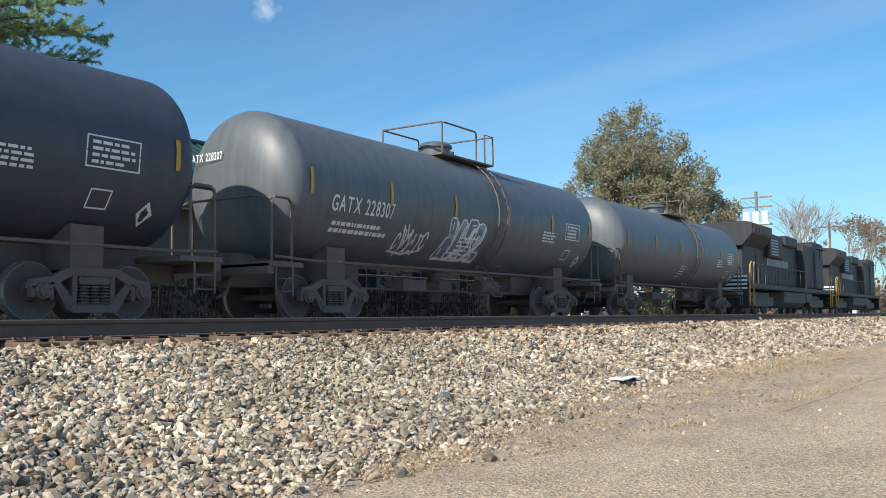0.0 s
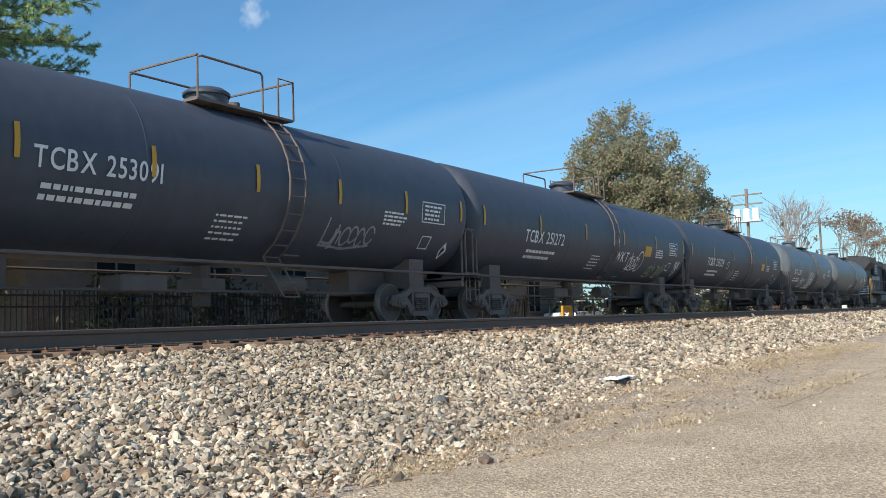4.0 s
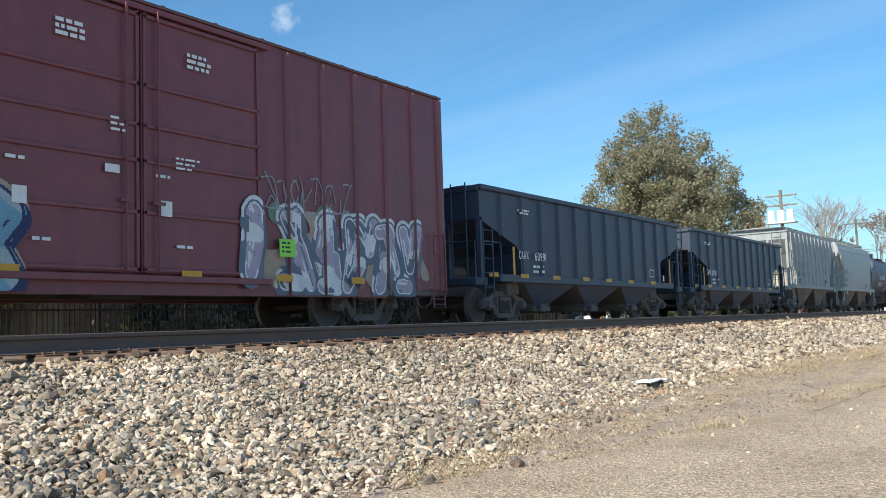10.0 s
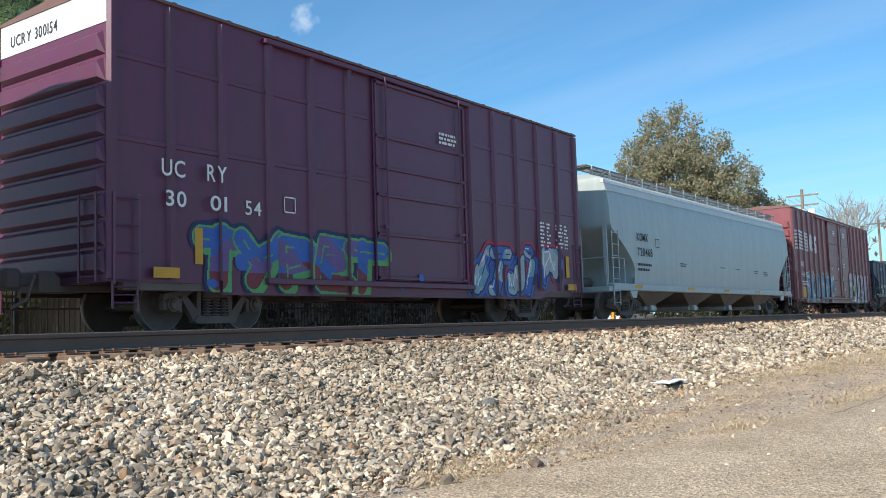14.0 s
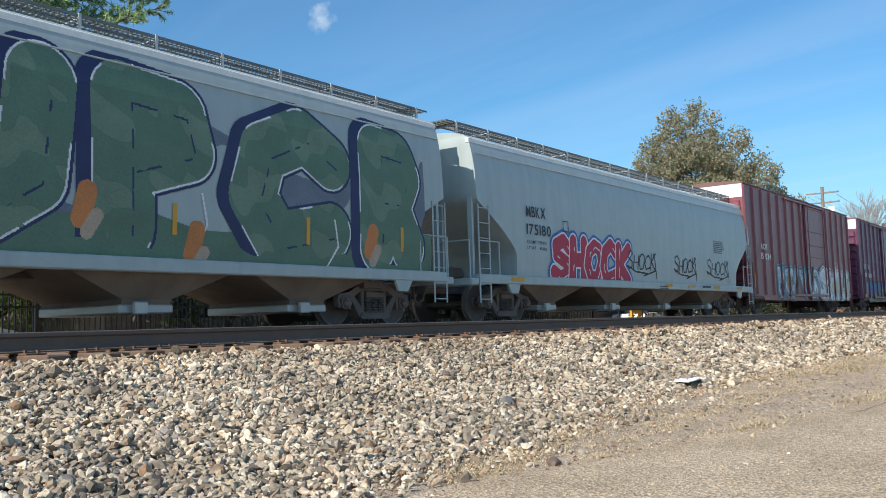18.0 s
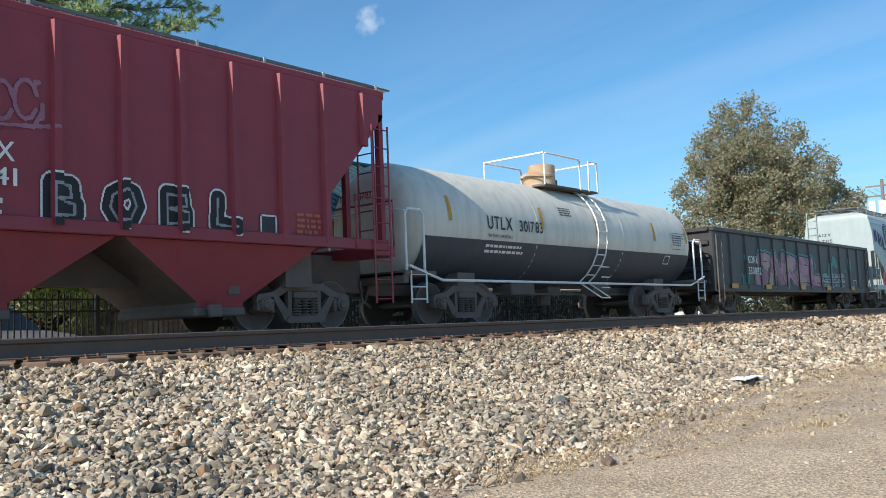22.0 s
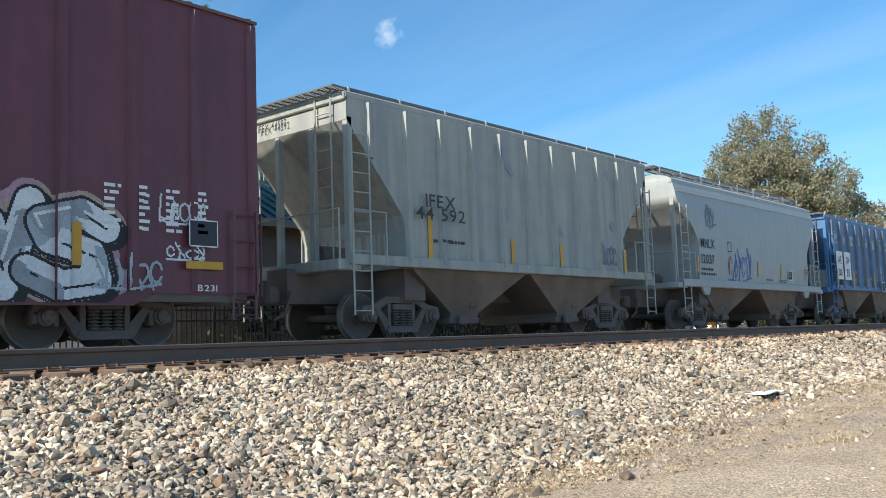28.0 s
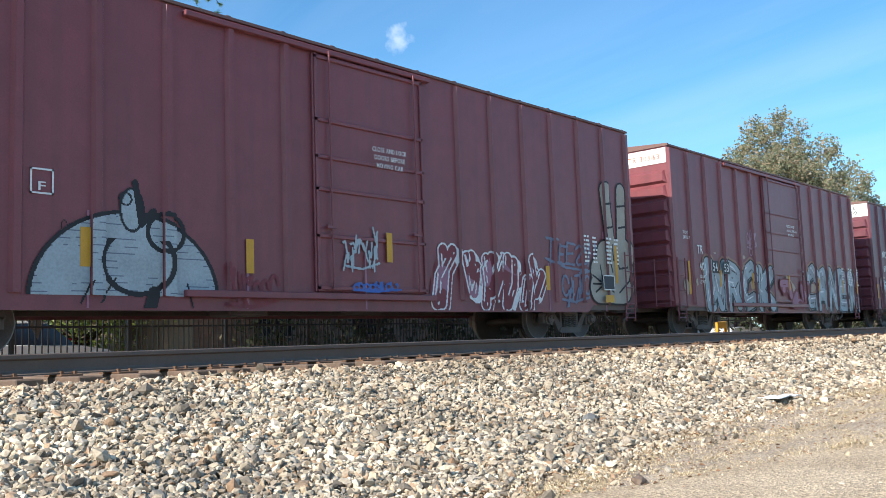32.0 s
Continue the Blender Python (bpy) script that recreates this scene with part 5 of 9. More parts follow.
def spec_table(car, x, z, side, seed):
    for k, dx in enumerate((0, 0.62)):
        bars(car, x + dx * 1.6, z, 0.28, 7, side, "white", 0.05, 0.10, seed + k)
        bars(car, x + dx * 1.6 + 0.5, z, 0.22, 7, side, "white", 0.05, 0.10, seed + k + 5)


def build_boxcars_front():
    car, side, h = boxcar(-114.88, -96.75, "oxide red boxcar with a striped white emblem and blue graffiti", "box_red", 5.30, door=(-2.0, 3.2), double=True, ribs=18, white_band=False)
    box_posts(car, h, 18, (-2.0, 3.2))
    w = Wall(car, side, -8.7, 8.6, 0.63, 4.4)
    w.cloud("tan", 3, 0.45)
    w.ink[(w.Z > 2.25) | (w.X < -6.9) | ((w.X > -1.6) & (w.X < 3.1))] = 0
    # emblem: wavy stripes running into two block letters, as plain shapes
    for i in range(6):
        z = 3.32 + i * 0.17
        w.spray((w.X > -8.6) & (w.X < -6.3 + 0.02 * i) & (np.abs(w.Z - z - 0.03 * np.sin(w.X * 2.2)) < 0.05), "white")
    blocks = w.distance([[(-6.15, 3.35), (-6.05, 4.05)], [(-6.05, 4.05), (-5.5, 3.4)], [(-5.5, 3.4), (-5.4, 4.05)], [(-4.45, 4.0), (-4.95, 4.0), (-5.0, 3.72), (-4.5, 3.62), (-4.5, 3.36), (-5.1, 3.36)]])
    w.spray(blocks < 0.13, "white")
    w.piece("RUINR", ["sky", "pale", "sky"], "navy", "tan", seed=3, thick=0.235, x0=-6.95, x1=-1.7, z0=0.60, z1=2.15, overlap=1.2, lean=0.06)
    for x, z in ((3.6, 2.15), (4.2, 2.2), (4.9, 2.2), (5.6, 2.15), (6.3, 2.1), (2.9, 1.6), (7.9, 1.7)):
        w.spray(np.hypot(w.X - x, w.Z - z) < 0.2, "moss")
    w.piece(None, ["lilac", "white", "slate"], "slate", "white", seed=8, thick=0.16, x0=2.65, x1=8.1, z0=0.64, z1=2.25, count=6, edge="white")
    w.tag("grey", 3.3, 5.8, 2.3, 2.9, 3, 0.014, 8)
    w.done()
    mark(car, "NS", -7.96, -7.45, 2.41, 0.26, side, proud=0.09)
    mark(car, "46", -7.93, -7.4, 1.89, 0.26, side, proud=0.09)
    mark(car, "92", -7.15, -6.7, 1.89, 0.26, side, proud=0.09)
    bars(car, -7.94, 1.62, 1.2, 2, side, "white", 0.07, 0.13, 1, 0.09)
    panel(car, "reflector", -7.9, -7.3, 0.86, 1.4, side, "yellow", 0.09)
    panel(car, "repair_notice", 3.6, 4.02, 1.33, 1.66, side, "lime_sheet", 0.02)
    bars(car, 3.66, 1.57, 0.3, 3, side, "dark_text", 0.035, 0.08, 9, 0.1)
    for x, z in ((-1.55, 1.85), (0.95, 1.86)):
        panel(car, "placard", x, x + 0.22, z, z + 0.25, side, "white", 0.11)
        bars(car, x - 0.1, z + 0.62, 0.35, 1, side, "white", 0.05, 0.1, int(9 * x), 0.11)
        bars(car, x + 0.3, z - 0.5, 0.4, 1, side, "white", 0.05, 0.1, int(7 * x), 0.11)
    panel(car, "placard", -0.08, 0.18, 2.46, 2.59, side, "white", 0.11)
    bars(car, 0.02, 3.3, 0.3, 3, side, "white", 0.04, 0.09, 21, 0.11)
    bars(car, 1.25, 2.82, 0.5, 3, side, "white", 0.035, 0.08, 22, 0.11)
    for x in (-1.85, 1.35, 3.5, 5.6):
        panel(car, "reflector", x, x + 0.42, 0.87, 1.0, side, "yellow", 0.11)
    bars(car, -0.9, 4.6, 0.6, 3, side, "white", 0.06, 0.1, 3, 0.08)
    bars(car, 1.5, 4.6, 0.6, 3, side, "white", 0.06, 0.1, 4, 0.08)
    car, side, h = boxcar(-152.96, -137.66, "dark plum boxcar with framed side panels and blue graffiti", "box_purple", 5.32, door=(-1.46, 1.9), ribs=14, panels=True)
    box_posts(car, h, 14, (-1.46, 1.9))
    # horizontal stiffeners between the posts
    for z in (2.95, 4.25):
        for a, b in ((-h + 0.1, -1.56), (2.0, h - 0.1)):
            part("side_stiffener", Build().box(a, b, -1.5 - 0.05, -1.5, z, z + 0.09, 0.01), M["box_purple"], car)
    mark(car, "UC", -6.74, -6.28, 2.48, 0.28, side)
    mark(car, "RY", -5.83, -5.41, 2.49, 0.28, side)
    mark(car, "30", -6.66, -6.26, 2.0, 0.26, side)
    mark(car, "01", -5.77, -5.41, 2.0, 0.26, side)
    mark(car, "54", -4.93, -4.56, 2.0, 0.26, side)
    outline_box(car, -4.0, -3.7, 2.12, 2.42, side)
    spec_table(car, 5.3, 2.6, side, 3)
    bars(car, 0.8, 4.3, 0.8, 3, side, "white", 0.06, 0.1, 4, 0.09)
    end_mark(car, "UCRY 300154", h, -0.2, 1.2, 4.9, 0.2, "dark_text", 0.02)
    w = Wall(car, side, -6.2, 6.6, 0.64, 2.1)
    w.piece("TYPET", ["blue", "purple"], "lime", "navy", seed=12, thick=0.17, line=0.045, x0=-6.15, x1=-1.5, z0=0.64, z1=1.78, shine=None, overlap=1.2)
    w.spray((w.ink == w.code("blue")) & (w.Z < 1.12 + 0.12 * np.sin(w.X * 5)) | (w.ink == w.code("purple")) & (w.Z < 1.0), "maroon")
    w.cloud("blue", 2, 1.3)
    w.piece(None, ["pale", "sky", "blue"], "navy", "red", seed=14, thick=0.15, x0=2.0, x1=6.1, z0=0.66, z1=1.95, count=5)
    w.done()
    strip(car, -5.95, 1.1, 1.7, side, 0.16)
    panel(car, "reflector", -6.9, -6.4, 0.85, 1.02, side, "yellow", 0.09)
    panel(car, "reflector", 6.75, 7.25, 0.85, 1.02, side, "yellow", 0.09)
    strip(car, 6.9, 1.2, 1.8, side, 0.2)
    car, side, h = boxcar(-172.31, -155.21, "oxide red boxcar with large white block graffiti", "box_red", 5.30, door=(0.0, 3.4), ribs=15)
    box_posts(car, h, 15, (0.0, 3.4))
    mark(car, "AOK", -6.9, -6.0, 2.7, 0.26, side)
    mark(car, "15 034", -6.9, -5.6, 2.3, 0.26, side)
    end_mark(car, "AOK 15034", h, 0.0, 1.2, 4.85, 0.18, "dark_text", 0.02)
    spec_table(car, 5.3, 2.55, side, 8)
    w = Wall(car, side, -5.2, 8.3, 0.62, 2.35)
    w.piece(None, ["pale", "white", "sky"], "black", "sky", seed=21, thick=0.16, x0=-4.8, x1=1.8, z0=0.66, z1=2.1, count=6)
    w.piece("SKWILD", ["white", "white", "pale"], "black", "white", seed=23, thick=0.24, line=0.05, x0=1.9, x1=8.15, z0=0.60, z1=2.25, overlap=1.22, lean=0.03)
    w.piece("WILD", ["gold"], "gold", None, seed=23, thick=0.03, line=0.0, x0=4.15, x1=7.95, z0=0.95, z1=1.9, shine=None)
    w.done()
    panel(car, "reflector", 7.75, 8.1, 0.85, 1.05, side, "yellow", 0.09)
    for x in (-7.6, -3.0, 5.0):
        strip(car, x, 1.1, 1.7, side, 0.12)


def build_long_hoppers():
    car, side, h = curved_hopper(-135.6, -116, "pale grey-green covered hopper with four bays", "hopper_pale", 4, 4.30, 0.90, 1.7, 2.85, 1.6, 4.82, sunlit_edge_mat="white")
    mark(car, "XOMX", -7.95, -7.03, 2.51, 0.28, side, "dark_text")
    mark(car, "720468", -7.90, -6.71, 2.03, 0.28, side, "dark_text")
    bars(car, -7.9, 1.72, 1.1, 2, side, "dark_text", 0.08, 0.16, 2)
    outline_box(car, -6.42, -6.1, 2.37, 2.67, side, "dark_text")
    end_mark(car, "XOMX", h, 0.3, 1.0, 3.95, 0.17, "dark_text", 0.012)
    end_mark(car, "720468", h, 0.2, 1.1, 3.65, 0.17, "dark_text", 0.012)
    for x, n in ((-4.25, 2), (-0.06, 1), (1.8, 1), (4.2, 2), (5.6, 3)):
        bars(car, x, 1.9, 0.7, n, side, "dark_text", 0.035, 0.08, int(x * 9))
    for x in (-8.0, -3.4, 0.5, 4.5, 8.6):
        panel(car, "reflector", x - 0.3, x + 0.3, 0.98, 1.08, lambda z: 1.645, "yellow", 0.006)
    strip(car, -8.3, 1.15, 1.32, side, 0.12, "dark_text", "decal")
    car, side, h = curved_hopper(-191.2, -172, "pale grey covered hopper with four bays and red block graffiti", "hopper_pale", 4, 4.30, 0.90, 1.7, 2.85, 1.6, 4.82, sunlit_edge_mat="white")
    mark(car, "MBKX", -7.45, -6.5, 2.62, 0.28, side, "dark_text")
    mark(car, "175180", -7.45, -6.25, 2.17, 0.28, side, "dark_text")
    mark(car, "LD LMT  220400", -7.45, -6.5, 1.95, 0.08, side, "dark_text")
    mark(car, "LT WT    85600", -7.45, -6.5, 1.8, 0.08, side, "dark_text")
    outline_box(car, -5.6, -5.3, 2.35, 2.65, side, "dark_text")
    end_mark(car, "MBKX", h, 0.3, 1.0, 3.95, 0.17, "dark_text", 0.012)
    w = Wall(car, side, -6.4, 8.0, 1.13, 2.5)
    w.piece("SHOCK", ["red"], "white", "blue", seed=3, thick=0.185, line=0.05, x0=-6.3, x1=-1.65, z0=0.92, z1=2.35, lean=0.03, shine=None, overlap=1.18)
    for a, b in ((-1.75, 0.35), (1.85, 3.75), (4.8, 7.0)):
        w.scrawl("black", "SHOCK", a, b, 1.5, 2.05)
    w.done()
    bars(car, 5.55, 2.72, 1.1, 7, side, "dark_text", 0.03, 0.07, 4)
    for x in (-8.0, 1.2, 3.2, 5.6, 8.0):
        panel(car, "reflector", x - 0.3, x + 0.3, 0.98, 1.08, lambda z: 1.645, "yellow", 0.006)
    bars(car, 0.5, 0.98, 0.7, 2, lambda z: 1.645, "dark_text", 0.03, 0.06, 5)
    bars(car, 4.2, 1.0, 0.8, 1, lambda z: 1.645, "dark_text", 0.07, 0.06, 6)
    car, side, h = curved_hopper(-210.7, -192.5, "pale grey covered hopper painted over with large green letters", "hopper_pale", 4, 4.40, 0.90, 1.9, 2.75, 1.5, 4.88, sunlit_edge_mat="white")
    w = Wall(car, side, -8.95, 8.6, 1.0, 4.2)
    # a green ground band under huge letters with dark blue shadows and thin white edges
    w.spray((w.X > -5.5) & (w.Z < 1.75 + 0.15 * np.sin(w.X * 1.7)), "green")
    w.spray((w.X > -5.3) & (w.X < 8.4) & (w.Z > 1.7) & (w.Z < 3.1 + 0.4 * np.sin(w.X * 0.9)) & (w.blotch(4, 0.7) > -0.1), "slate")
    spans = ((-6.9, -3.4), (-3.9, 0.3), (0.35, 3.0), (3.0, 6.15), (6.2, 8.35))
    w.piece("YUPCR", ["navy"], "navy", None, seed=5, thick=0.5, line=0.05, z0=0.86, z1=4.2, lean=0.0, shine=None, spans=[(a - 0.2, b - 0.2) for a, b in spans])
    w.piece("YUPCR", ["green", "moss"], "navy", None, seed=5, thick=0.54, line=0.05, z0=0.92, z1=4.15, lean=0.0, shine=None, edge="white", spans=spans)
    w.spray((w.X > -5.4) & (w.Z < 1.3 + 0.1 * np.sin(w.X * 2.3)) & (w.blotch(8, 0.9) > -0.45), "green")
    w.spray(w.distance([[(-4.4, 1.45), (-3.9, 1.3), (-3.6, 1.5), (-3.3, 2.0)], [(2.3, 1.2), (2.6, 1.7), (2.5, 2.2)], [(5.4, 1.1), (5.7, 1.5), (5.6, 2.0)]]) < 0.02, "white")
    for k, (x, z) in enumerate(((-7.75, 1.45), (-7.5, 1.2), (-3.7, 1.6), (-1.3, 1.9), (0.35, 1.8), (2.3, 1.35), (6.6, 1.6))):
        w.spray(w.distance([[(x, z - 0.15), (x + 0.1, z + 0.25)]]) < 0.16, "orange" if k > 1 else "red")
        w.spray(w.distance([[(x + 0.1, z - 0.35), (x + 0.25, z - 0.1)]]) < 0.11, "tan")
    q = random.Random(4)
    for i, (ch, x) in enumerate((("N", -8.75), ("I", -8.3), ("H", -8.05), ("I", -7.65), ("L", -7.4))):
        pts = [[(x + a * 0.32, 3.25 - 0.1 * i + c * 0.5) for a, c in s] for s in STROKES[ch]]
        w.spray(w.distance(pts) < 0.065, "navy")
    w.done()
    mark(car, "ACFX", -7.2, -6.52, 2.41, 0.26, side, "dark_text", proud=0.02)
    mark(car, "67115", -7.22, -6.44, 1.99, 0.26, side, "dark_text", proud=0.02)
    end_mark(car, "ACFX", h, 0.3, 0.9, 3.6, 0.15, "dark_text", 0.012)
    end_mark(car, "67115", h, 0.25, 0.95, 3.3, 0.15, "dark_text", 0.012)
    for x in (-7.68, -4.41, -1.15, 1.96, 4.89, 7.6):
        strip(car, x, 1.5, 2.0, side, 0.09)


def build_gondola_and_tank():
    car, side, h = gondola(-228.96, -211.95, "black gondola covered with faded pink and teal graffiti")
    POSTS[car] = [(-h + 0.1 + (2 * h - 0.2) * i / 13, 0.07, 0.05) for i in range(14)]
    mark(car, "GONX", -5.85, -5.0, 1.71, 0.26, side, proud=0.1)
    mark(car, "330082", -5.88, -4.73, 1.33, 0.26, side, proud=0.1)
    end_mark(car, "GONX 330082", h, 0.0, 1.3, 2.62, 0.13, "white", 0.11)
    w = Wall(car, side, -7.9, 7.9, 0.82, 2.62)
    w.cloud("teal", 4, 0.95)
    w.ink[(w.X < -6.2) | (w.X > 6.0)] = 0
    w.piece("JNREL", ["rose", "pink", "tan"], "black", "teal", seed=31, thick=0.24, x0=-5.1, x1=1.8, z0=0.84, z1=2.2, shine="pink", overlap=1.2, lean=0.06)
    w.tag("teal", -6.3, -5.5, 0.9, 1.4, 3, 0.02, 6)
    for i in range(3):
        w.tag("pale", 2.2, 5.0, 1.4 - 0.22 * i, 1.52 - 0.22 * i, 40 + i, 0.018, 16)
    w.done()
    for x in (-7.1, -4.1, -0.5, 2.6, 5.9):
        panel(car, "reflector", x - 0.26, x + 0.26, 0.84, 1.0, side, "yellow", 0.1)
    outline_box(car, 6.3, 6.75, 0.95, 1.3, side)
    car, side, h = tank_car(-242.75, -230.2, "cream tank car with a black lower half and white railings", "white_tank", r=1.34, cz=2.2, lower="black_tank",
                            rail_mat="white", dome_mat="rusty_dome", platform=0.0)
    mark(car, "UTLX", -4.10, -3.15, 2.1, 0.30, side, "dark_text")
    mark(car, "301783", -2.87, -1.9, 2.1, 0.27, side, "dark_text")
    mark(car, "THE TANK CAR PEOPLE", -4.1, -3.15, 1.92, 0.07, side, "dark_text")
    bars(car, -4.1, 1.7, 1.7, 2, side, "white", 0.06, 0.12, 3)
    for x in (-5.4, -1.9, 0.72, 3.92, 6.0):
        strip(car, x, 2.2, 2.75, side, 0.1)
    outline_box(car, 5.0, 5.9, 2.0, 2.5, side, "dark_text", 0.015)
    bars(car, 5.05, 2.4, 0.75, 5, side, "dark_text", 0.03, 0.07, 5)
    bars(car, -1.0, 2.8, 0.6, 4, side, "dark_text", 0.03, 0.06, 6)
    outline_box(car, 4.6, 4.95, 1.55, 1.8, side)
    end_mark(car, "UTLX 301783", h, -0.3, 0.8, 2.7, 0.14, "dark_text", 0.43)


def build_rear_hoppers():
    car, side, h = ribbed_hopper(-255.16, -244.04, "faded red covered hopper with pale tags and white lettering", "red_hopper", 11, 4.55, sill=1.45)
    POSTS[car] = [((-h + 0.06) + (2 * h - 0.12) * (i + 0.5) / 11, 0.06, 0.1) for i in range(11)]
    mark(car, "IT", -2.92, -2.62, 2.34, 0.26, side)
    mark(car, "LX", -2.06, -1.62, 2.35, 0.26, side)
    mark(car, "441", -3.07, -2.51, 2.01, 0.24, side)
    mark(car, "541", -2.14, -1.59, 2.02, 0.24, side)
    bars(car, -3.0, 1.8, 0.4, 2, side, "white", 0.07, 0.16, 3)
    bars(car, -2.05, 1.8, 0.4, 2, side, "white", 0.07, 0.16, 4)
    w = Wall(car, side, -3.9, 3.0, 1.55, 3.7)
    w.tag("rose", -3.7, -1.0, 2.9, 3.5, 5, 0.03, 9)
    for i, ch in enumerate("BOBL"):
        x = -1.1 + i * 0.90
        pts = [[(x + a * 0.42, 1.68 + c * 0.46) for a, c in s] for s in STROKES[ch]]
        d = w.distance(pts)
        w.spray(d < 0.165, "white")
        w.spray(d < 0.135, "black")
        w.spray(d < 0.02, "grey")
    w.done()
    outline_box(car, 2.5, 2.85, 1.62, 1.95, side, "white", 0.03, "dark_text")
    bars(car, 3.3, 1.98, 0.6, 4, side, "orange_text", 0.05, 0.1, 5)
    strip(car, -3.85, 1.9, 2.6, side, 0.08)
    end_mark(car, "ITLX 441541", h, -0.2, 1.2, 4.15, 0.17, "white", 0.07)
    for a, b, tx, num, seed in ((-267.81, -256.6, "MQRX", "113245", 71), (-280.61, -269.28, "MWCX", "301670", 81), (-306.06, -294.78, "MHLX", "12037", 91)):
        big = tx == "MWCX"
        car, side, h = curved_hopper(a, b, "cream-grey covered hopper with two bays and rusty reflectors" if big else "light grey covered hopper with two bays", "hopper_grey", 2,
                                     4.36, 1.25, 1.15, 3.75, 2.55, 4.84)
        hopper_marks(car, side, h, seed)
        if big:
            mark(car, tx, -4.35, -3.03, 3.11, 0.36, side, "dark_text")
            mark(car, num, -4.25, -2.73, 2.6, 0.36, side, "dark_text")
        else:
            mark(car, tx, -4.38, -3.44, 2.44, 0.28, side, "dark_text")
            mark(car, num, -4.39, -3.5, 1.96, 0.28, side, "dark_text")
        bars(car, -4.4, 1.76, 1.1, 2, side, "dark_text", 0.07, 0.14, seed)
        outline_box(car, -2.5 + 0.15 * big, -2.2 + 0.15 * big, 2.4 + 0.55 * big, 2.7 + 0.55 * big, side, "dark_text")
        end_mark(car, tx, h, 0.4, 1.0, 3.95, 0.15, "dark_text", 0.012)
        end_mark(car, num, h, 0.35, 1.05, 3.7, 0.15, "dark_text", 0.012)
        if tx == "MHLX":
            w = Wall(car, side, -4.2, -0.4, 1.5, 3.9)
            w.tag("slate", -3.9, -3.2, 3.2, 3.7, 4, 0.022, 5)
            w.tag("blue", -2.5, -0.7, 1.6, 2.3, 6, 0.022, 7)
            w.done()
    car, side, h = ribbed_hopper(-293.36, -282.34, "faded blue covered hopper with rusty posts and white panels", "blue_hopper", 11, 4.33, sill=1.4)
    px = [(-h + 0.06) + (2 * h - 0.12) * (i + 0.5) / 11 for i in range(11)]
    POSTS[car] = [(x, 0.06, 0.1) for x in px]
    # large faded letters of a name, as plain blocks
    for i in range(10):
        x = (px[i] + px[i + 1]) / 2
        tall = 0.5 if i in (0, 3, 6) else 0.4
        w = Wall(car, side, x - 0.3, x + 0.3, 3.15, 3.9)
        half = (0.17, 0.13, 0.2, 0.08, 0.15)[i % 5]
        w.spray((np.abs(w.X - x) < half) & (w.Z > 3.28) & (w.Z < 3.28 + tall) & (w.blotch(i, 6) > -0.4), "pale")
        w.done("faded_emblem_block")
    for x0, x1, a, b in ((-4.92, -4.15, "AE", "30"), (-3.97, -3.18, "QX", "35")):
        panel(car, "number_panel", x0, x1, 1.82, 2.95, side, "white", 0.008)
        mark(car, a, x0 + 0.18, x1 - 0.2, 2.45, 0.3, side, "dark_text", proud=0.14)
        mark(car, b, x0 + 0.18, x1 - 0.2, 1.95, 0.3, side, "dark_text", proud=0.14)
    w = Wall(car, side, -2.8, 2.4, 1.6, 2.9)
    w.tag("grey", -2.6, -2.0, 1.8, 2.3, 5, 0.02, 5)
    w.tag("pale", -0.9, 0.0, 1.65, 2.0, 6, 0.02, 7)
    w.tag("pale", 0.75, 1.45, 1.95, 2.2, 7, 0.018, 5)
    w.tag("pale", 0.85, 1.5, 2.3, 2.55, 17, 0.018, 4)
    w.done()
    for x in (0.97, 1.87):
        outline_box(car, x, x + 0.45, 1.42, 1.84, side, "white", 0.03, "dark_text")
    for x in (-4.9, -2.86, -0.03, 2.9, 4.9):
        strip(car, x, 1.5, 2.2, side, 0.12)
    car, side, h = ribbed_hopper(-318.98, -307.84, "dusty tan-grey covered hopper with patched paint", "hopper_tan", 11, 4.55, sill=1.37)
    px = [(-h + 0.06) + (2 * h - 0.12) * (i + 0.5) / 11 for i in range(11)]
    POSTS[car] = [(x, 0.06, 0.1) for x in px]
    mark(car, "IFEX", -3.61, -2.7, 2.58, 0.26, side, "dark_text")
    mark(car, "44 592", -3.9, -2.41, 2.32, 0.26, side, "dark_text")
    bars(car, -3.3, 1.9, 1.2, 1, side, "dark_text", 0.06, 0.13, 3)
    w = Wall(car, side, -4.0, 4.5, 1.7, 4.2)
    w.spray((w.blotch(3, 1.3) > 0.86) & (w.Z > 2.3), "slate_patch")
    w.tag("slate", 3.0, 3.8, 1.7, 2.2, 5, 0.02, 5)
    w.done("paint_patch")
    for x in (-3.39, -0.66, 1.26, 4.05):
        strip(car, x, 1.5, 2.12 if x > -2 else 2.6, side, 0.12)
    end_mark(car, "IFEX 44592", h, 0.1, 1.0, 4.2, 0.15, "dark_text", 0.07)


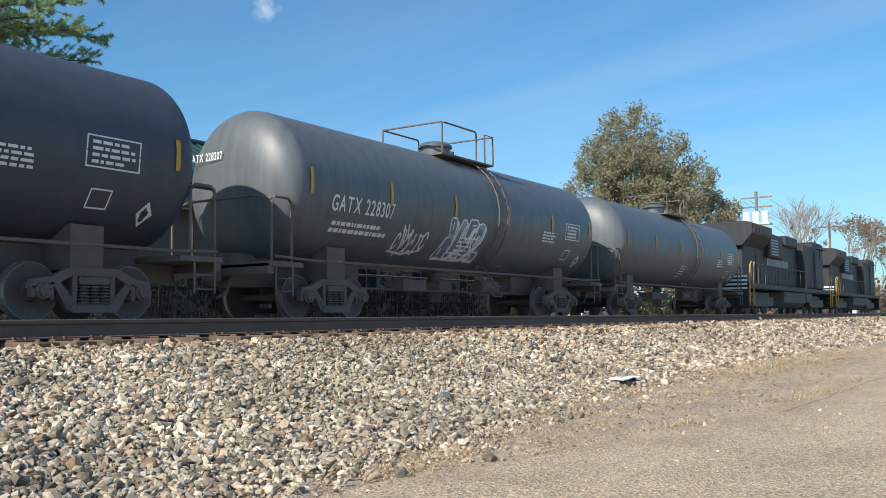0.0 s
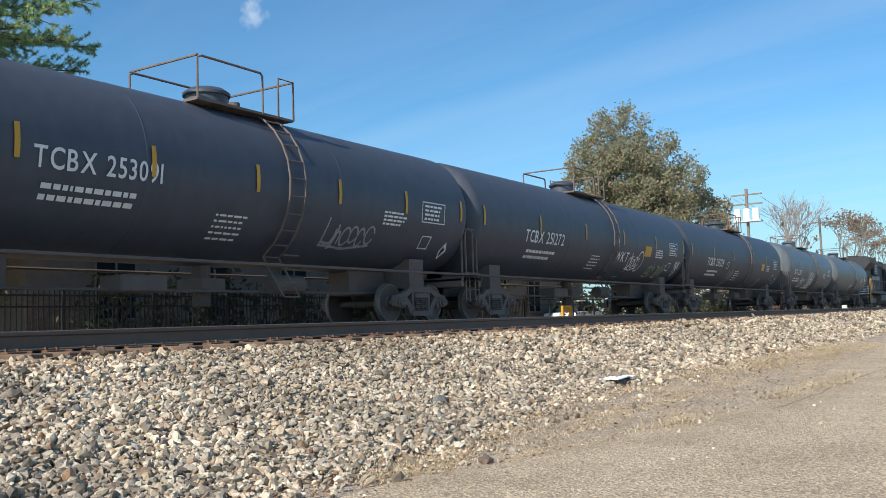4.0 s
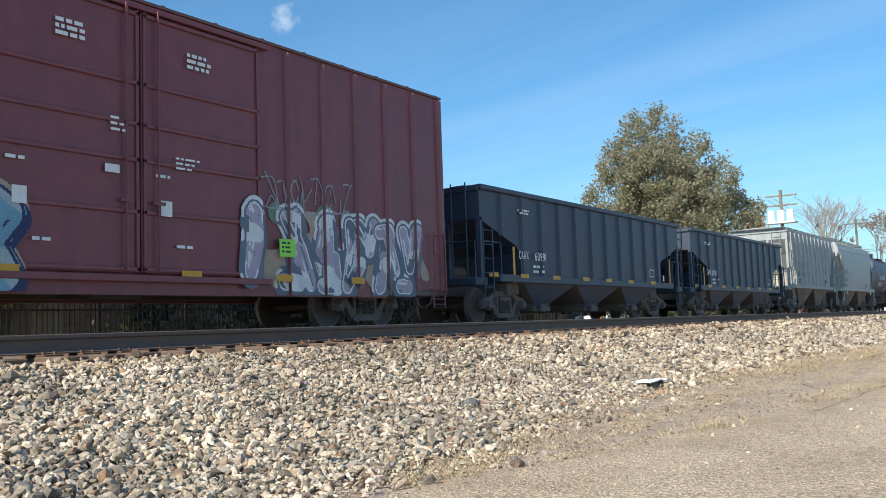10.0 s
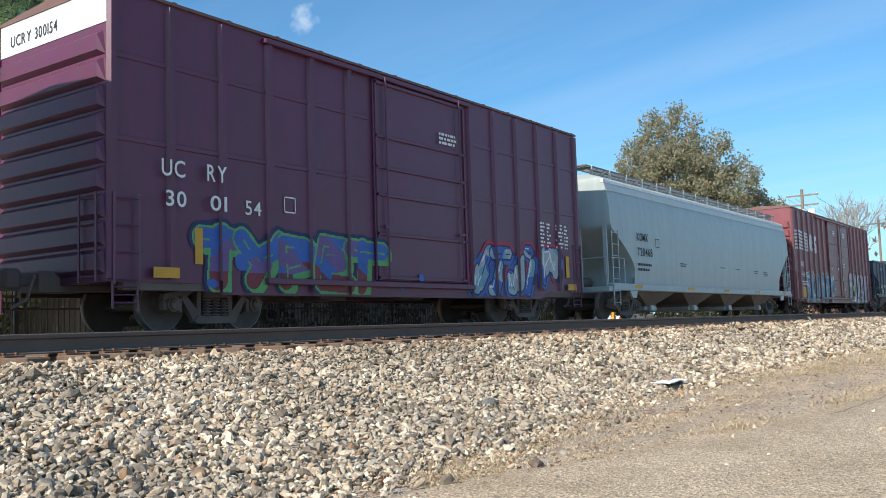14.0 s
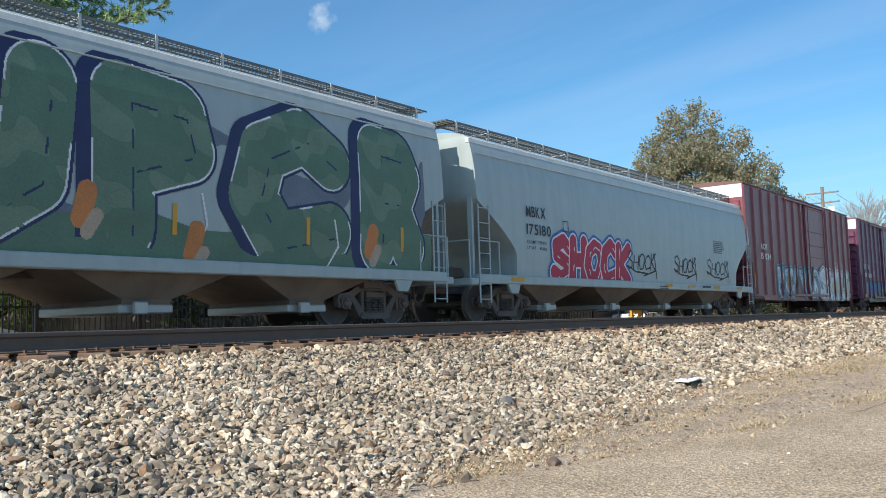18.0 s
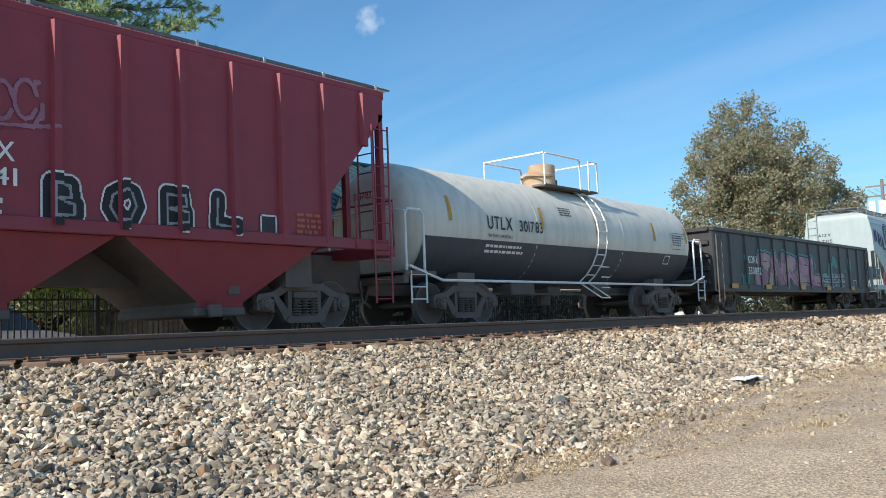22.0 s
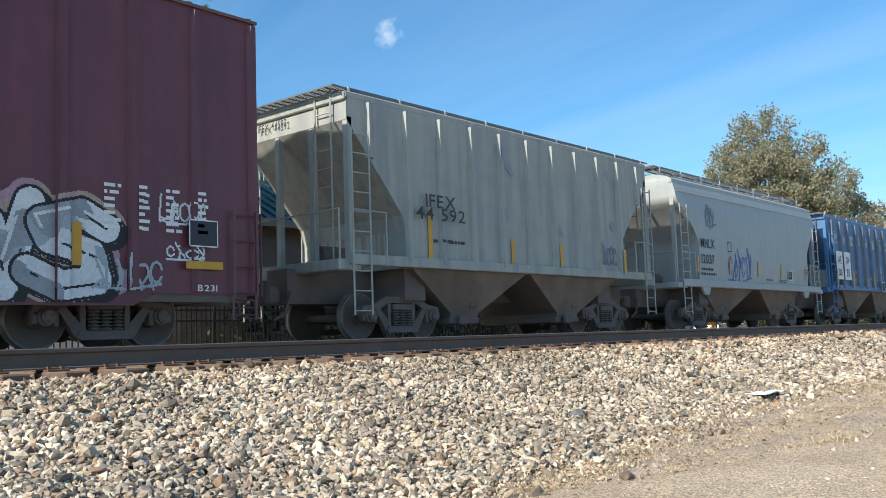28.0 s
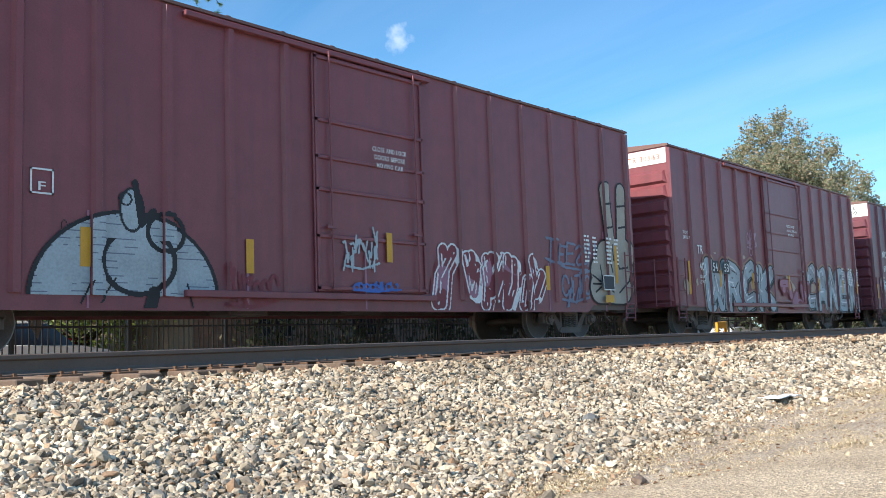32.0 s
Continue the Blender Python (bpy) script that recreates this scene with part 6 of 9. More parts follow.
def build_boxcars_rear():
    car, side, h = boxcar(-339.39, -321.05, "oxide red boxcar with white letters and pink-edged graffiti", "box_dark", 5.30, door=(-1.0, 2.2), ribs=17)
    box_posts(car, h, 17, (-1.0, 2.2))
    mark(car, "NO", -8.04, -7.45, 2.99, 0.30, side, proud=0.085)
    mark(car, "KL", -7.05, -6.5, 2.99, 0.30, side, proud=0.085)
    mark(car, "600", -7.99, -7.3, 2.39, 0.28, side, proud=0.085)
    mark(car, "309", -7.0, -6.3, 2.39, 0.28, side, proud=0.085)
    bars(car, -7.97, 1.9, 1.3, 2, side, "white", 0.07, 0.15, 3, 0.085)
    end_mark(car, "NOKL", h, -1.05, -0.4, 5.07, 0.16, "dark_text", 0.02)
    end_mark(car, "600309", h, -1.1, -0.3, 4.84, 0.16, "dark_text", 0.02)
    mark(car, "CLOSE AND LOCK DOORS", -0.1, 1.5, 4.42, 0.09, side, proud=0.105)
    mark(car, "BEFORE MOVING CAR", 0.0, 1.4, 4.27, 0.09, side, proud=0.105)
    spec_table(car, 6.5, 2.3, side, 6)
    outline_box(car, -4.3, -4.0, 2.15, 2.45, side)
    outline_box(car, 7.83, 8.35, 1.5, 1.92, side, "white", 0.02, "dark_text")
    mark(car, "B231", 7.98, 8.33, 0.82, 0.1, side)
    panel(car, "warning_sticker", 7.78, 8.44, 1.16, 1.28, side, "yellow", 0.03)
    w = Wall(car, side, -8.6, 8.2, 0.64, 2.4)
    w.piece("YPKP", ["pale", "white", "pink"], "black", "tan", seed=41, thick=0.2, x0=-8.3, x1=-3.9, z0=0.62, z1=2.1, overlap=1.2)
    arch = w.distance([[(-3.2, 0.9), (-3.1, 1.6), (-2.6, 1.85), (-2.0, 1.7), (-1.75, 1.2)]])
    w.spray(arch < 0.035, "white")
    w.spray(w.distance([[(-3.0, 1.4), (-2.3, 1.4)]]) < 0.12, "slate")
    for x, z in ((-8.2, 1.9), (-3.2, 1.95), (-2.9, 1.05)):
        w.spray(w.distance([[(x, z - 0.08), (x, z + 0.02)]]) < 0.1, "pink")
    w.cloud("pink", 5, 1.45)
    for x, z, q in ((4.6, 1.6, 0.3), (5.3, 1.85, 0.32), (5.9, 1.6, 0.3), (6.1, 1.1, 0.28), (4.0, 1.95, 0.2), (6.4, 0.9, 0.2)):
        w.spray(np.hypot(w.X - x, w.Z - z) < q, "pink")
    w.piece("ZAWS", ["white", "pale", "grey"], "black", "tan", seed=44, thick=0.2, x0=1.85, x1=6.4, z0=0.64, z1=2.15, overlap=1.15)
    for x, z, q in ((4.7, 2.0, 0.2), (5.4, 2.05, 0.24), (6.0, 1.85, 0.26), (6.5, 1.3, 0.24), (6.7, 0.95, 0.2)):
        w.spray((np.hypot(w.X - x, w.Z - z) < q) & ((w.ink == 0) | (w.ink == w.code("tan"))), "pink")
    w.tag("white", 7.4, 8.2, 1.9, 2.2, 5, 0.016, 5)
    w.tag("white", 7.5, 8.15, 1.32, 1.48, 15, 0.016, 4)
    w.tag("pale", 6.35, 7.4, 0.9, 1.25, 16, 0.02, 6)
    w.tag("white", 0.0, 0.6, 1.2, 1.8, 6, 0.018, 5)
    w.done()
    strip(car, -8.75, 1.2, 1.85, side, 0.14)
    strip(car, -1.75, 1.15, 1.75, side, 0.14)
    strip(car, 6.1, 1.15, 1.75, side, 0.14)
    panel(car, "reflector", -7.95, -7.1, 1.15, 1.25, side, "yellow", 0.085)
    car, side, h = boxcar(-357, -341.72, "oxide red boxcar with pale blue graffiti along its lower half", "box_red", 5.30, door=(-1.3, 1.9), ribs=14, white_band=False)
    box_posts(car, h, 14, (-1.3, 1.9))
    mark(car, "TR", -6.19, -5.82, 2.31, 0.26, side)
    mark(car, "40", -6.1, -5.81, 1.83, 0.24, side)
    for x, num in ((-5.46, "54"), (-4.7, "53")):
        panel(car, "number_panel", x, x + 0.42, 1.77, 2.14, side, "dark_text", 0.02)
        mark(car, num, x + 0.06, x + 0.36, 1.83, 0.25, side, proud=0.1)
    mark(car, "LD LMT", -6.26, -5.89, 1.60, 0.09, side, proud=0.1)
    mark(car, "LT WT", -6.26, -5.95, 1.44, 0.09, side, proud=0.1)
    mark(car, "WORK", -7.02, -6.7, 2.84, 0.1, side)
    mark(car, "SAFELY", -7.02, -6.6, 2.70, 0.1, side)
    mark(car, "CLOSE AND", 0.5, 1.2, 3.55, 0.09, side, proud=0.105)
    mark(car, "DOORS BEFORE", 0.5, 1.4, 3.4, 0.09, side, proud=0.105)
    mark(car, "MOVING", 0.6, 1.1, 3.25, 0.09, side, proud=0.105)
    spec_table(car, 6.0, 2.3, side, 7)
    part("end_patch", Build().box(-h - 0.014, -h, -1.5, -0.1, 4.83, 5.26), M["white"], car, "scuffed white paint patch")
    end_mark(car, "TR 303163", h, -1.3, -0.3, 4.95, 0.16, "orange_text", 0.02)
    w = Wall(car, side, -7.4, 7.62, 0.63, 3.3)
    w.cloud("tan", 5, 0.9)
    w.ink[w.Z > 2.4] = 0
    w.piece("WRCK", ["pale", "grey", "pale"], "black", "rust_spray", seed=51, thick=0.23, x0=-5.9, x1=-1.2, z0=0.60, z1=2.25, overlap=1.2)
    w.piece("CANEK", ["pale", "grey", "pale"], "black", "rust_spray", seed=53, thick=0.23, x0=1.85, x1=7.6, z0=0.62, z1=2.4, overlap=1.2)
    w.piece(None, ["rose", "maroon"], "maroon", None, seed=54, thick=0.12, x0=-0.5, x1=2.2, z0=0.82, z1=1.7, count=3, shine=None)
    w.tag("pink", -2.65, -2.1, 2.75, 3.2, 6, 0.02, 5)
    w.spray(np.abs(np.hypot(w.X + 2.4, w.Z - 2.55) - 0.11) < 0.02, "pink")
    w.done()
    strip(car, -6.76, 1.12, 2.08, side, 0.11)
    for x in (-4.77, -2.4, 0.4, 3.24, 6.03, 7.45):
        strip(car, x, 1.38, 1.88, side, 0.11)
    car, side, h = boxcar(-378.39, -359.25, "oxide red boxcar with a pale domed painting and white graffiti", "box_red", 5.30, door=(-1.13, 1.68), ribs=17)
    box_posts(car, h, 17, (-1.13, 1.68))
    mark(car, "CLOSE AND LOCK", 0.25, 1.15, 3.55, 0.09, side, proud=0.105)
    mark(car, "DOORS BEFORE", 0.3, 1.1, 3.4, 0.09, side, proud=0.105)
    mark(car, "MOVING CAR", 0.35, 1.05, 3.25, 0.09, side, proud=0.105)
    outline_box(car, -5.97, -5.65, 2.15, 2.5, side)
    mark(car, "F", -5.86, -5.76, 2.2, 0.12, side)
    spec_table(car, 7.2, 2.4, side, 9)
    w = Wall(car, side, -6.2, 9.48, 0.63, 4.4)
    # domed shape with horizontal streaks
    dome = ((w.X + 4.52) / 1.45) ** 2 + ((w.Z - 0.75) / 1.25) ** 2
    w.spray((dome < 1.06) & (w.Z > 0.8), "black")
    w.spray((dome < 0.97) & (w.Z > 0.8), "pale")
    w.spray((dome < 0.97) & (w.Z > 0.8) & (np.sin(w.Z * 60 + np.sin(w.X * 3)) > 0.93) & (w.blotch(3, 2) > 0), "slate")
    ring = np.abs(np.hypot((w.X + 4.4) / 1.0, (w.Z - 1.3) / 0.85) - 0.55)
    w.spray((ring < 0.045) & (w.Z < 1.62), "black")
    # loops and wedges inside the dome
    for x, z, a, b in ((-3.95, 1.75, 0.3, 0.28), (-5.5, 1.75, 0.04, 0.07)):
        e = np.hypot((w.X - x) / a, (w.Z - z) / b)
        w.spray((np.abs(e - 1) < 0.12) & (w.X < -3.4), "black")
    w.spray(w.distance([[(-5.25, 0.7), (-5.1, 1.0)], [(-5.0, 0.7), (-4.75, 1.05)], [(-4.3, 0.65), (-4.2, 0.85)], [(-3.5, 0.65), (-3.6, 1.0)]]) < 0.015, "black")
    w.spray(w.distance([[(-4.2, 0.64), (-4.15, 0.85)]]) < 0.1, "black")
    w.spray(np.hypot((w.X + 4.5) / 0.2, (w.Z - 2.05) / 0.33) < 1, "black")
    w.spray(np.hypot((w.X + 4.5) / 0.16, (w.Z - 2.05) / 0.29) < 1, "pale")
    w.spray(w.distance([[(-4.35, 1.85), (-4.45, 2.45)], [(-4.3, 1.9), (-4.15, 2.05)]]) < 0.05, "black")
    w.spray(np.abs(np.hypot(w.X + 4.6, w.Z - 2.2) - 0.09) < 0.015, "black")
    w.piece(None, ["maroon", "rose", "maroon"], "white", None, seed=61, thick=0.13, line=0.04, x0=1.8, x1=5.4, z0=0.64, z1=1.9, count=5, shine="white")
    w.scrawl("haze", "TEEZIN", 5.7, 8.1, 1.72, 2.3, 0.03)
    w.tag("haze", 6.3, 7.4, 0.95, 1.5, 12, 0.03, 4)
    w.tag("pale", -0.5, 0.35, 1.45, 1.95, 8, 0.02, 6)
    w.tag("blue", -0.3, 0.9, 0.98, 1.1, 18, 0.02, 9)
    w.tag("maroon", -2.9, -1.9, 0.75, 1.2, 19, 0.03, 6)
    # a pale painted fist with two raised fingers
    fist = w.distance([[(7.90, 1.2), (9.05, 1.2)], [(7.95, 1.6), (9.05, 1.7)], [(8.25, 2.0), (9.15, 2.1)]])
    fingers = w.distance([[(8.55, 2.2), (8.35, 3.65)], [(9.05, 2.3), (9.15, 3.7)]])
    w.spray((fist < 0.42) | (fingers < 0.24), "black")
    w.spray((fist < 0.37) | (fingers < 0.195), "tan_pale")
    w.spray(w.distance([[(7.65, 1.5), (8.00, 1.35)], [(7.65, 1.3), (8.00, 1.3)], [(7.75, 1.1), (8.00, 1.22)], [(8.00, 1.75), (8.10, 1.3), (8.45, 1.1)], [(8.45, 1.6), (8.30, 2.0)], [(8.75, 2.1), (8.90, 1.7), (9.30, 1.75)],
                        [(8.30, 2.7), (8.65, 2.75)], [(8.30, 3.3), (8.65, 3.35)], [(8.95, 2.75), (9.30, 2.8)], [(8.95, 3.3), (9.30, 3.35)], [(8.85, 1.1), (9.35, 1.4)], [(8.60, 2.3), (8.65, 1.9)]]) < 0.026, "black")
    w.drips("rose", 4, 6)
    w.done()
    strip(car, 8.74, 1.33, 2.28, side, 0.12)
    outline_box(car, 7.97, 8.49, 1.14, 1.51, side, "white", 0.025, "dark_text")
    panel(car, "warning_sticker", 8.04, 8.44, 0.84, 1.02, side, "yellow", 0.03)
    for x, z in ((-5.2, 1.2), (-2.45, 1.2), (0.62, 1.5), (5.75, 1.1)):
        strip(car, x, z, z + 0.55, side, 0.15)


M["spray_tan_pale"] = material("spray_paint_pale_tan", (0.35, 0.32, 0.27), 0.6, vary=0.2)
M["spray_moss_pale"] = material("spray_paint_pale_moss", (0.30, 0.36, 0.24), 0.6, vary=0.2)
M["rusty_dome"] = material("rust_stained_cream_paint", (0.50, 0.40, 0.28), 0.6, vary=0.15, dirt=(0.36, 0.17, 0.07), dirt_amount=0.8, dirt_scale=2.0)
M["spray_rust_spray"] = material("spray_paint_dusty_orange", (0.33, 0.17, 0.12), 0.6, vary=0.25)
M["spray_haze"] = material("spray_paint_grey_blue", (0.17, 0.20, 0.28), 0.6, vary=0.2)
M["spray_lilac"] = material("spray_paint_lilac", (0.42, 0.36, 0.46), 0.6, vary=0.2)
M["lime_sheet"] = material("lime_green_notice", (0.30, 0.75, 0.10), 0.6, vary=0.08)
M["grey_text"] = material("faded_grey_lettering", (0.35, 0.35, 0.36), 0.6)
M["orange_text"] = material("orange_lettering", (0.5, 0.12, 0.06), 0.6)
M["spray_slate_patch"] = material("grey_patch_paint", (0.26, 0.29, 0.33), 0.6, vary=0.2)
build_tanks()
build_front_hoppers()
build_boxcars_front()
build_long_hoppers()
build_gondola_and_tank()
build_rear_hoppers()
build_boxcars_rear()


# ---- track and ballast ----
def toe(x):
    """Where the ballast bank meets the dirt."""
    return float(np.interp(x, [-10, 2, 4, 6.5, 8.4, 11, 17, 21, 25, 40], [3.7, 3.8, 3.95, 4.2, 4.6, 4.95, 5.55, 5.6, 5.4, 5.2])) + 0.12 * noise.noise((x * 0.7, 3, 1))


SHOULDER = RAIL_TOP - 0.285


def bank(x, y):
    """Height of the ground."""
    if y < 10:
        a = toe(x)
        u = (y - a) / (7.25 - a)
        if u <= 0:
            return 0.0
        return SHOULDER * min(1.0, u ** 1.15)
    return float(np.interp(y, [15.4, 17.2, 18.5], [SHOULDER, 0.45, 0.4]))


def stone_material():
    m = bpy.data.materials.new("crushed_limestone")
    m.use_nodes = True
    n, l = m.node_tree.nodes, m.node_tree.links
    b = n["Principled BSDF"]
    geo = n.new("ShaderNodeNewGeometry")
    ramp = n.new("ShaderNodeValToRGB")
    e = ramp.color_ramp.elements
    e[0].position, e[0].color = 0.0, (0.12, 0.105, 0.085, 1)
    e[1].position, e[1].color = 1.0, (0.70, 0.63, 0.51, 1)
    for p, c in ((0.12, (0.22, 0.19, 0.155)), (0.25, (0.36, 0.305, 0.235)), (0.33, (0.30, 0.19, 0.115)), (0.38, (0.40, 0.34, 0.26)), (0.55, (0.48, 0.42, 0.33)),
                 (0.60, (0.25, 0.24, 0.225)), (0.65, (0.54, 0.47, 0.38)), (0.78, (0.44, 0.355, 0.25)), (0.82, (0.60, 0.535, 0.435))):
        k = e.new(p)
        k.color = (*c, 1)
    for k in e:
        k.color = (k.color[0] * 1.01, k.color[1] * 0.95, k.color[2] * 0.895, 1)
    l.new(geo.outputs["Random Per Island"], ramp.inputs[0])
    co = n.new("ShaderNodeTexCoord")
    no = n.new("ShaderNodeTexNoise")
    no.inputs["Scale"].default_value, no.inputs["Detail"].default_value = 45, 4
    l.new(co.outputs["Object"], no.inputs["Vector"])
    rng = n.new("ShaderNodeMapRange")
    rng.inputs["From Min"].default_value, rng.inputs["From Max"].default_value = 0.3, 0.7
    rng.inputs["To Min"].default_value, rng.inputs["To Max"].default_value = 0.72, 1.2
    l.new(no.outputs["Fac"], rng.inputs["Value"])
    sc = n.new("ShaderNodeVectorMath"); sc.operation = "SCALE"
    l.new(ramp.outputs[0], sc.inputs[0]); l.new(rng.outputs[0], sc.inputs["Scale"])
    # broad weathering: dusty and clean patches of the bank
    wn = n.new("ShaderNodeTexNoise")
    wn.inputs["Scale"].default_value, wn.inputs["Detail"].default_value = 0.8, 3
    l.new(co.outputs["Object"], wn.inputs["Vector"])
    wr = n.new("ShaderNodeMapRange")
    wr.inputs["From Min"].default_value, wr.inputs["From Max"].default_value = 0.32, 0.68
    wr.inputs["To Min"].default_value, wr.inputs["To Max"].default_value = 0.74, 1.18
    l.new(wn.outputs["Fac"], wr.inputs["Value"])
    ws = n.new("ShaderNodeVectorMath"); ws.operation = "SCALE"
    l.new(sc.outputs[0], ws.inputs[0]); l.new(wr.outputs[0], ws.inputs["Scale"])
    sc = ws
    # rusty staining close to the rail
    sep = n.new("ShaderNodeSeparateXYZ")
    l.new(co.outputs["Object"], sep.inputs[0])
    rr = n.new("ShaderNodeMapRange")
    rr.inputs["From Min"].default_value, rr.inputs["From Max"].default_value = 6.8, 7.6
    rr.inputs["To Max"].default_value = 0.55
    l.new(sep.outputs["Y"], rr.inputs["Value"])
    mx = n.new("ShaderNodeMix"); mx.data_type = "RGBA"; mx.blend_type = "MULTIPLY"
    l.new(rr.outputs[0], mx.inputs["Factor"]); l.new(sc.outputs[0], mx.inputs["A"])
    mx.inputs["B"].default_value = (0.85, 0.68, 0.52, 1)
    l.new(mx.outputs["Result"], b.inputs["Base Color"])
    b.inputs["Roughness"].default_value = 0.85
    return m


PHI = (1 + 5 ** 0.5) / 2
ICO_V = np.array([(-1, PHI, 0), (1, PHI, 0), (-1, -PHI, 0), (1, -PHI, 0), (0, -1, PHI), (0, 1, PHI), (0, -1, -PHI), (0, 1, -PHI), (PHI, 0, -1), (PHI, 0, 1), (-PHI, 0, -1), (-PHI, 0, 1)]) / 1.9
ICO_F = np.array([(0, 11, 5), (0, 5, 1), (0, 1, 7), (0, 7, 10), (0, 10, 11), (1, 5, 9), (5, 11, 4), (11, 10, 2), (10, 7, 6), (7, 1, 8),
                  (3, 9, 4), (3, 4, 2), (3, 2, 6), (3, 6, 8), (3, 8, 9), (4, 9, 5), (2, 4, 11), (6, 2, 10), (8, 6, 7), (9, 8, 1)])


def big_mesh(name, V, Fc, mat):
    me = bpy.data.meshes.new(name)
    k = Fc.shape[1]
    me.vertices.add(len(V))
    me.vertices.foreach_set("co", V.astype(np.float32).ravel())
    me.loops.add(Fc.size)
    me.loops.foreach_set("vertex_index", Fc.astype(np.int32).ravel())
    me.polygons.add(len(Fc))
    me.polygons.foreach_set("loop_start", np.arange(0, Fc.size, k, dtype=np.int32))
    me.polygons.foreach_set("loop_total", np.full(len(Fc), k, dtype=np.int32))
    me.materials.append(mat)
    me.update(calc_edges=True)
    me.shade_flat()
    return me


def scatter_stones(r, centres, sizes):
    n = len(centres)
    V = np.repeat(ICO_V[None], n, 0) * (1 + r.uniform(-0.11, 0.15, (n, 12, 1)))
    # broken faces: every stone is cut flat along some planes
    for _ in range(7):
        p = r.normal(size=(n, 3))
        p /= np.linalg.norm(p, axis=1)[:, None]
        over = np.maximum(0, np.einsum("nki,ni->nk", V, p) - r.uniform(0.38, 0.76, (n, 1)))
        V = V - over[:, :, None] * p[:, None]
    V *= np.stack([r.uniform(0.9, 1.75, n), r.uniform(0.7, 1.2, n), r.uniform(0.45, 0.95, n)], 1)[:, None]
    q = r.normal(size=(n, 4)) * np.array([1.0, 0.35, 0.35, 1.0])
    q /= np.linalg.norm(q, axis=1)[:, None]
    w, x, y, z = q.T
    R = np.stack([1 - 2 * (y * y + z * z), 2 * (x * y - z * w), 2 * (x * z + y * w), 2 * (x * y + z * w), 1 - 2 * (x * x + z * z), 2 * (y * z - x * w),
                  2 * (x * z - y * w), 2 * (y * z + x * w), 1 - 2 * (x * x + y * y)], 1).reshape(n, 3, 3)
    V = np.einsum("nij,nkj->nki", R, V) * sizes[:, None, None] + centres[:, None]
    F = (ICO_F[None] + 12 * np.arange(n)[:, None, None]).reshape(-1, 3)
    return V.reshape(-1, 3), F


def build_ballast():
    r = np.random.RandomState(7)
    mat = stone_material()
    cs, ss = [], []
    for x0, x1, dens, size in ((-6, 1.5, 150, 0.05), (1.5, 12, 1450, 0.0265), (12, 22, 640, 0.037), (22, 40, 220, 0.05), (40, 75, 90, 0.07)):
        area = (x1 - x0) * 4.2
        n = int(area * dens)
        X, Y = r.uniform(x0, x1, n), r.uniform(3.3, 7.52, n)
        T = np.array([toe(x) for x in X])
        # a ragged lower edge: stones thin out onto the dirt
        keep = (Y > T) | (r.uniform(0, 1, n) < 0.25 * np.exp(-(T - Y) / 0.25))
        X, Y = X[keep], Y[keep]
        S = size * np.exp(r.normal(0, 0.28, len(X)))
        Z = np.array([bank(x, y) for x, y in zip(X, Y)]) + S * r.uniform(-0.5, 0.75, len(X))
        cs.append(np.stack([X, Y, Z], 1))
        ss.append(S)
    # a few loose stones on the dirt and the asphalt
    n = 9000
    X = 3 + 20 * r.uniform(0, 1, n) ** 1.4
    Y = r.uniform(1.2, 5.2, n)
    S = 0.0066 * np.exp(r.normal(0, 0.40, n))
    cs.append(np.stack([X, Y, np.maximum(0.012, [bank(x, y) for x, y in zip(X, Y)]) + S * 0.3], 1))
    ss.append(S)
    V, F = scatter_stones(r, np.concatenate(cs), np.concatenate(ss))
    ob = new("ballast_stones", big_mesh("ballast_stones", V, F, mat))
    tagged(ob, "bank of crushed grey and tan limestone ballast", "ballast", kind="stuff")


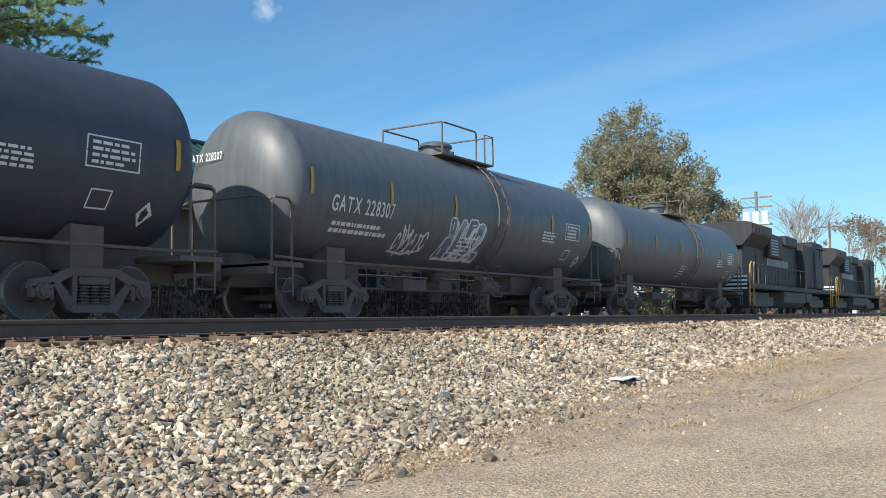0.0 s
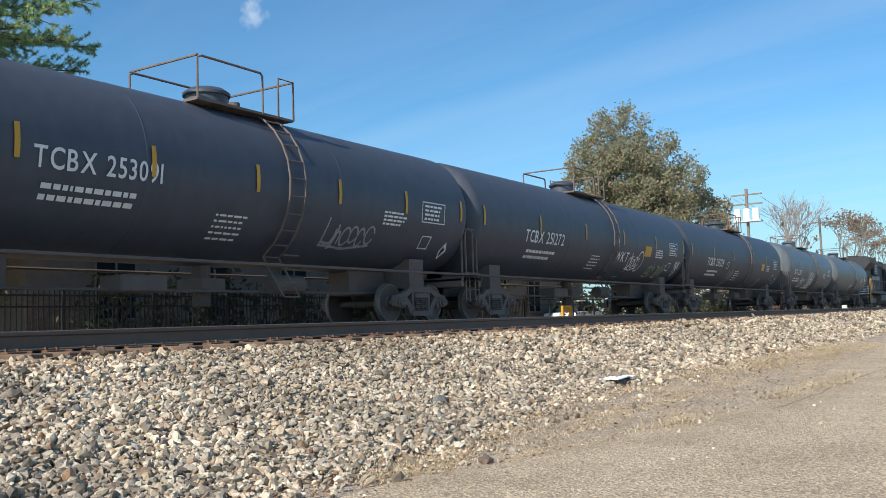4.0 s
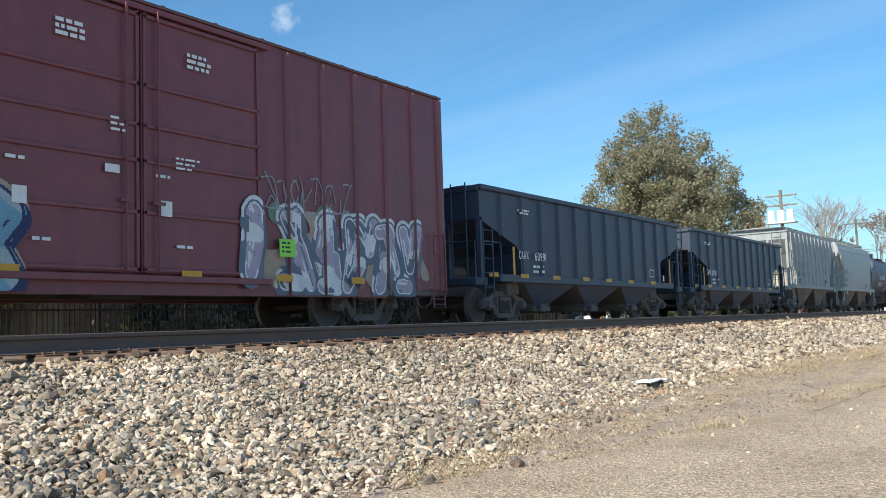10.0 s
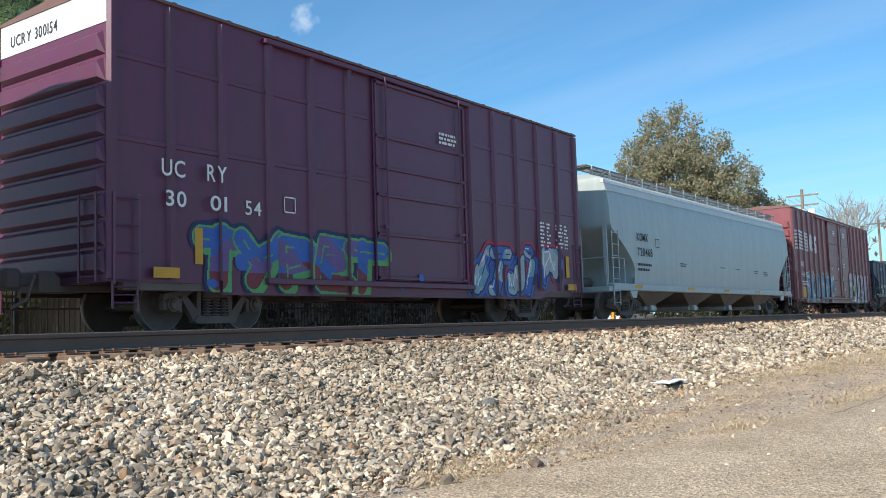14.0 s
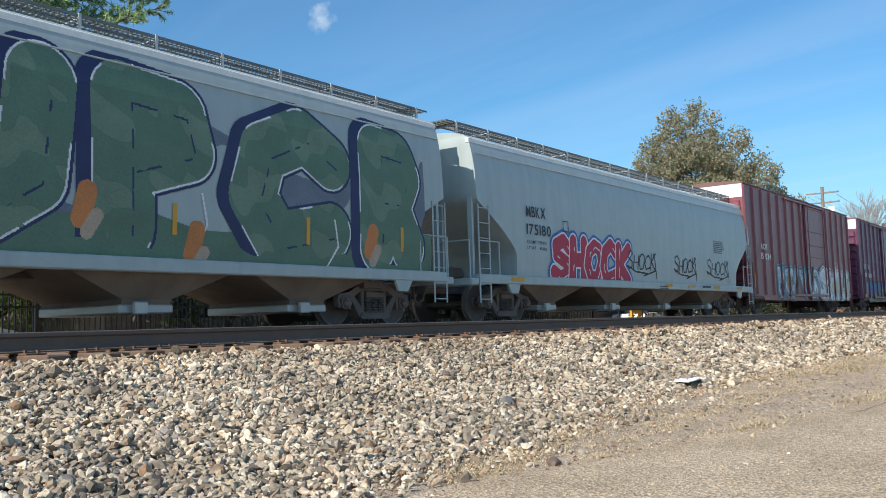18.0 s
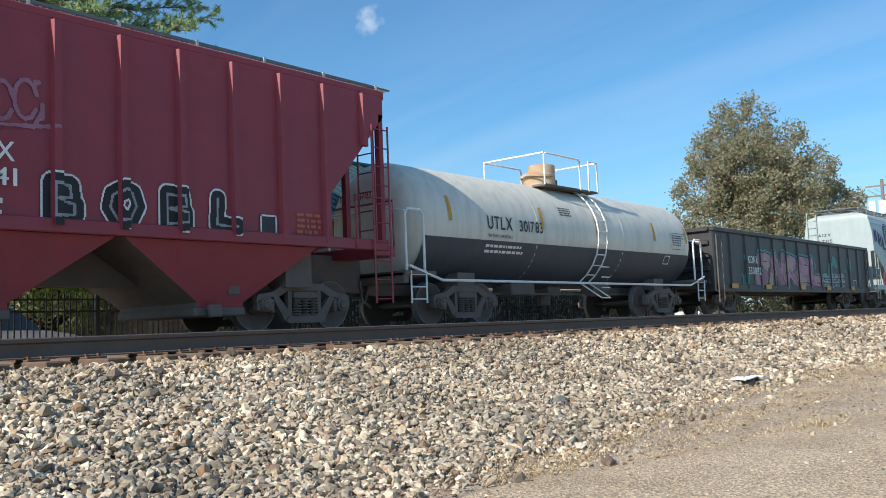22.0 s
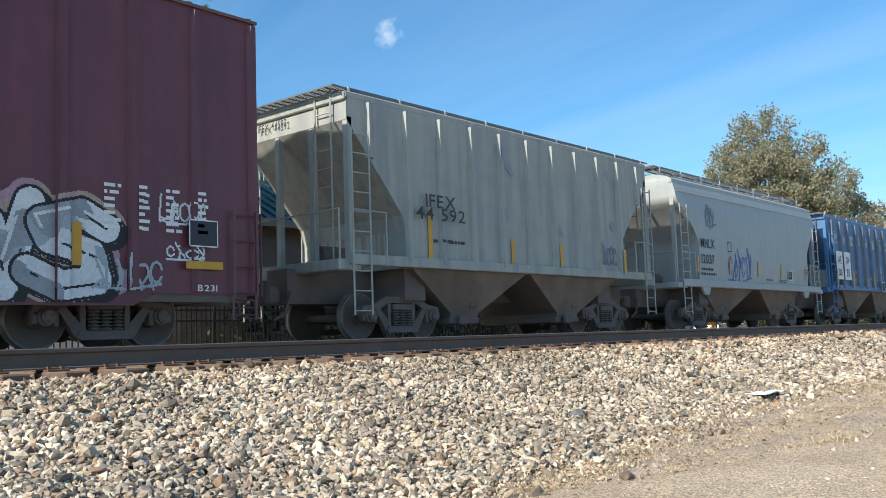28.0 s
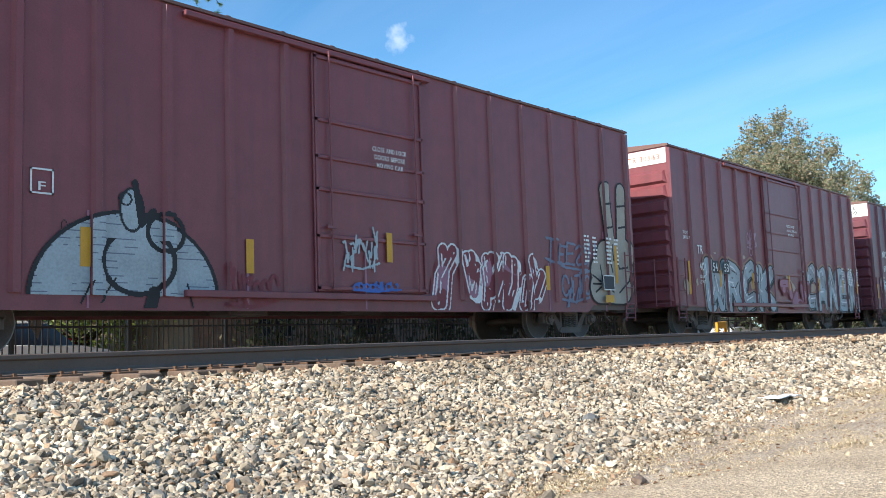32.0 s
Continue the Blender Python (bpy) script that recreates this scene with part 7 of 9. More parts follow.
def ground_material(name, c0, c1, c2, scale, rough=0.9, fine=90.0, bump=0.5, specks=0.5):
    m = bpy.data.materials.new(name)
    m.use_nodes = True
    n, l = m.node_tree.nodes, m.node_tree.links
    b = n["Principled BSDF"]
    co = n.new("ShaderNodeTexCoord")
    a = n.new("ShaderNodeTexNoise"); a.inputs["Scale"].default_value, a.inputs["Detail"].default_value = scale, 6
    f = n.new("ShaderNodeTexNoise"); f.inputs["Scale"].default_value, f.inputs["Detail"].default_value = fine, 4
    v = n.new("ShaderNodeTexVoronoi"); v.inputs["Scale"].default_value = fine * 0.9
    for t in (a, f, v):
        l.new(co.outputs["Object"], t.inputs["Vector"])
    r1 = n.new("ShaderNodeValToRGB")
    e = r1.color_ramp.elements
    e[0].position, e[0].color = 0.35, (*c0, 1)
    e[1].position, e[1].color = 0.65, (*c1, 1)
    l.new(a.outputs["Fac"], r1.inputs[0])
    r2 = n.new("ShaderNodeMapRange")
    r2.inputs["From Min"].default_value, r2.inputs["From Max"].default_value = 0.45, 0.75
    r2.inputs["To Max"].default_value = specks
    l.new(f.outputs["Fac"], r2.inputs["Value"])
    mx = n.new("ShaderNodeMix"); mx.data_type = "RGBA"
    l.new(r2.outputs[0], mx.inputs["Factor"]); l.new(r1.outputs[0], mx.inputs["A"])
    mx.inputs["B"].default_value = (*c2, 1)
    sp = n.new("ShaderNodeMapRange")
    sp.inputs["To Min"].default_value, sp.inputs["To Max"].default_value = 0.5, 1.48
    l.new(v.outputs["Color"], sp.inputs["Value"])
    sc = n.new("ShaderNodeVectorMath"); sc.operation = "SCALE"
    l.new(mx.outputs["Result"], sc.inputs[0]); l.new(sp.outputs[0], sc.inputs["Scale"])
    l.new(sc.outputs[0], b.inputs["Base Color"])
    b.inputs["Roughness"].default_value = rough
    add = n.new("ShaderNodeMath"); add.operation = "ADD"
    l.new(f.outputs["Fac"], add.inputs[0]); l.new(v.outputs["Distance"], add.inputs[1])
    bu = n.new("ShaderNodeBump"); bu.inputs["Strength"].default_value, bu.inputs["Distance"].default_value = bump, 0.012
    l.new(add.outputs[0], bu.inputs["Height"]); l.new(bu.outputs[0], b.inputs["Normal"])
    return m


def asphalt_edge(x):
    return float(np.interp(x, [-60, 0, 4.9, 6, 7, 8.8, 10.5, 12.3, 15.6, 30, 60, 200], [3.6, 3.6, 3.45, 3.2, 3.0, 2.7, 2.5, 2.6, 2.8, 3.4, 3.6, 3.6])) + 0.10 * noise.noise((x * 1.3, 7, 2)) + 0.05 * noise.noise((x * 5, 1, 2))


def build_ground():
    xs = np.concatenate([[-600, -200, -60, -20, -5], np.arange(0, 30, 0.4), np.arange(30, 80, 2.5), [90, 120, 170, 250, 400, 700, 1200]])
    ys = np.concatenate([[-600, -100, -30, -8, -2, 0, 1, 2, 2.6], np.arange(3.0, 7.6, 0.2), [8.0, 9, 11, 13, 15.4, 16.3, 17.2, 18.5, 22, 30, 50, 90, 200, 500, 1200]])
    vs = []
    for y in ys:
        for x in xs:
            z = bank(x, y) - (0.03 if 3.6 < y < 15.5 else 0.0)
            if y < 7 and 0 < x < 40:
                z += 0.012 * noise.noise((x * 2.1, y * 2.3, 0))
            vs.append((x, y, z))
    n = len(xs)
    fs = [(j * n + i, j * n + i + 1, (j + 1) * n + i + 1, (j + 1) * n + i) for j in range(len(ys) - 1) for i in range(n - 1)]
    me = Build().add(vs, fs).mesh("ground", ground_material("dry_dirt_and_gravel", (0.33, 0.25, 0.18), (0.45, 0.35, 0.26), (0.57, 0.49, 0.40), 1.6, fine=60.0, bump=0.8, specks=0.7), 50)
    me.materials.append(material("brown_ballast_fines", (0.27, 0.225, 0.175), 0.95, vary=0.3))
    # fines of the near bank, darkened to paint in the shadow between stones
    me.materials.append(material("shaded_gap_fines", (0.10, 0.08, 0.06), 0.95, vary=0.3))
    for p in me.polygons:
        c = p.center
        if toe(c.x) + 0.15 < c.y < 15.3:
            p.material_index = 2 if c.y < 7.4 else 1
    tagged(new("ground", me), "dusty tan dirt with dry grass beside the ballast", "ground", kind="structure")
    # worn asphalt apron, one thin sheet with a broken edge
    xs2 = np.concatenate([[-60, -20, -6], np.arange(0, 30, 0.25), np.arange(30, 200, 6.0)])
    vs, fs = [], []
    for x in xs2:
        e = asphalt_edge(x)
        vs += [(x, -60, 0.02), (x, 0, 0.02), (x, e - 0.25, 0.02), (x, e, 0.004)]
    for i in range(len(xs2) - 1):
        for k in range(3):
            a = 4 * i + k
            fs.append((a, a + 4, a + 5, a + 1))
    me = Build().add(vs, fs).mesh("pavement", ground_material("worn_sandy_asphalt", (0.47, 0.355, 0.235), (0.60, 0.465, 0.32), (0.27, 0.19, 0.125), 1.1, fine=60.0, bump=0.85, specks=0.95), 50)
    tagged(new("pavement", me), "worn sandy asphalt with a broken edge", "pavement", kind="structure")
    # cracks filled with weeds
    b = Build()
    for x0, y0, x1, y1 in ((9.6, 2.2, 17.0, 2.0),):
        m = 40
        for i in range(m):
            t0, t1 = i / m, (i + 1) / m
            px, py = x0 + (x1 - x0) * t0, y0 + (y1 - y0) * t0 + 0.05 * noise.noise((t0 * 14, 5, x0))
            qx, qy = x0 + (x1 - x0) * t1, y0 + (y1 - y0) * t1 + 0.05 * noise.noise((t1 * 14, 5, x0))
            wd = 0.012 + 0.012 * noise.noise((t0 * 30, 2, x0))
            b.add([(px, py - wd, 0.0215), (qx, qy - wd, 0.0215), (qx, qy + wd, 0.0215), (px, py + wd, 0.0215)], [(0, 1, 2, 3)])
    part("crack", b, material("dark_crack_soil", (0.24, 0.18, 0.12), 0.95), bpy.data.objects["pavement"])


def build_track():
    prof = [(-0.075, -0.186), (0.075, -0.186), (0.075, -0.174), (0.02, -0.155), (0.009, -0.135), (0.009, -0.055), (0.037, -0.04), (0.037, -0.008), (0.030, 0.0),
            (-0.030, 0.0), (-0.037, -0.008), (-0.037, -0.04), (-0.009, -0.055), (-0.009, -0.135), (-0.02, -0.155), (-0.075, -0.174)]
    for k, y in enumerate((NEAR_TRACK, FAR_TRACK)):
        for s in (-1, 1):
            yc = y + s * 0.755
            b = Build().extrude_x([(yc + a, RAIL_TOP + z) for a, z in prof], -420, 420)
            rail = tagged(new("rail", b.mesh("rail", M["rail"])), "dark rusty steel rail with a polished head", "rail", kind="structure")
            h = Build().extrude_x([(yc + a, RAIL_TOP + z) for a, z in ((-0.026, 0.0005), (0.026, 0.0005), (0.024, 0.0015), (-0.024, 0.0015))], -420, 420)
            part("rail_head", h, M["rail_head"], rail)
    # ties of the near track, sunk in the ballast; plates and spikes under its near rail
    r = random.Random(5)
    tie_me = [Build().box(-0.115, 0.115, -1.3, 1.3, -0.17, 0.0, 0.012).mesh("railroad_tie", M["tie"]) for _ in range(1)]
    pl = Build().box(-0.10, 0.10, -0.18, 0.18, 0.0, 0.018, 0.004)
    plate_me = pl.mesh("tie_plate", M["plate"])
    sp = Build()
    sp.extrude_x([(-0.012, 0.0), (0.012, 0.0), (0.012, 0.03), (0.030, 0.034), (0.028, 0.044), (-0.014, 0.046)], -0.012, 0.012)
    spike_me = sp.mesh("spike", M["plate"])
    x = 1.0
    while x < 78:
        tie = new("railroad_tie", tie_me[0])
        tie.location = (x, NEAR_TRACK + r.uniform(-0.05, 0.05), RAIL_TOP - 0.205)
        tie.rotation_euler = (0, 0, radians(r.uniform(-1.5, 1.5)))
        tagged(tie, "weathered creosoted wooden tie sunk in ballast", "railroad tie", "ties under the track")
        p = part("tie_plate", plate_me, None, tie)
        p.location = (0, -0.755, 0)
        for sx in (-0.06, 0.06):
            part("spike", spike_me, None, p).location = (sx, -0.105, 0.0)
        x += 0.53 * r.uniform(0.82, 1.2)
    x = -8.0
    while x < 70:
        tie = new("railroad_tie", tie_me[0])
        tie.location = (x, FAR_TRACK + r.uniform(-0.05, 0.05), RAIL_TOP - 0.187)
        tagged(tie, "weathered creosoted wooden tie under the train", "railroad tie", "ties under the track")
        x += 0.55


build_ground()
build_track()
build_ballast()


# ---- dry grass, litter ----
def build_grass():
    r = np.random.RandomState(11)
    V, F = [], []
    spots = []
    for _ in range(3600):
        x = r.uniform(5, 30)
        lo, hi = asphalt_edge(x) - 0.1, toe(x) + 0.15
        spots.append((x, r.uniform(lo, hi), r.choice((0.006, 0.01, 0.016, 0.03))))
    tufts = ((8.4, 2.72, 0.16), (8.8, 2.7, 0.12), (11.3, 2.54, 0.18), (11.8, 2.4, 0.2), (12.7, 2.25, 0.2), (13.4, 2.2, 0.2), (14.4, 2.2, 0.2), (16.0, 4.4, 0.22), (17.1, 4.0, 0.24), (17.8, 4.3, 0.22),
             (18.6, 4.5, 0.24), (19.6, 4.4, 0.24), (20.5, 4.0, 0.25), (22.0, 3.8, 0.25), (24.0, 4.2, 0.25), (26.0, 4.4, 0.3), (15.3, 4.7, 0.2), (7.6, 2.95, 0.1))
    for x, y, hgt in tufts:
        for _ in range(20):
            spots.append((x + r.normal(0, 0.45), y + r.normal(0, 0.12), hgt * r.uniform(0.25, 0.75)))
    # drifts of broken straw in streaks along the line
    for _ in range(9000):
        x = 4.8 + 24 * r.uniform() ** 1.5
        lo, hi = asphalt_edge(x) - 0.35, toe(x) + 0.2
        y = r.uniform(lo, hi)
        if noise.noise((x * 0.55, y * 2.6, 9)) + 0.5 * noise.noise((x * 1.7, y * 6, 3)) > 0.02:
            spots.append((x, y, r.choice((0.009, 0.014, 0.022))))
    n = 0
    for x, y, hgt in spots:
        z = bank(x, y)
        for _ in range(14 if hgt > 0.1 else 8):
            bx, by = x + r.normal(0, 0.07), y + r.normal(0, 0.07)
            a, lean, hh = r.uniform(0, 6.28), r.uniform(0.6, 3.2), hgt * r.uniform(0.5, 1.2)
            dx, dy = math.cos(a) * lean * hh, math.sin(a) * lean * hh
            w = 0.0034
            px, py = -math.sin(a) * w, math.cos(a) * w
            V += [(bx - px, by - py, z - 0.005), (bx + px, by + py, z - 0.005), (bx + dx * 0.5 + px * 0.7, by + dy * 0.5 + py * 0.7, z + hh * 0.45), (bx + dx * 0.5 - px * 0.7, by + dy * 0.5 - py * 0.7, z + hh * 0.45),
                  (bx + dx, by + dy, z + hh * 0.5)]
            F += [(n, n + 1, n + 2), (n, n + 2, n + 3), (n + 3, n + 2, n + 4)]
            n += 5
    me = big_mesh("dry_grass", np.array(V), np.array(F), material("straw_coloured_grass", (0.53, 0.41, 0.255), 0.8, vary=0.3, island=True))
    tagged(new("dry_grass", me), "straw-coloured dry grass tufts along the asphalt", "grass", kind="stuff")
    # fallen leaves and twigs
    V, F, n = [], [], 0
    for _ in range(1500):
        x = r.uniform(3.5, 26)
        y = r.uniform(asphalt_edge(x) - 0.5, toe(x) + 0.1)
        z, s, a = bank(x, y) + 0.008, r.uniform(0.008, 0.026), r.uniform(0, 6.28)
        c, d = math.cos(a) * s, math.sin(a) * s
        V += [(x - c, y - d, z), (x + d * 0.6, y - c * 0.6, z + r.uniform(0, 0.02)), (x + c, y + d, z + r.uniform(0, 0.012)), (x - d * 0.6, y + c * 0.6, z + r.uniform(0, 0.02))]
        F.append((n, n + 1, n + 2, n + 3))
        n += 4
    me = big_mesh("fallen_leaves", np.array(V), np.array(F), material("brown_dead_leaf", (0.24, 0.13, 0.07), 0.8, vary=0.3, island=True))
    tagged(new("fallen_leaves", me), "brown fallen leaves scattered on the dirt", "leaves", kind="stuff")


build_grass()


def lump(name, place, size, mat, label, category, seed=0):
    bm = bmesh.new()
    bmesh.ops.create_icosphere(bm, subdivisions=2, radius=1)
    for v in bm.verts:
        k = 1 + 0.45 * noise.noise(v.co * 1.1 + Vector((seed, 0, 0))) + 0.15 * noise.noise(v.co * 3 + Vector((0, seed, 0)))
        v.co = Vector((v.co.x * size[0], v.co.y * size[1], v.co.z * size[2])) * k
    me = bpy.data.meshes.new(name)
    bm.to_mesh(me)
    bm.free()
    me.materials.append(mat)
    me.shade_flat()
    ob = new(name, me)
    ob.location = place
    return tagged(ob, label, category)


lump("broken_brick", (5.60, 3.27, 0.03), (0.06, 0.045, 0.035), material("brown_broken_stone", (0.17, 0.12, 0.09), 0.85), "brown broken lump of stone lying on the asphalt edge", "stone", 3)
lump("dark_rock", (8.05, 5.25, bank(8.05, 5.25) + 0.03), (0.095, 0.07, 0.055), material("dark_slag", (0.15, 0.15, 0.145), 0.85), "dark grey rock among the pale ballast", "stone", 8)


def build_litter():
    b = Build()
    x, y = 13.0, 5.25
    z = bank(x, y) + 0.07
    g = [[None] * 7 for _ in range(4)]
    for i in range(4):
        for j in range(7):
            g[i][j] = (x + (j - 3) * 0.14 + 0.02 * i, y + (i - 1.5) * 0.12, z + 0.03 * noise.noise((j * 0.6, i * 0.7, 4)) + 0.01 * (j % 2))
    vs = [p for row in g for p in row]
    b.add(vs, [(i * 7 + j, i * 7 + j + 1, (i + 1) * 7 + j + 1, (i + 1) * 7 + j) for i in range(3) for j in range(6)])
    ob = new("paper_scrap", b.mesh("paper_scrap", material("white_paper", (0.82, 0.82, 0.82), 0.7, vary=0.04)))
    so = ob.modifiers.new("thickness", "SOLIDIFY")
    so.thickness = 0.012
    tagged(ob, "crumpled white paper lying at the foot of the ballast", "litter")


build_litter()


# ---- trees ----
def limb(b, a, c, r0, r1, bend, seed, n=6):
    """A tapered, slightly crooked branch."""
    q = random.Random(seed)
    a, c = Vector(a), Vector(c)
    k = 6
    rings = []
    for i in range(n + 1):
        t = i / n
        p = a.lerp(c, t) + Vector((q.uniform(-1, 1), q.uniform(-1, 1), q.uniform(-1, 1))) * bend * math.sin(math.pi * t)
        rings.append((p, r0 + (r1 - r0) * t))
    d = (c - a).normalized()
    s = d.orthogonal().normalized()
    u = d.cross(s)
    vs = [p + (s * math.cos(2 * math.pi * j / k) + u * math.sin(2 * math.pi * j / k)) * r for p, r in rings for j in range(k)]
    fs = [(i * k + j, i * k + (j + 1) % k, (i + 1) * k + (j + 1) % k, (i + 1) * k + j) for i in range(n) for j in range(k)]
    b.add(vs, fs)
    return [p for p, _ in rings]


def leaf_cards(r, centres, size, flat=0.0, long=1.6):
    """Small leaf shapes, each folded along its rib, turned at random about the given centres."""
    n = len(centres)
    d = r.normal(size=(n, 3))
    d[:, 2] *= 1 - flat
    d /= np.linalg.norm(d, axis=1)[:, None]
    e = np.cross(d, r.normal(size=(n, 3)))
    e /= np.linalg.norm(e, axis=1)[:, None] + 1e-9
    f = np.cross(d, e)
    s = size * r.uniform(0.6, 1.4, (n, 1))
    c = np.asarray(centres)
    V = np.stack([c - d * s * long * 0.5, c + e * s * 0.5 + f * s * 0.15, c + d * s * long * 0.5, c - e * s * 0.5 + f * s * 0.15], 1).reshape(-1, 3)
    F = np.arange(4 * n).reshape(n, 4)
    return V, F


def leaf_material(name, colors, rough=0.6):
    m = bpy.data.materials.new(name)
    m.use_nodes = True
    n, l = m.node_tree.nodes, m.node_tree.links
    b = n["Principled BSDF"]
    geo = n.new("ShaderNodeNewGeometry")
    ramp = n.new("ShaderNodeValToRGB")
    e = ramp.color_ramp.elements
    e[0].position, e[0].color = 0.0, (*colors[0], 1)
    e[1].position, e[1].color = 1.0, (*colors[-1], 1)
    for i, c in enumerate(colors[1:-1]):
        k = e.new((i + 1) / (len(colors) - 1))
        k.color = (*c, 1)
    l.new(geo.outputs["Random Per Island"], ramp.inputs[0])
    l.new(ramp.outputs[0], b.inputs["Base Color"])
    b.inputs["Roughness"].default_value = rough
    # thin leaves let some light through
    tr = n.new("ShaderNodeBsdfTranslucent")
    l.new(ramp.outputs[0], tr.inputs["Color"])
    mix = n.new("ShaderNodeMixShader")
    mix.inputs[0].default_value = 0.45
    l.new(b.outputs[0], mix.inputs[1]); l.new(tr.outputs[0], mix.inputs[2])
    l.new(mix.outputs[0], n["Material Output"].inputs["Surface"])
    return m


BARK = material("grey_brown_bark", (0.11, 0.085, 0.065), 0.9, vary=0.35, scale=8, bump=0.6, bump_dist=0.03)
PALE_BARK = material("pale_grey_bark", (0.26, 0.23, 0.20), 0.9, vary=0.3, scale=6, bump=0.5, bump_dist=0.03)


def broad_tree(name, x, y, height, radius, low, leaves, mat, label, seed, leaf=0.2, bark=None, base=0.4, lean=0.0, clumps=70, pointed=0.35, tight=1.0):
    r = np.random.RandomState(seed)
    tree = thing(name, (x, y, base), label, "tree")
    b = Build()
    limb(b, (0, 0, -0.2), (lean, 0, height * 0.9), 0.035 * height * 0.55, 0.03, 0.25, seed, 8)
    ends = []
    for i in range(clumps):
        u = r.uniform(0, 1) ** (0.8 if pointed < 1 else 1.05)
        z = low + (height - low) * u
        k = math.sin(math.pi * min(1.0, (0.10 + 0.90 * u) ** 0.75)) * (1 - pointed * u) if pointed < 1 else (1 - u ** 2.2) ** 0.85 * min(1.0, 0.7 + u) * r.uniform(0.72, 1.16)
        a = r.uniform(0, 6.283)
        rr = radius * k * (0.35 + 0.62 * r.uniform() ** 0.6)
        p = (rr * math.cos(a) + lean * u, rr * math.sin(a), min(height - 0.3, z))
        ends.append(p)
        if i % 2 == 0:
            limb(b, (lean * u, 0, max(low * 0.7, z - rr * 0.8)), p, 0.09, 0.02, 0.25, seed + i, 4)
    part("trunk", b, bark or BARK, tree, smooth=60)
    cs = []
    per = leaves // clumps
    for p in ends:
        s = radius * r.uniform(0.13, 0.26) * tight
        q = np.clip(r.normal(size=(per, 3)), -1.7, 1.7) * np.array([s, s, s * 0.75])
        cs.append(q + np.array(p))
    V, F = leaf_cards(r, np.concatenate(cs), leaf)
    part("crown", big_mesh("crown", V, F, mat), None, tree)
    return tree


def lobed_tree(x, y, height, lobes, leaves, mat, label, seed, leaf=0.12, base=0.4, name="shade_tree"):
    """A tree whose crown is made of uneven lobes: (across, deep, up, half width, half height), with bare twigs at the outline.
    Across and deep are turned so that across runs along the street."""
    r = np.random.RandomState(seed)
    tree = thing(name, (x, y, base), label, "tree")
    b = Build()
    limb(b, (0, 0, -0.2), (-0.4, 0, height * 0.82), 0.34, 0.05, 0.25, seed, 10)
    cs = []
    volume = sum(ra ** 1.6 * rz for _, _, _, ra, rz in lobes)
    ca, sa = math.cos(radians(-69.7)), math.sin(radians(-69.7))
    for k, (a, d, z, ra, rz) in enumerate(lobes):
        c = np.array((a * ca - d * sa, a * sa + d * ca, z))
        limb(b, (-0.2, 0, max(2.2, z - 2.6)), tuple(c), 0.12, 0.03, 0.3, seed + k, 5)
        n = int(26 * ra ** 1.6 * rz / 4)
        q = r.normal(size=(n, 3))
        q /= np.linalg.norm(q, axis=1)[:, None]
        tips = c + q * np.array([ra, ra, rz]) * r.uniform(0.45, 1.0, (n, 1)) ** 0.7
        per = max(20, int(leaves * ra ** 1.6 * rz / volume / n))
        for t in tips:
            out = (t - c) / (np.linalg.norm(t - c) + 1e-6)
            end = t + out * r.uniform(0.25, 0.8) + np.array((0, 0, r.uniform(0.0, 0.45)))
            b.tube([tuple(c + (t - c) * 0.35), tuple(t), tuple(end)], 0.014, 3, False)
            u = r.uniform(0, 1, (per, 1)) ** 1.5
            spread = (0.40 - 0.22 * u) * r.uniform(0.7, 1.3)
            cs.append(t + (end - t) * u * 1.1 + np.clip(r.normal(size=(per, 3)), -2, 2) * spread)
    part("trunk", b, BARK, tree, smooth=60)
    V, F = leaf_cards(r, np.concatenate(cs), leaf)
    part("crown", big_mesh("crown", V, F, mat), None, tree)
    return tree


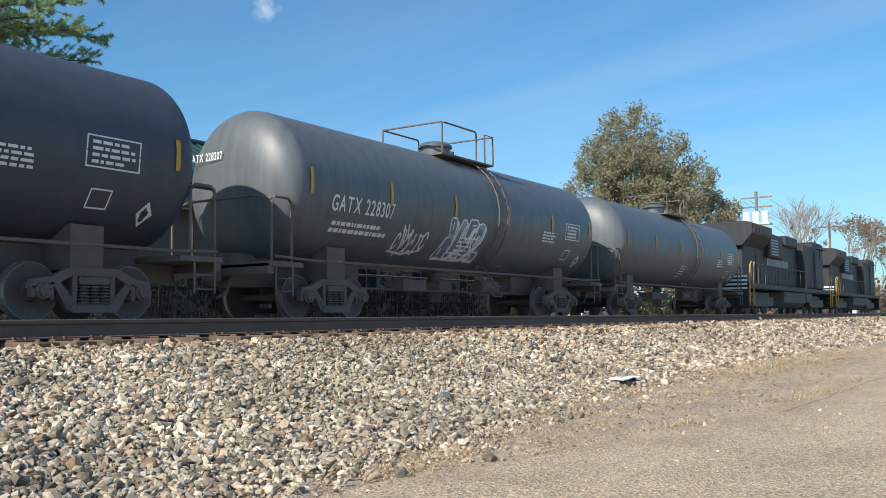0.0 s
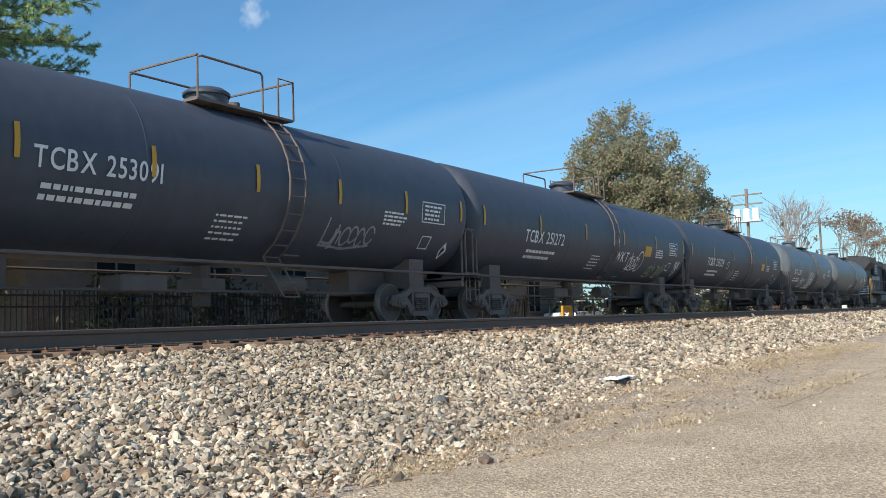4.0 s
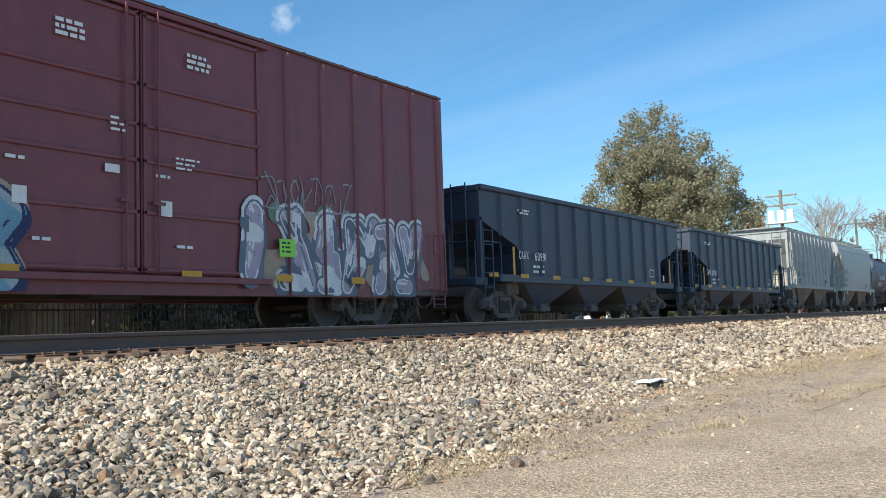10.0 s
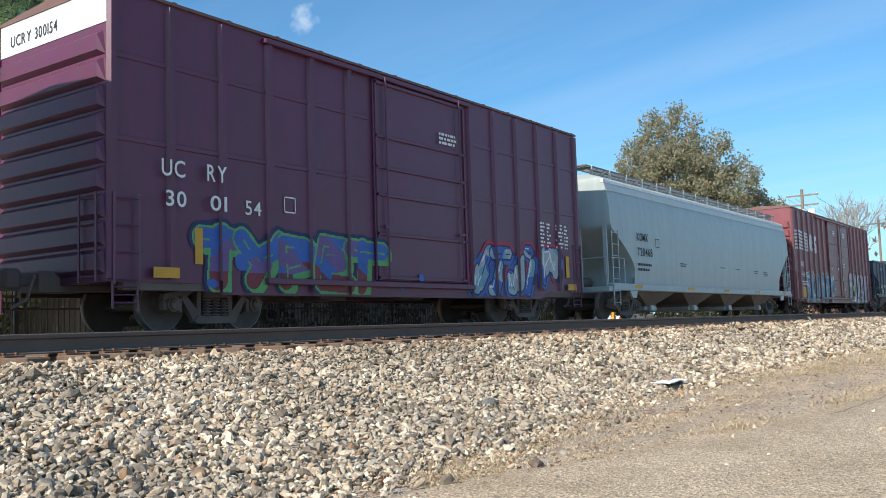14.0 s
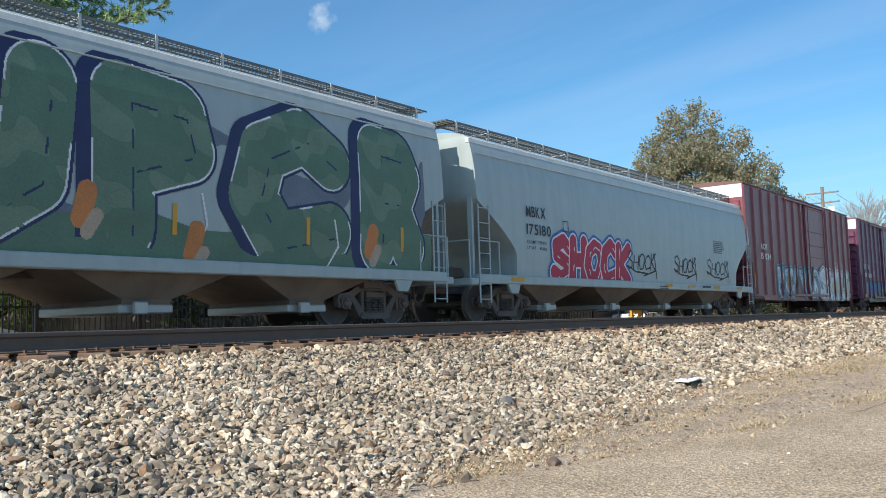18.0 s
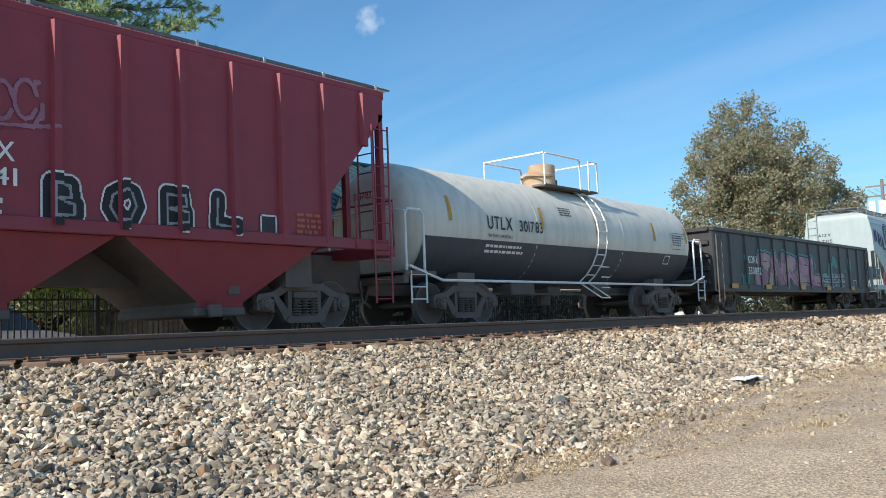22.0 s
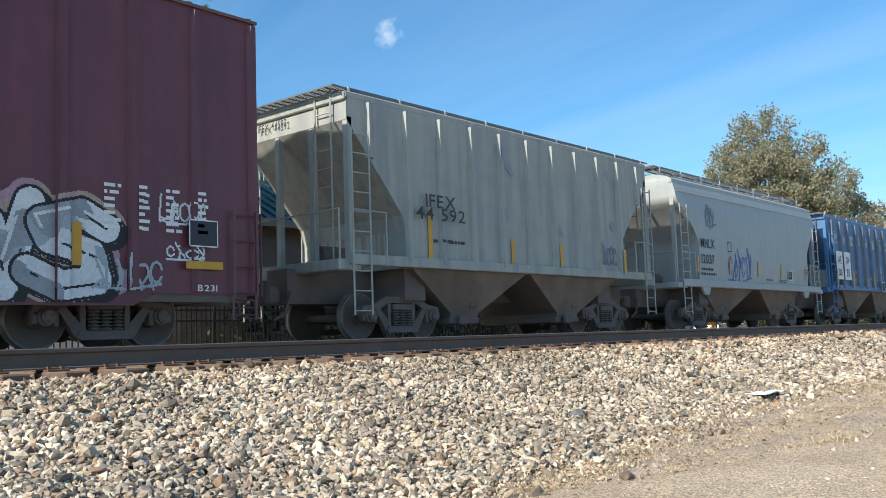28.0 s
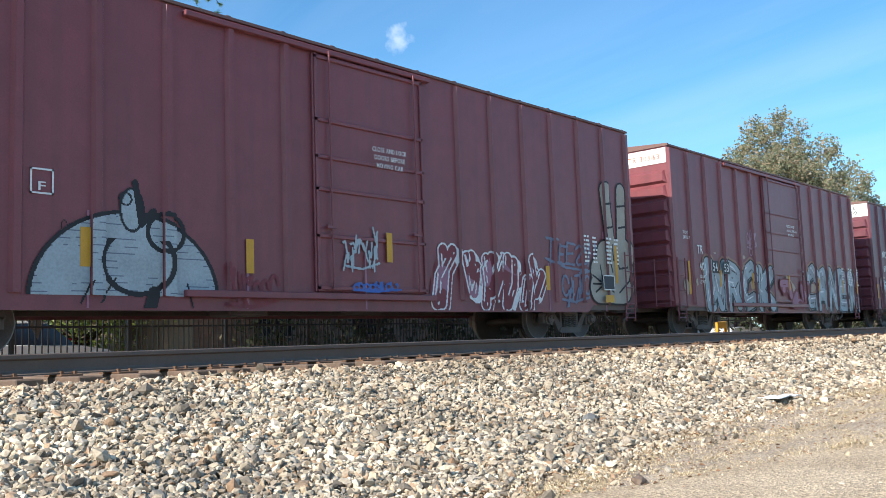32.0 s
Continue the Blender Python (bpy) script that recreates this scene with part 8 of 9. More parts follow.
def pine_tree(x, y, height, label, seed, base=0.4):
    r = np.random.RandomState(seed)
    tree = thing("pine_tree", (x, y, base), label, "tree")
    b = Build()
    limb(b, (0, 0, -0.2), (0.2, 0, height), 0.30, 0.04, 0.15, seed, 10)
    VV, FF, n0 = [], [], 0
    z = 3.0
    # a few long boughs that reach out over the roof: height on the trunk, bearing, length, rise
    long = [(7.4, -0.17, 5.75, 0.14), (8.2, -0.25, 5.0, 0.26), (6.3, 0.0, 4.4, 0.08), (7.0, -0.35, 4.9, 0.05), (5.6, -0.5, 4.4, 0.1), (9.3, -0.3, 4.7, 0.2), (10.2, -0.1, 4.5, 0.22), (6.6, -0.8, 4.6, 0.16), (7.9, -0.6, 4.9, 0.15)]
    while z < height - 0.5:
        count = r.randint(5, 8)
        a0 = r.uniform(0, 6.28)
        rows = [(z, a0 + 2 * math.pi * k / count + r.uniform(-0.3, 0.3), (0.35 + 0.65 * (1 - (z / height) ** 2)) * 5.5 * r.uniform(0.55, 1.08), r.uniform(-0.05, 0.42)) for k in range(count)]
        rows, long = rows + long, []
        z1 = z
        for k, (z, a, ln, up) in enumerate(rows):
            e = Vector((ln * math.cos(a), ln * math.sin(a), z + ln * up))
            pts = limb(b, (0, 0, z), e, 0.07, 0.012, 0.34, int(z * 100) + k, 6)
            # twigs with needle tufts, sweeping outwards in flat sprays
            for t in np.linspace(0.15, 1.0, int(ln * 4.2)):
                p = pts[min(6, int(t * 6))].lerp(pts[min(6, int(t * 6) + 1)], t * 6 - int(t * 6))
                for _ in range(6):
                    sd = r.uniform(-1.3, 1.3)
                    d = Vector((math.cos(a + sd), math.sin(a + sd), r.uniform(-0.35, 1.0))).normalized()
                    tip = p + d * r.uniform(0.15, 0.75) * (1.15 - 0.4 * t)
                    b.tube([p, tip], 0.009, 3, False)
                    m = 46
                    c = np.array(tip) - np.array(d) * r.uniform(0, 0.16, (m, 1))
                    nd = r.normal(size=(m, 3)) + np.array(d) * 0.5
                    nd /= np.linalg.norm(nd, axis=1)[:, None]
                    side = np.cross(nd, r.normal(size=(m, 3)))
                    side /= np.linalg.norm(side, axis=1)[:, None] + 1e-9
                    L = r.uniform(0.07, 0.15, (m, 1))
                    V = np.stack([c - side * 0.011, c + side * 0.011, c + nd * L], 1).reshape(-1, 3)
                    VV.append(V)
        z = z1 + r.uniform(0.36, 0.62)
    part("trunk", b, BARK, tree, smooth=60)
    V = np.concatenate(VV)
    F = np.arange(len(V)).reshape(-1, 3)
    part("needles", big_mesh("needles", V, F, leaf_material("pine_needles", [(0.22, 0.36, 0.20), (0.34, 0.50, 0.24), (0.50, 0.62, 0.28), (0.30, 0.44, 0.25), (0.62, 0.68, 0.32)])), None, tree)
    return tree


def bare_tree(x, y, height, label, seed, spread=0.5, base=0.2, mat=None, leaves=0):
    q = random.Random(seed)
    tree = thing("bare_tree", (x, y, base), label, "tree")
    b = Build()
    tips = []

    def grow(p, d, ln, r, depth):
        e = p + d * ln
        b.tube([p, p.lerp(e, 0.5) + Vector((q.uniform(-1, 1), q.uniform(-1, 1), 0)) * ln * 0.06, e], r, 4, False)
        if depth == 0:
            tips.append(e)
            return
        for _ in range(q.choice((2, 3, 3))):
            nd = (d + Vector((q.uniform(-1, 1), q.uniform(-1, 1), q.uniform(-0.15, 0.7))) * spread).normalized()
            grow(e, nd, ln * q.uniform(0.6, 0.85), max(0.02, r * 0.6), depth - 1)
    grow(Vector((0, 0, 0)), Vector((0, 0, 1)), height * 0.24, height * 0.014, 6)
    part("branch_crown", b, mat or PALE_BARK, tree)
    if leaves:
        r = np.random.RandomState(seed)
        c = np.array([tips[i] for i in r.randint(0, len(tips), leaves)]) + r.normal(size=(leaves, 3)) * 0.35
        V, F = leaf_cards(r, c, 0.22)
        part("leaf_cover", big_mesh("dead_leaves", V, F, leaf_material("faded_dead_leaves", [(0.30, 0.22, 0.15), (0.36, 0.27, 0.18), (0.25, 0.17, 0.11)])), None, tree)
    return tree


def build_trees():
    oak = leaf_material("olive_autumn_leaves", [(0.16, 0.19, 0.11), (0.28, 0.29, 0.17), (0.21, 0.24, 0.14), (0.46, 0.38, 0.27), (0.19, 0.22, 0.12), (0.48, 0.33, 0.22), (0.34, 0.34, 0.22)])
    lobes = ((-1.1, 0, 14.2, 1.9, 2.2), (-3.3, 0.5, 12.2, 1.9, 1.9), (1.5, 0, 12.1, 2.0, 2.0), (-4.2, -1.0, 9.6, 2.0, 2.0), (-0.8, -2.5, 11.0, 2.6, 2.4), (-0.4, 2.5, 11.0, 2.6, 2.4),
             (3.2, -0.5, 10.0, 2.0, 1.9), (1.3, -2.8, 8.6, 2.6, 2.2), (4.5, 0.8, 7.6, 2.0, 1.9), (-3.4, -2.4, 7.0, 2.4, 2.2), (0.3, 2.8, 7.8, 2.8, 2.3), (5.2, -1.0, 5.6, 1.9, 1.7),
             (2.6, -3.2, 5.6, 2.2, 1.8), (-1.0, -3.8, 5.4, 2.4, 1.9), (-4.4, 0.8, 5.2, 2.0, 1.8))
    lobed_tree(65, 24, 16.8, lobes, 78000, oak, "broad olive-green tree turning rusty in autumn", 4, 0.125)
    pine_tree(9.4, 21.5, 17, "tall white pine with long drooping needle sprays", 9)
    red = leaf_material("rusty_oak_leaves", [(0.30, 0.14, 0.11), (0.40, 0.22, 0.17), (0.34, 0.17, 0.14), (0.48, 0.32, 0.26)])
    lobed_tree(21.0, 33.5, 10.4, ((0, 0, 8.3, 1.9, 1.2), (2.7, 0, 8.7, 1.4, 0.8), (-2.4, 0.5, 8.8, 1.8, 1.2), (0.6, -1.2, 6.8, 2.2, 1.2), (-2.8, -1.0, 7.0, 2.0, 1.3)), 9000, red,
               "small oak with thin rusty pink leaves", 12, 0.10, name="small_oak_tree")
    # added foliage in place of the pine's lower boughs, sunlit tone in its colour
    broad_tree("lit_bough_stand_in", 12.2, 24.6, 7.4, 3.4, 1.5, 26000, leaf_material("yellow_green_leaves", [(0.24, 0.32, 0.08), (0.38, 0.44, 0.12), (0.20, 0.28, 0.09)]), "yellow-green foliage standing in for sunlit lower pine boughs", 15, 0.09, clumps=80)
    bare_tree(150, 30, 21.5, "tall leafless tree with pale fine branches", 3)
    bare_tree(163, 33, 19, "leafless tree with pale fine branches", 5, 0.6)
    bare_tree(137, 31, 20, "leafless tree with pale fine branches", 8, 0.6)
    bare_tree(151, 22, 19, "thin tree with a few faded tan leaves", 7, 0.6, leaves=1500)
    bare_tree(172, 22.5, 17, "thin tree with a few faded tan leaves", 17, 0.6, leaves=1200)
    broad_tree("orange_tree", 112, 31, 12.5, 3.4, 5.5, 1700, leaf_material("pale_orange_leaves", [(0.45, 0.30, 0.20), (0.52, 0.36, 0.25), (0.38, 0.27, 0.19)]), "distant rusty orange tree with thin leaves", 22, 0.3, clumps=40)
    # low woods closing the distance
    r = np.random.RandomState(3)
    cs = []
    for _ in range(330):
        x, y = r.uniform(120, 330), 0
        side = r.uniform()
        y = r.uniform(24, 60) if side < 0.6 else r.uniform(-40, 24)
        if y < 24:
            x = r.uniform(225, 330)
        k = r.uniform(4, 9)
        cs.append(np.stack([r.normal(x, 2.5, 90), r.normal(y, 2.5, 90), np.abs(r.normal(0, k / 2.2, 90)) + 0.3], 1))
    V, F = leaf_cards(r, np.concatenate(cs), 0.55)
    woods = new("far_woods", big_mesh("far_woods", V, F, leaf_material("bare_brown_woods", [(0.13, 0.10, 0.085), (0.19, 0.15, 0.12), (0.16, 0.11, 0.08), (0.11, 0.10, 0.06)])))
    tagged(woods, "low brown bare woods closing the distance", "woods", kind="stuff")
    # dark shrubs between the fence and the building
    cs = []
    for i in range(150):
        x = 14 + i * 0.42 + r.uniform(-0.3, 0.3)
        y = 19.0 + r.uniform(-0.4, 0.5)
        if 36 < x < 41:
            continue
        h = r.uniform(1.3, 2.6)
        cs.append(np.stack([r.normal(x, 0.35, 70), r.normal(y, 0.3, 70), 0.35 + np.abs(r.uniform(0, h, 70))], 1))
    V, F = leaf_cards(r, np.concatenate(cs), 0.13)
    hedge = new("hedge", big_mesh("hedge", V, F, leaf_material("dark_hedge_leaves", [(0.03, 0.045, 0.02), (0.05, 0.07, 0.03), (0.08, 0.07, 0.04)])))
    tagged(hedge, "dark clipped shrubs behind the iron fence", "hedge", kind="stuff")


build_trees()


# ---- building, fence, poles, vehicles ----
def build_building():
    brick_a = material("tan_brick", (0.25, 0.165, 0.115), 0.85, vary=0.2, per_object=0.25)
    wallm = material("tan_brick_mortar", (0.22, 0.165, 0.125), 0.9, vary=0.2)
    roofm = material("green_standing_seam_metal", (0.03, 0.075, 0.075), 0.4, 0.2, vary=0.12)
    trim = material("brown_fascia", (0.22, 0.18, 0.14), 0.6)
    glass = material("dark_window_glass", (0.02, 0.025, 0.03), 0.08, vary=0.1, bump=0)
    x0, x1, y0, y1, z0, ze, zr = 13.5, 47.5, 21.0, 31.5, 0.35, 4.6, 7.75
    bd = thing("long_building", (0, 0, 0), "long tan brick building under a green metal roof", "building")
    part("wall", Build().box(x0, x1, y0, y0 + 0.25, z0, ze), wallm, bd)
    part("wall", Build().box(x0, x1, y1 - 0.25, y1, z0, ze), wallm, bd)
    part("wall", Build().box(x0, x0 + 0.25, y0 + 0.25, y1 - 0.25, z0, ze), wallm, bd)
    part("wall", Build().box(x1 - 0.25, x1, y0 + 0.25, y1 - 0.25, z0, ze), wallm, bd)
    ym = (y0 + y1) / 2
    o = 0.6
    A, B, C, D = (x0 - o, y0 - o, ze), (x1 + o, y0 - o, ze), (x1 + o, y1 + o, ze), (x0 - o, y1 + o, ze)
    R0, R1 = (x0 - o, ym, zr), (x1 - 4.5, ym, zr)
    roof = part("roof", Build().add([A, B, C, D, R0, R1], [(0, 1, 5, 4), (1, 2, 5), (2, 3, 4, 5), (3, 0, 4), (3, 2, 1, 0)]), roofm, bd)
    n = 76
    for i in range(n):
        x = x0 - o + (x1 - x0 + 2 * o) * (i + 0.5) / n
        for s, ye in ((-1, y0 - o), (1, y1 + o)):
            t = 1.0 if x <= R1[0] else max(0.05, 1 - (x - R1[0]) / (B[0] - R1[0]))
            a, c = Vector((x, ye, ze)), Vector((x, ye + (ym - ye) * t, ze + (zr - ze) * t))
            b = Build()
            b.add([a + Vector((-0.02, 0, 0)), a + Vector((0.02, 0, 0)), c + Vector((0.02, 0, 0)), c + Vector((-0.02, 0, 0)),
                   a + Vector((-0.02, 0, 0.06)), a + Vector((0.02, 0, 0.06)), c + Vector((0.02, 0, 0.06)), c + Vector((-0.02, 0, 0.06))],
                  [(4, 5, 6, 7), (0, 1, 5, 4), (1, 2, 6, 5), (2, 3, 7, 6), (3, 0, 4, 7)])
            part("standing_seam", b, roofm, roof)
    part("ridge_cap", Build().tube([(R0[0], ym, zr + 0.04), (R1[0], ym, zr + 0.04)], 0.12, 8), roofm, roof)
    part("vent_pipe", Build().cyl((23.5, 25.2, 6.8), (23.5, 25.2, 7.75), 0.09, 10), M["white"], roof)
    part("fascia", Build().box(x0 - o, x1 + o, y0 - o - 0.03, y0 - o, ze - 0.22, ze), trim, bd)
    for i in range(9):
        x = x0 + 2.0 + i * 3.6
        w = part("window", Build().box(x, x + 1.3, y0 - 0.04, y0 - 0.01, 1.4, 3.0), glass, bd)
        b = Build()
        for a, c, d, e in ((x - 0.06, x + 1.36, 1.34, 1.42), (x - 0.06, x + 1.36, 2.98, 3.06), (x - 0.06, x + 0.02, 1.42, 2.98), (x + 1.28, x + 1.36, 1.42, 2.98), (x + 0.62, x + 0.68, 1.42, 2.98)):
            b.box(a, c, y0 - 0.07, y0 - 0.04, d, e)
        part("window_frame", b, trim, w)
    # bricks laid proud of the mortar where the wall shows between the bogies
    bm = Build().box(0, 0.21, -0.012, 0.0, 0, 0.062).mesh("brick", brick_a)
    k = 0
    for row in range(14):
        for col in range(20):
            x = x0 + 0.02 + col * 0.225 + (0.1125 if row % 2 else 0)
            ob = part("brick", bm, None, bd)
            ob.location = (x, y0 - 0.001, 1.0 + row * 0.075)
            k += 1


def build_fence():
    iron = material("black_iron_paint", (0.015, 0.015, 0.016), 0.5, vary=0.2)
    fence = thing("iron_fence", (0, 17.6, 0.42), "black iron picket fence along the far side of the tracks", "fence")
    post = Build().box(-0.035, 0.035, -0.035, 0.035, 0, 1.62, 0.006).mesh("post", iron)
    n = 0
    x = 5.0
    V, F = [], []
    while x < 46:
        p = part("post", post, None, fence)
        p.location = (x, 0, 0)
        x += 2.4
    for z in (0.22, 1.18, 1.42):
        part("rail", Build().box(5, 46, -0.018, 0.018, z, z + 0.04), iron, fence)
    pk = Build().box(-0.011, 0.011, -0.011, 0.011, 0.08, 1.56).mesh("picket", iron)
    x = 5.1
    while x < 46:
        if x < 34:
            p = part("picket", pk, None, fence)
            p.location = (x, 0, 0)
        x += 0.125


def car_vehicle(name, x, y, yaw, paint, label, base=0.4, tall=0.0):
    """A parked car: lofted body, glasshouse, wheels."""
    c = thing(name, (x, y, base), label, "car")
    c.rotation_euler = (0, 0, radians(yaw))
    prof = [(-2.2, 0.35), (-2.25, 0.62), (-2.1, 0.88 + tall), (-1.2, 0.95 + tall), (1.0, 0.92 + tall), (1.9, 0.80 + tall * 0.6), (2.2, 0.62), (2.2, 0.35), (1.75, 0.28), (-1.75, 0.28)]
    b = Build()
    sec = [(-0.86, 0.9), (-0.9, 1.0), (0.9, 1.0), (0.86, 0.9)]
    n = len(prof)
    vs = []
    for y_, k in ((-0.88, 0.94), (-0.80, 1.0), (0.80, 1.0), (0.88, 0.94)):
        vs += [(px * (0.985 if k < 1 else 1), y_, 0.6 + (pz - 0.6) * k) for px, pz in prof]
    fs = [tuple(range(n))[::-1], tuple(range(3 * n, 4 * n))]
    for j in range(3):
        for i in range(n):
            a, c2 = j * n + i, j * n + (i + 1) % n
            fs.append((a, c2, c2 + n, a + n))
    part("body", b.add(vs, fs), paint, c, smooth=40)
    top = 1.45 + tall
    cab = [(-1.55, 0.93 + tall), (-1.05, top), (0.25, top + 0.02), (1.0, 0.91 + tall)]
    g = Build()
    vs = [(px, -0.74 if pz < 1.2 + tall else -0.6, pz) for px, pz in cab] + [(px, 0.74 if pz < 1.2 + tall else 0.6, pz) for px, pz in cab]
    g.add(vs, [(0, 3, 2, 1), (4, 5, 6, 7), (1, 2, 6, 5), (0, 1, 5, 4), (2, 3, 7, 6)])
    part("window", g, material("car_glass", (0.03, 0.035, 0.04), 0.08, bump=0), c)
    part("roof", Build().box(-1.1, 0.28, -0.62, 0.62, top - 0.02, top + 0.04, 0.03), paint, c)
    for wx in (-1.35, 1.35):
        for wy in (-0.80, 0.80):
            t = part("wheel", Build().lathe_y([(wy - 0.1, 0.30), (wy - 0.1, 0.33), (wy + 0.1, 0.33), (wy + 0.1, 0.30)], wx, 0.33, 20), M["under"], c)
            part("rim", Build().lathe_y([(wy - 0.11, 0.08), (wy - 0.11, 0.2), (wy + 0.11, 0.2), (wy + 0.11, 0.08)], wx, 0.33, 14), M["steel_pale"], t)
    for hx in (-2.2, 2.15):
        for hy in (-0.62, 0.62):
            part("lamp", Build().box(hx - 0.04, hx + 0.04, hy - 0.16, hy + 0.16, 0.60, 0.74, 0.02), M["steel_pale"] if hx > 0 else material("red_lens", (0.3, 0.01, 0.01), 0.3), c)
    return c


def pole(x, y, height, label, cans=True, arms=2):
    wood = material("grey_pole_wood", (0.20, 0.165, 0.13), 0.85, vary=0.3, scale=5)
    p = thing("utility_pole", (x, y, 0.2), label, "utility pole")
    part("mast", Build().tube([(0, 0, 0), (0, 0, height)], 0.16, 10), wood, p)
    for k in range(arms):
        z = height - 0.7 - 1.0 * k
        part("crossarm", Build().box(-0.06, 0.06, -1.6, 1.6, z, z + 0.14), wood, p)
        for yy in (-1.45, -0.7, 0.7, 1.45):
            part("insulator", Build().lathe_z([(z + 0.14, 0.05), (z + 0.2, 0.07), (z + 0.3, 0.04)], 0, yy, 8), M["steel_pale"], p)
    if cans:
        for yy in (-0.95, 0.0, 0.95):
            part("transformer", Build().lathe_z([(height - 3.4, 0.36), (height - 2.25, 0.36), (height - 2.15, 0.30)], -0.35, yy, 16), M["white"], p)
        part("platform", Build().box(-0.8, 0.4, -1.5, 1.5, height - 3.55, height - 3.4), M["steel_pale"], p)
    return p


def build_street():
    build_building()
    build_fence()
    white = material("white_car_paint", (0.75, 0.75, 0.75), 0.25, vary=0.05, bump=0)
    red = material("red_car_paint", (0.45, 0.03, 0.04), 0.25, vary=0.05, bump=0)
    silver = material("silver_car_paint", (0.45, 0.46, 0.47), 0.25, 0.4, vary=0.05, bump=0)
    car_vehicle("parked_car", 9.4, 21.9, 15, white, "white parked car behind the iron fence")
    car_vehicle("parked_car", 10.6, 25.5, 90, red, "red parked pickup beside the building", tall=0.25)
    car_vehicle("parked_car", 43.5, 19.6, 0, white, "white parked car beyond the tracks")
    pole(97.5, 24, 13.8, "wooden utility pole with two crossarms and white transformers")
    pole(138, 24, 13.9, "wooden utility pole with a crossarm", False, 1)
    # overhead wires between the poles
    for a, b, z0, z1 in (((97.5, 24), (138, 24), 13.1, 13.2),):
        for dy in (-1.4, 0.7, 1.4):
            pts = [(a[0] + (b[0] - a[0]) * t, a[1] + (b[1] - a[1]) * t + dy, z0 + (z1 - z0) * t - 0.9 * math.sin(math.pi * t)) for t in np.linspace(0, 1, 12)]
            w = new("overhead_wire", Build().tube(pts, 0.018, 4).mesh("overhead_wire", M["under"]))
            tagged(w, "thin black overhead wire between the poles", "wire", "overhead wires")
    # yellow machine guard and crossing signal far along the line
    g = thing("yellow_barrier", (39.6, 18.4, 0.4), "yellow painted steel barrier beside the track", "barrier")
    part("frame", Build().box(-0.5, 0.5, -0.06, 0.06, 0.9, 1.2, 0.02).box(-0.5, -0.38, -0.06, 0.06, 0, 0.9).box(0.38, 0.5, -0.06, 0.06, 0, 0.9).box(-0.5, 0.5, -0.05, 0.05, 0.45, 0.6, 0.02), M["yellow"], g)
    s = thing("crossing_signal", (112, 15.9, 0.73), "white railroad crossing mast with signal arms", "signal")
    part("mast", Build().tube([(0, 0, 0), (0, 0, 4.4)], 0.07, 8), M["steel_pale"], s)
    part("crossbuck", Build().box(-0.03, 0.03, -0.75, 0.75, 3.9, 4.1), M["white"], s)
    part("lamp_bar", Build().box(-0.05, 0.05, -0.6, 0.6, 2.6, 2.8), M["white"], s)
    part("case", Build().box(-0.6, 0.6, 1.0, 2.0, 0, 1.9, 0.03), M["steel_pale"], s)
    h = thing("far_house", (150, 33, 0.2), "distant red brick shop with a pale roof", "house")
    part("wall", Build().box(-8, 8, -6, 6, 0, 5.0), material("red_brick_far", (0.26, 0.12, 0.08), 0.85, vary=0.25), h)
    part("roof", Build().extrude_x([(-6.5, 5.0), (6.5, 5.0), (0, 8.0)], -8.5, 8.5), material("pale_shingle", (0.35, 0.33, 0.31), 0.8), h)
    for i in range(4):
        part("window", Build().box(-6.5 + i * 3.6, -5.2 + i * 3.6, -6.06, -5.99, 1.2, 3.0), M["dark_text"], h)


build_street()


